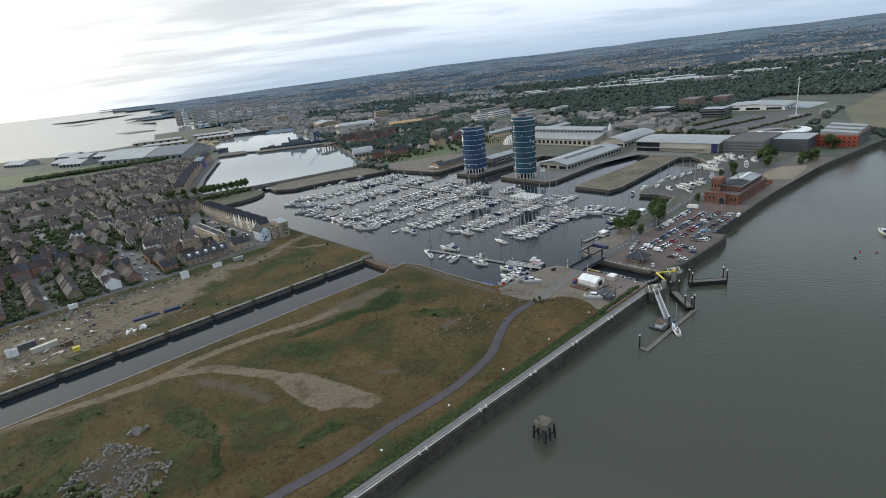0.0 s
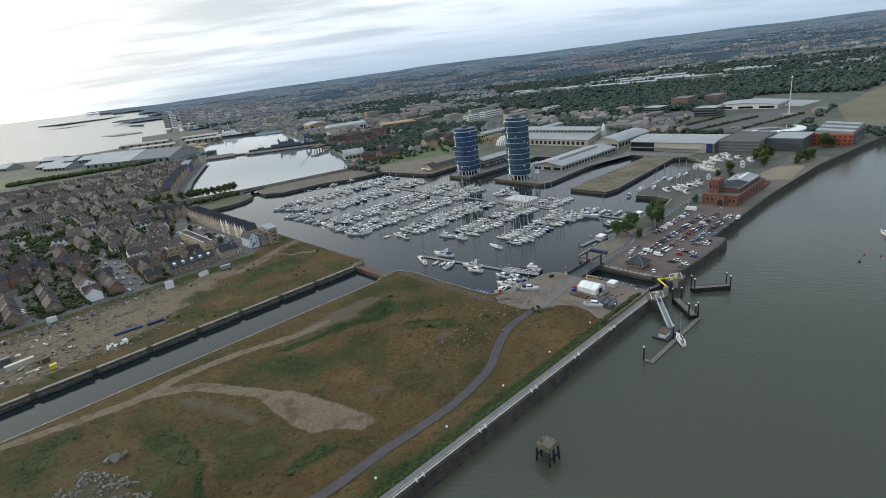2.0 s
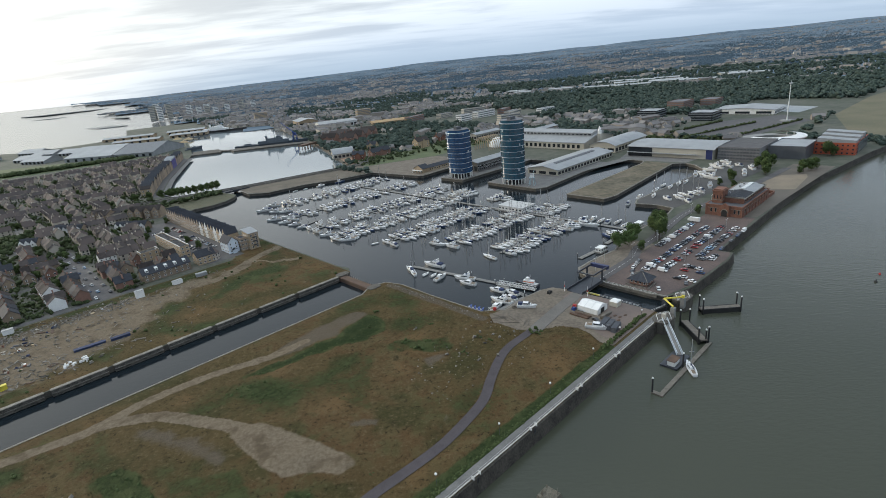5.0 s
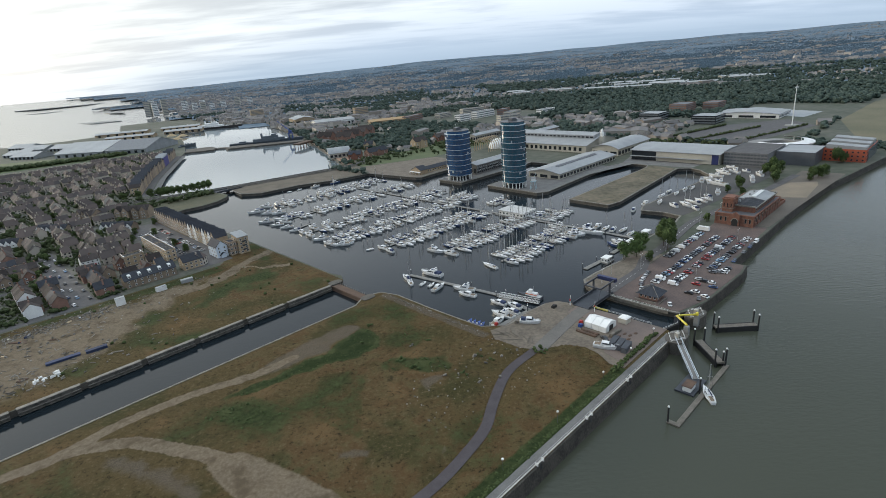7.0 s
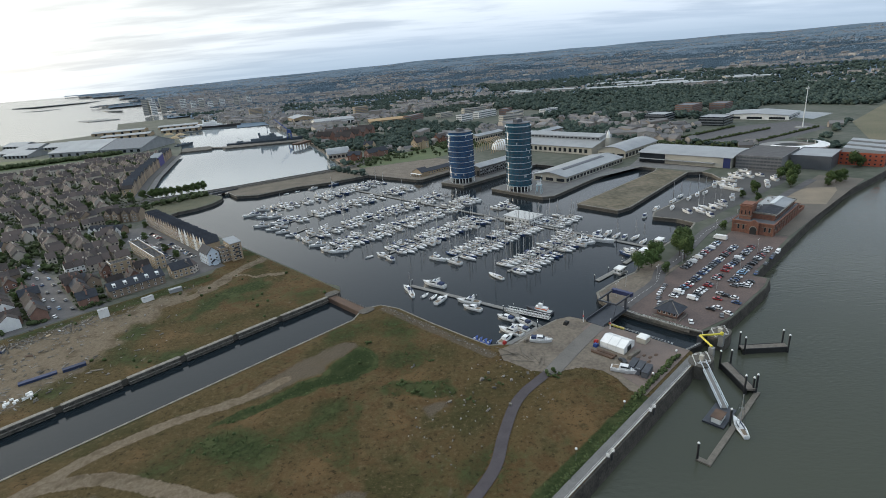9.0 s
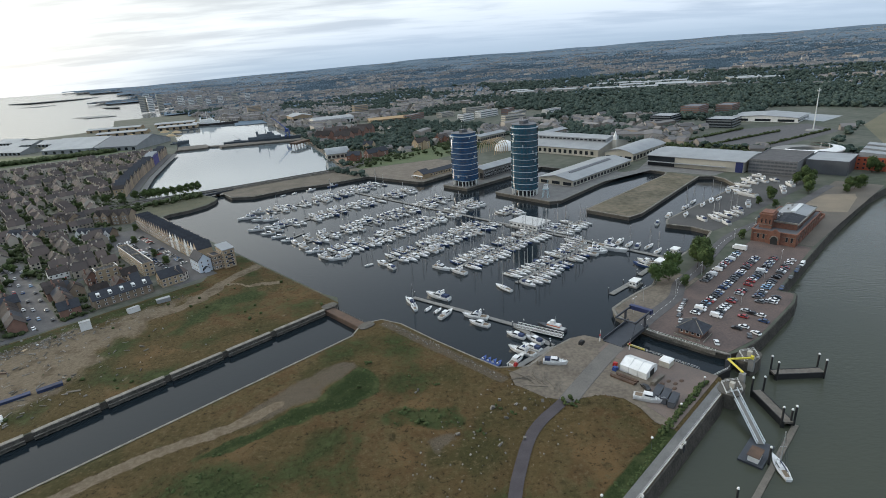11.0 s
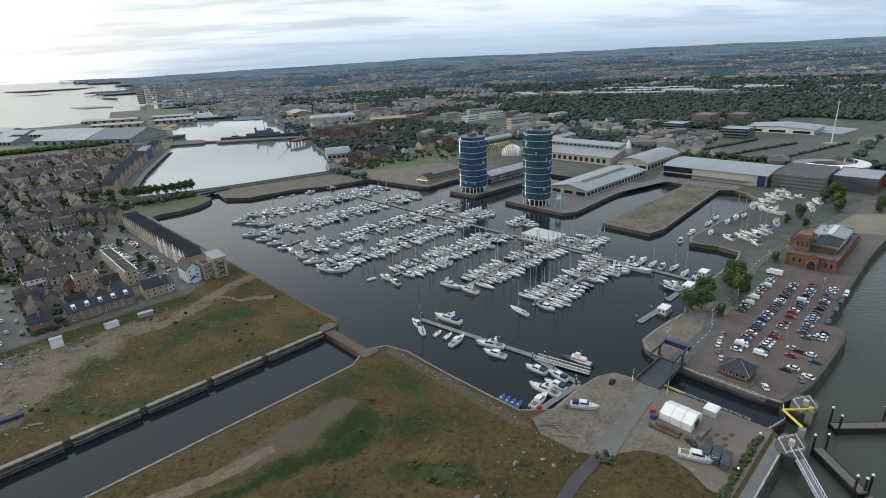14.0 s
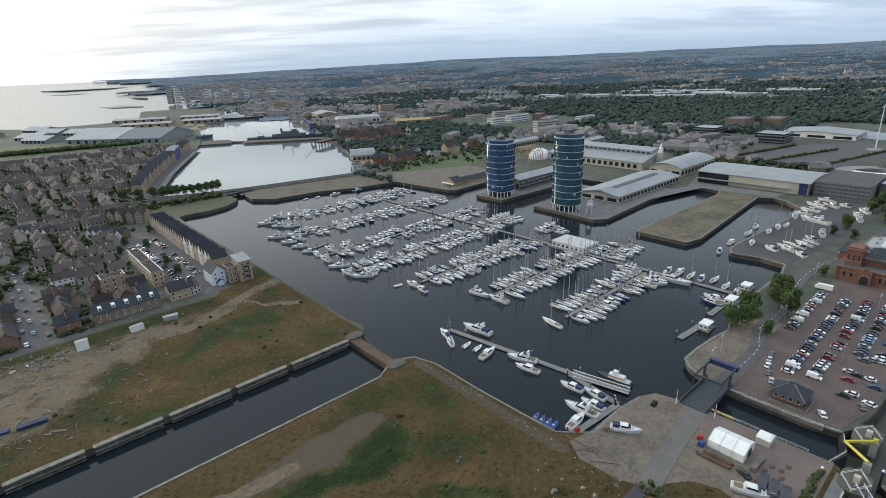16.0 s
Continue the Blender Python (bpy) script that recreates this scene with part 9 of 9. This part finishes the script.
part("cabin_stripe", boxes((-4.05, -1.24, 2.3, 2.4, 1.24, 2.75)), mat("orange_paint", (0.55, 0.13, 0.04), (0.42, 0.10, 0.035), rough=0.5), lb, "orange band round the cabin")
part("wheelhouse", boxes((-1.2, -1.0, 3.4, 1.0, 1.0, 4.9, 0, (0.2, 0.15))), M_WHITE, lb)
part("mast", tube(bmesh.new(), (-1.6, 0, 3.4), (-1.6, 0, 7.2), 0.08, 5), M_ALU, lb)

# ---- on the river ----
ends = (Vector((*X(237.5, 114), 0.2)), Vector((*X(220, 99.5), RIVER_Z + 0.9)))
dvec = ends[1] - ends[0]
rg = thing("river_gangway", Matrix.Translation(ends[0]) @ dvec.to_track_quat("X", "Z").to_matrix().to_4x4(), "long pale metal twin-truss gangway down to a float", "gangway")
Lg = dvec.length
part("deck", boxes((0, -1.1, -0.1, Lg, 1.1, 0.05)), M_DECK, rg)
for y in (-1.1, 1.1):
    bm = bmesh.new()
    tube(bm, (0, y, 1.3), (Lg, y, 1.3), 0.14, 5)
    tube(bm, (0, y, 0.05), (Lg, y, 0.05), 0.14, 5)
    for i in range(14):
        tube(bm, (i * Lg / 14, y, 0), (i * Lg / 14 + Lg / 28, y, 1.3), 0.07, 4)
        tube(bm, (i * Lg / 14 + Lg / 28, y, 1.3), ((i + 1) * Lg / 14, y, 0), 0.07, 4)
    part("truss", bm, mat("pale_blue_white_steel", (0.58, 0.63, 0.67), (0.46, 0.50, 0.54), rough=0.5), rg)
fl = thing("landing_float", at(209, 96, RIVER_Z), "landing float with a small white cabin", "float")
part("deck", boxes((0, 0, -0.3, 13, 7, 0.7)), M_STEEL, fl)
part("cabin", boxes((1, 1.5, 0.7, 6, 4.5, 2.8)), M_WPAINT, fl)
part("cabin_roof", boxes((0.7, 1.2, 2.8, 6.3, 4.8, 3.0)), M_RUST, fl)


def pile(parent, x, y, top, bottom=-3.0, cap=True):
    part("mooring_post", tube(bmesh.new(), (x, y, bottom), (x, y, top), 0.35, 8), M_DARK, parent, "black timber post")
    if cap:
        part("post_cap", tube(bmesh.new(), (x, y, top), (x, y, top + 0.5), 0.45, 8, 0.25), M_WPAINT, parent, "white post cap")


rp = thing("river_pontoon", at(189, 93, RIVER_Z), "long narrow dark mooring pontoon with piles", "pontoon")
part("deck", boxes((0, 0, -0.2, 49, 1.8, 0.55)), M_WOOD, rp)
part("end_deck", boxes((0, 1.8, -0.2, 1.8, 4.5, 0.55)), M_WOOD, rp)
for x, y in ((0.5, 4.2), (24, 2.3), (48, 2.3)):
    pile(rp, x, y, 6.5)
for (a, b, label) in (((264, 108), (277, 94.5), "timber guide jetty with tall white-capped piles"), ((248, 109), (235.5, 95.5), "timber guide jetty beside the lock mouth")):
    A, B = Vector(a), Vector(b)
    L = (B - A).length
    j = thing("guide_jetty", at(*a, RIVER_Z, math.degrees(math.atan2(B.y - A.y, B.x - A.x))), label, "jetty", "lock jetties")
    part("deck", boxes((0, -1.6, 1.6, L, 1.6, 2.3)), M_WOOD, j)
    part("fender_wall", boxes((0, -1.9, -2, L, -1.5, 2.4)), M_DARK, j)
    part("fender_wall", boxes((0, 1.5, -2, L, 1.9, 2.4)), M_DARK, j)
    for x in (0.5, L - 0.5):
        for y in (-2.2, 2.2):
            pile(j, x, y, 8.0)
dl = thing("river_dolphin", at(118, 94.5, RIVER_Z), "old square mooring dolphin with a mossy cap on black legs", "dolphin")
part("cap", boxes((-2.7, -2.7, 5.4, 2.7, 2.7, 6.9, 0, (0.3, 0.3))), mat("mossy_concrete", (0.15, 0.135, 0.105), (0.06, 0.058, 0.042), s1=0.6, s2=2.5, bump=0.5), dl)
for x in (-2.4, 0, 2.4):
    for y in (-2.4, 2.4):
        part("leg", tube(bmesh.new(), (x * 1.12, y * 1.12, -3), (x, y, 5.2), 0.4, 7), M_DARK, dl)
part("brace", boxes((-2.6, -2.6, 1.8, 2.6, -2.2, 2.4), (-2.6, 2.2, 1.8, 2.6, 2.6, 2.4)), M_DARK, dl)
tr = bmesh.new()
for i in range(26):
    x, y = grng.uniform(-2.3, 2.3), grng.uniform(-2.3, 2.3)
    tube(tr, (x, y, 6.8), (x + grng.uniform(-0.5, 0.5), y + grng.uniform(-0.5, 0.5), grng.uniform(7.2, 8.2)), 0.16, 4, 0.02)
part("weeds", tr, M_WOOD, dl)

# ---- works on the far bank ----
for i, (u, v, l, w, h, mt, label) in enumerate((
        (43, 326, 14, 2.4, 0.9, M_NAVY, "long low stack under dark blue sheeting"), (59, 323, 9, 2.4, 1.2, M_NAVY, "dark blue open skip container on grass"), (85, 375, 5, 3, 4.5, M_WPAINT, "stacked white site cabins"), (108, 377, 6, 2.6, 2.6, M_WPAINT, "white site cabin on dusty ground"), (123, 378, 7, 2.8, 2.2, M_METALR, "grey site cabin on dusty ground"),
        (20, 386, 5, 3, 2.6, M_WPAINT, "white site cabin on dusty ground"), (-10, 341, 9, 2.8, 3.2, M_METALD, "dark grey lorry trailer on rubble"), (-4, 330, 12, 2.6, 2.6, M_CLAD, "pale open lorry trailer on rubble"), (-12, 336, 3, 2.6, 3.6, M_WPAINT, "white lorry cab on dusty ground"), (12, 312, 3, 2.2, 2.2, M_YELLOW, "yellow excavator body on rubble"), (10, 324, 3.5, 2.4, 2.4, M_RUST, "orange-brown excavator body on rubble"))):
    t = thing("site_store", at(u, v, 0.3, grng.uniform(-8, 8)), label, "site cabin", "works stores")
    part("body", boxes((0, 0, 0, l, w, h)), mt, t)
    part("roof", boxes((-0.08, -0.08, h, l + 0.08, w + 0.08, h + 0.15)), M_METALR if mt is M_WPAINT else mt, t)
    part("base", boxes((0.3, 0.2, -0.4, l - 0.3, w - 0.2, 0)), M_DARK, t)
tp = thing("white_bags", at(41, 312, 0.2), "heap of torn white bulk bags on dusty ground", "bags")
for i in range(26):
    a = Vector((grng.uniform(-5, 5), grng.uniform(-3, 3), 0))
    bm = bmesh.new()
    box(bm, a.x, a.y, -0.1, a.x + grng.uniform(0.6, 1.8), a.y + grng.uniform(0.4, 1.4), grng.uniform(0.5, 1.3), 0, (0.15, 0.15))
    part("bag", bm, M_WPAINT, tp)
for i in range(26):
    stack = thing("timber_stack", at(grng.gauss(12, 22), grng.choice((grng.uniform(308, 330), grng.uniform(345, 385))), 0.3, grng.uniform(0, 180)), "pile of planks and scrap on dusty ground", "scrap", "scrap piles")
    tint = grng.choice((M_WOOD, M_RUST, M_CLAD, M_COPING))
    l = grng.uniform(2, 6)
    for k in range(3):
        part("plank", boxes((grng.uniform(-0.5, 0.5), k * 0.45, -0.2, l + grng.uniform(-0.8, 0.8), k * 0.45 + 0.35, grng.uniform(0.15, 0.4))), tint, stack)
# scrap heaps round the dusty works yard
for i in range(40):
    edge = grng.choice(((grng.gauss(-4, 6), grng.gauss(318, 4)), (grng.gauss(8, 9), grng.gauss(352, 5)), (grng.gauss(24, 6), grng.gauss(362, 4)), (grng.gauss(20, 5), grng.gauss(330, 4)), (grng.gauss(48, 14), grng.gauss(374, 4))))
    heap = thing("scrap_heap", at(*edge, 0.3, grng.uniform(0, 180)), "loose heap of boards, bags and scrap on dust", "scrap", "scrap piles")
    for k in range(2):
        l, w = grng.uniform(0.8, 2.6), grng.uniform(0.5, 1.4)
        part("scrap", boxes((grng.uniform(-1, 1), k * 0.8, -0.2, grng.uniform(-1, 1) + l, k * 0.8 + w, grng.uniform(0.3, 1.1), 0, (0.15, 0.1))), grng.choice((M_WPAINT, M_ORANGE, M_CREAM, M_CLAD, M_RUST, M_METALD, M_NAVY, M_COPING)), heap)
tank = thing("water_tank", at(-13, 338, 0.2), "upright white storage tank in the works yard", "tank")
part("shell", tube(bmesh.new(), (0, 0, 0), (0, 0, 4.2), 1.4, 14), M_WPAINT, tank)
part("lid", tube(bmesh.new(), (0, 0, 4.2), (0, 0, 4.7), 1.4, 14, 0.5), M_METALR, tank)
buoy = bmesh.new()
tube(buoy, (0, 0, -0.3), (0, 0, 0.5), 0.8, 10, 0.7)
tube(buoy, (0, 0, 0.5), (0, 0, 1.6), 0.25, 6, 0.1)
solid("buoy", buoy, M_DARK, "small dark mooring buoy on the river", "buoy", at(345, 52, RIVER_Z))
boat("canopy", 399, 48.8, 35, RIVER_Z)
for u, v in ((359, 45), (357, 52)):
    solid("buoy", tube(tube(bmesh.new(), (0, 0, -0.3), (0, 0, 0.5), 0.6, 10, 0.5), (0, 0, 0.5), (0, 0, 1.3), 0.2, 6, 0.1), M_RED, "small red mooring buoy on the river", "buoy", at(u, v, RIVER_Z))
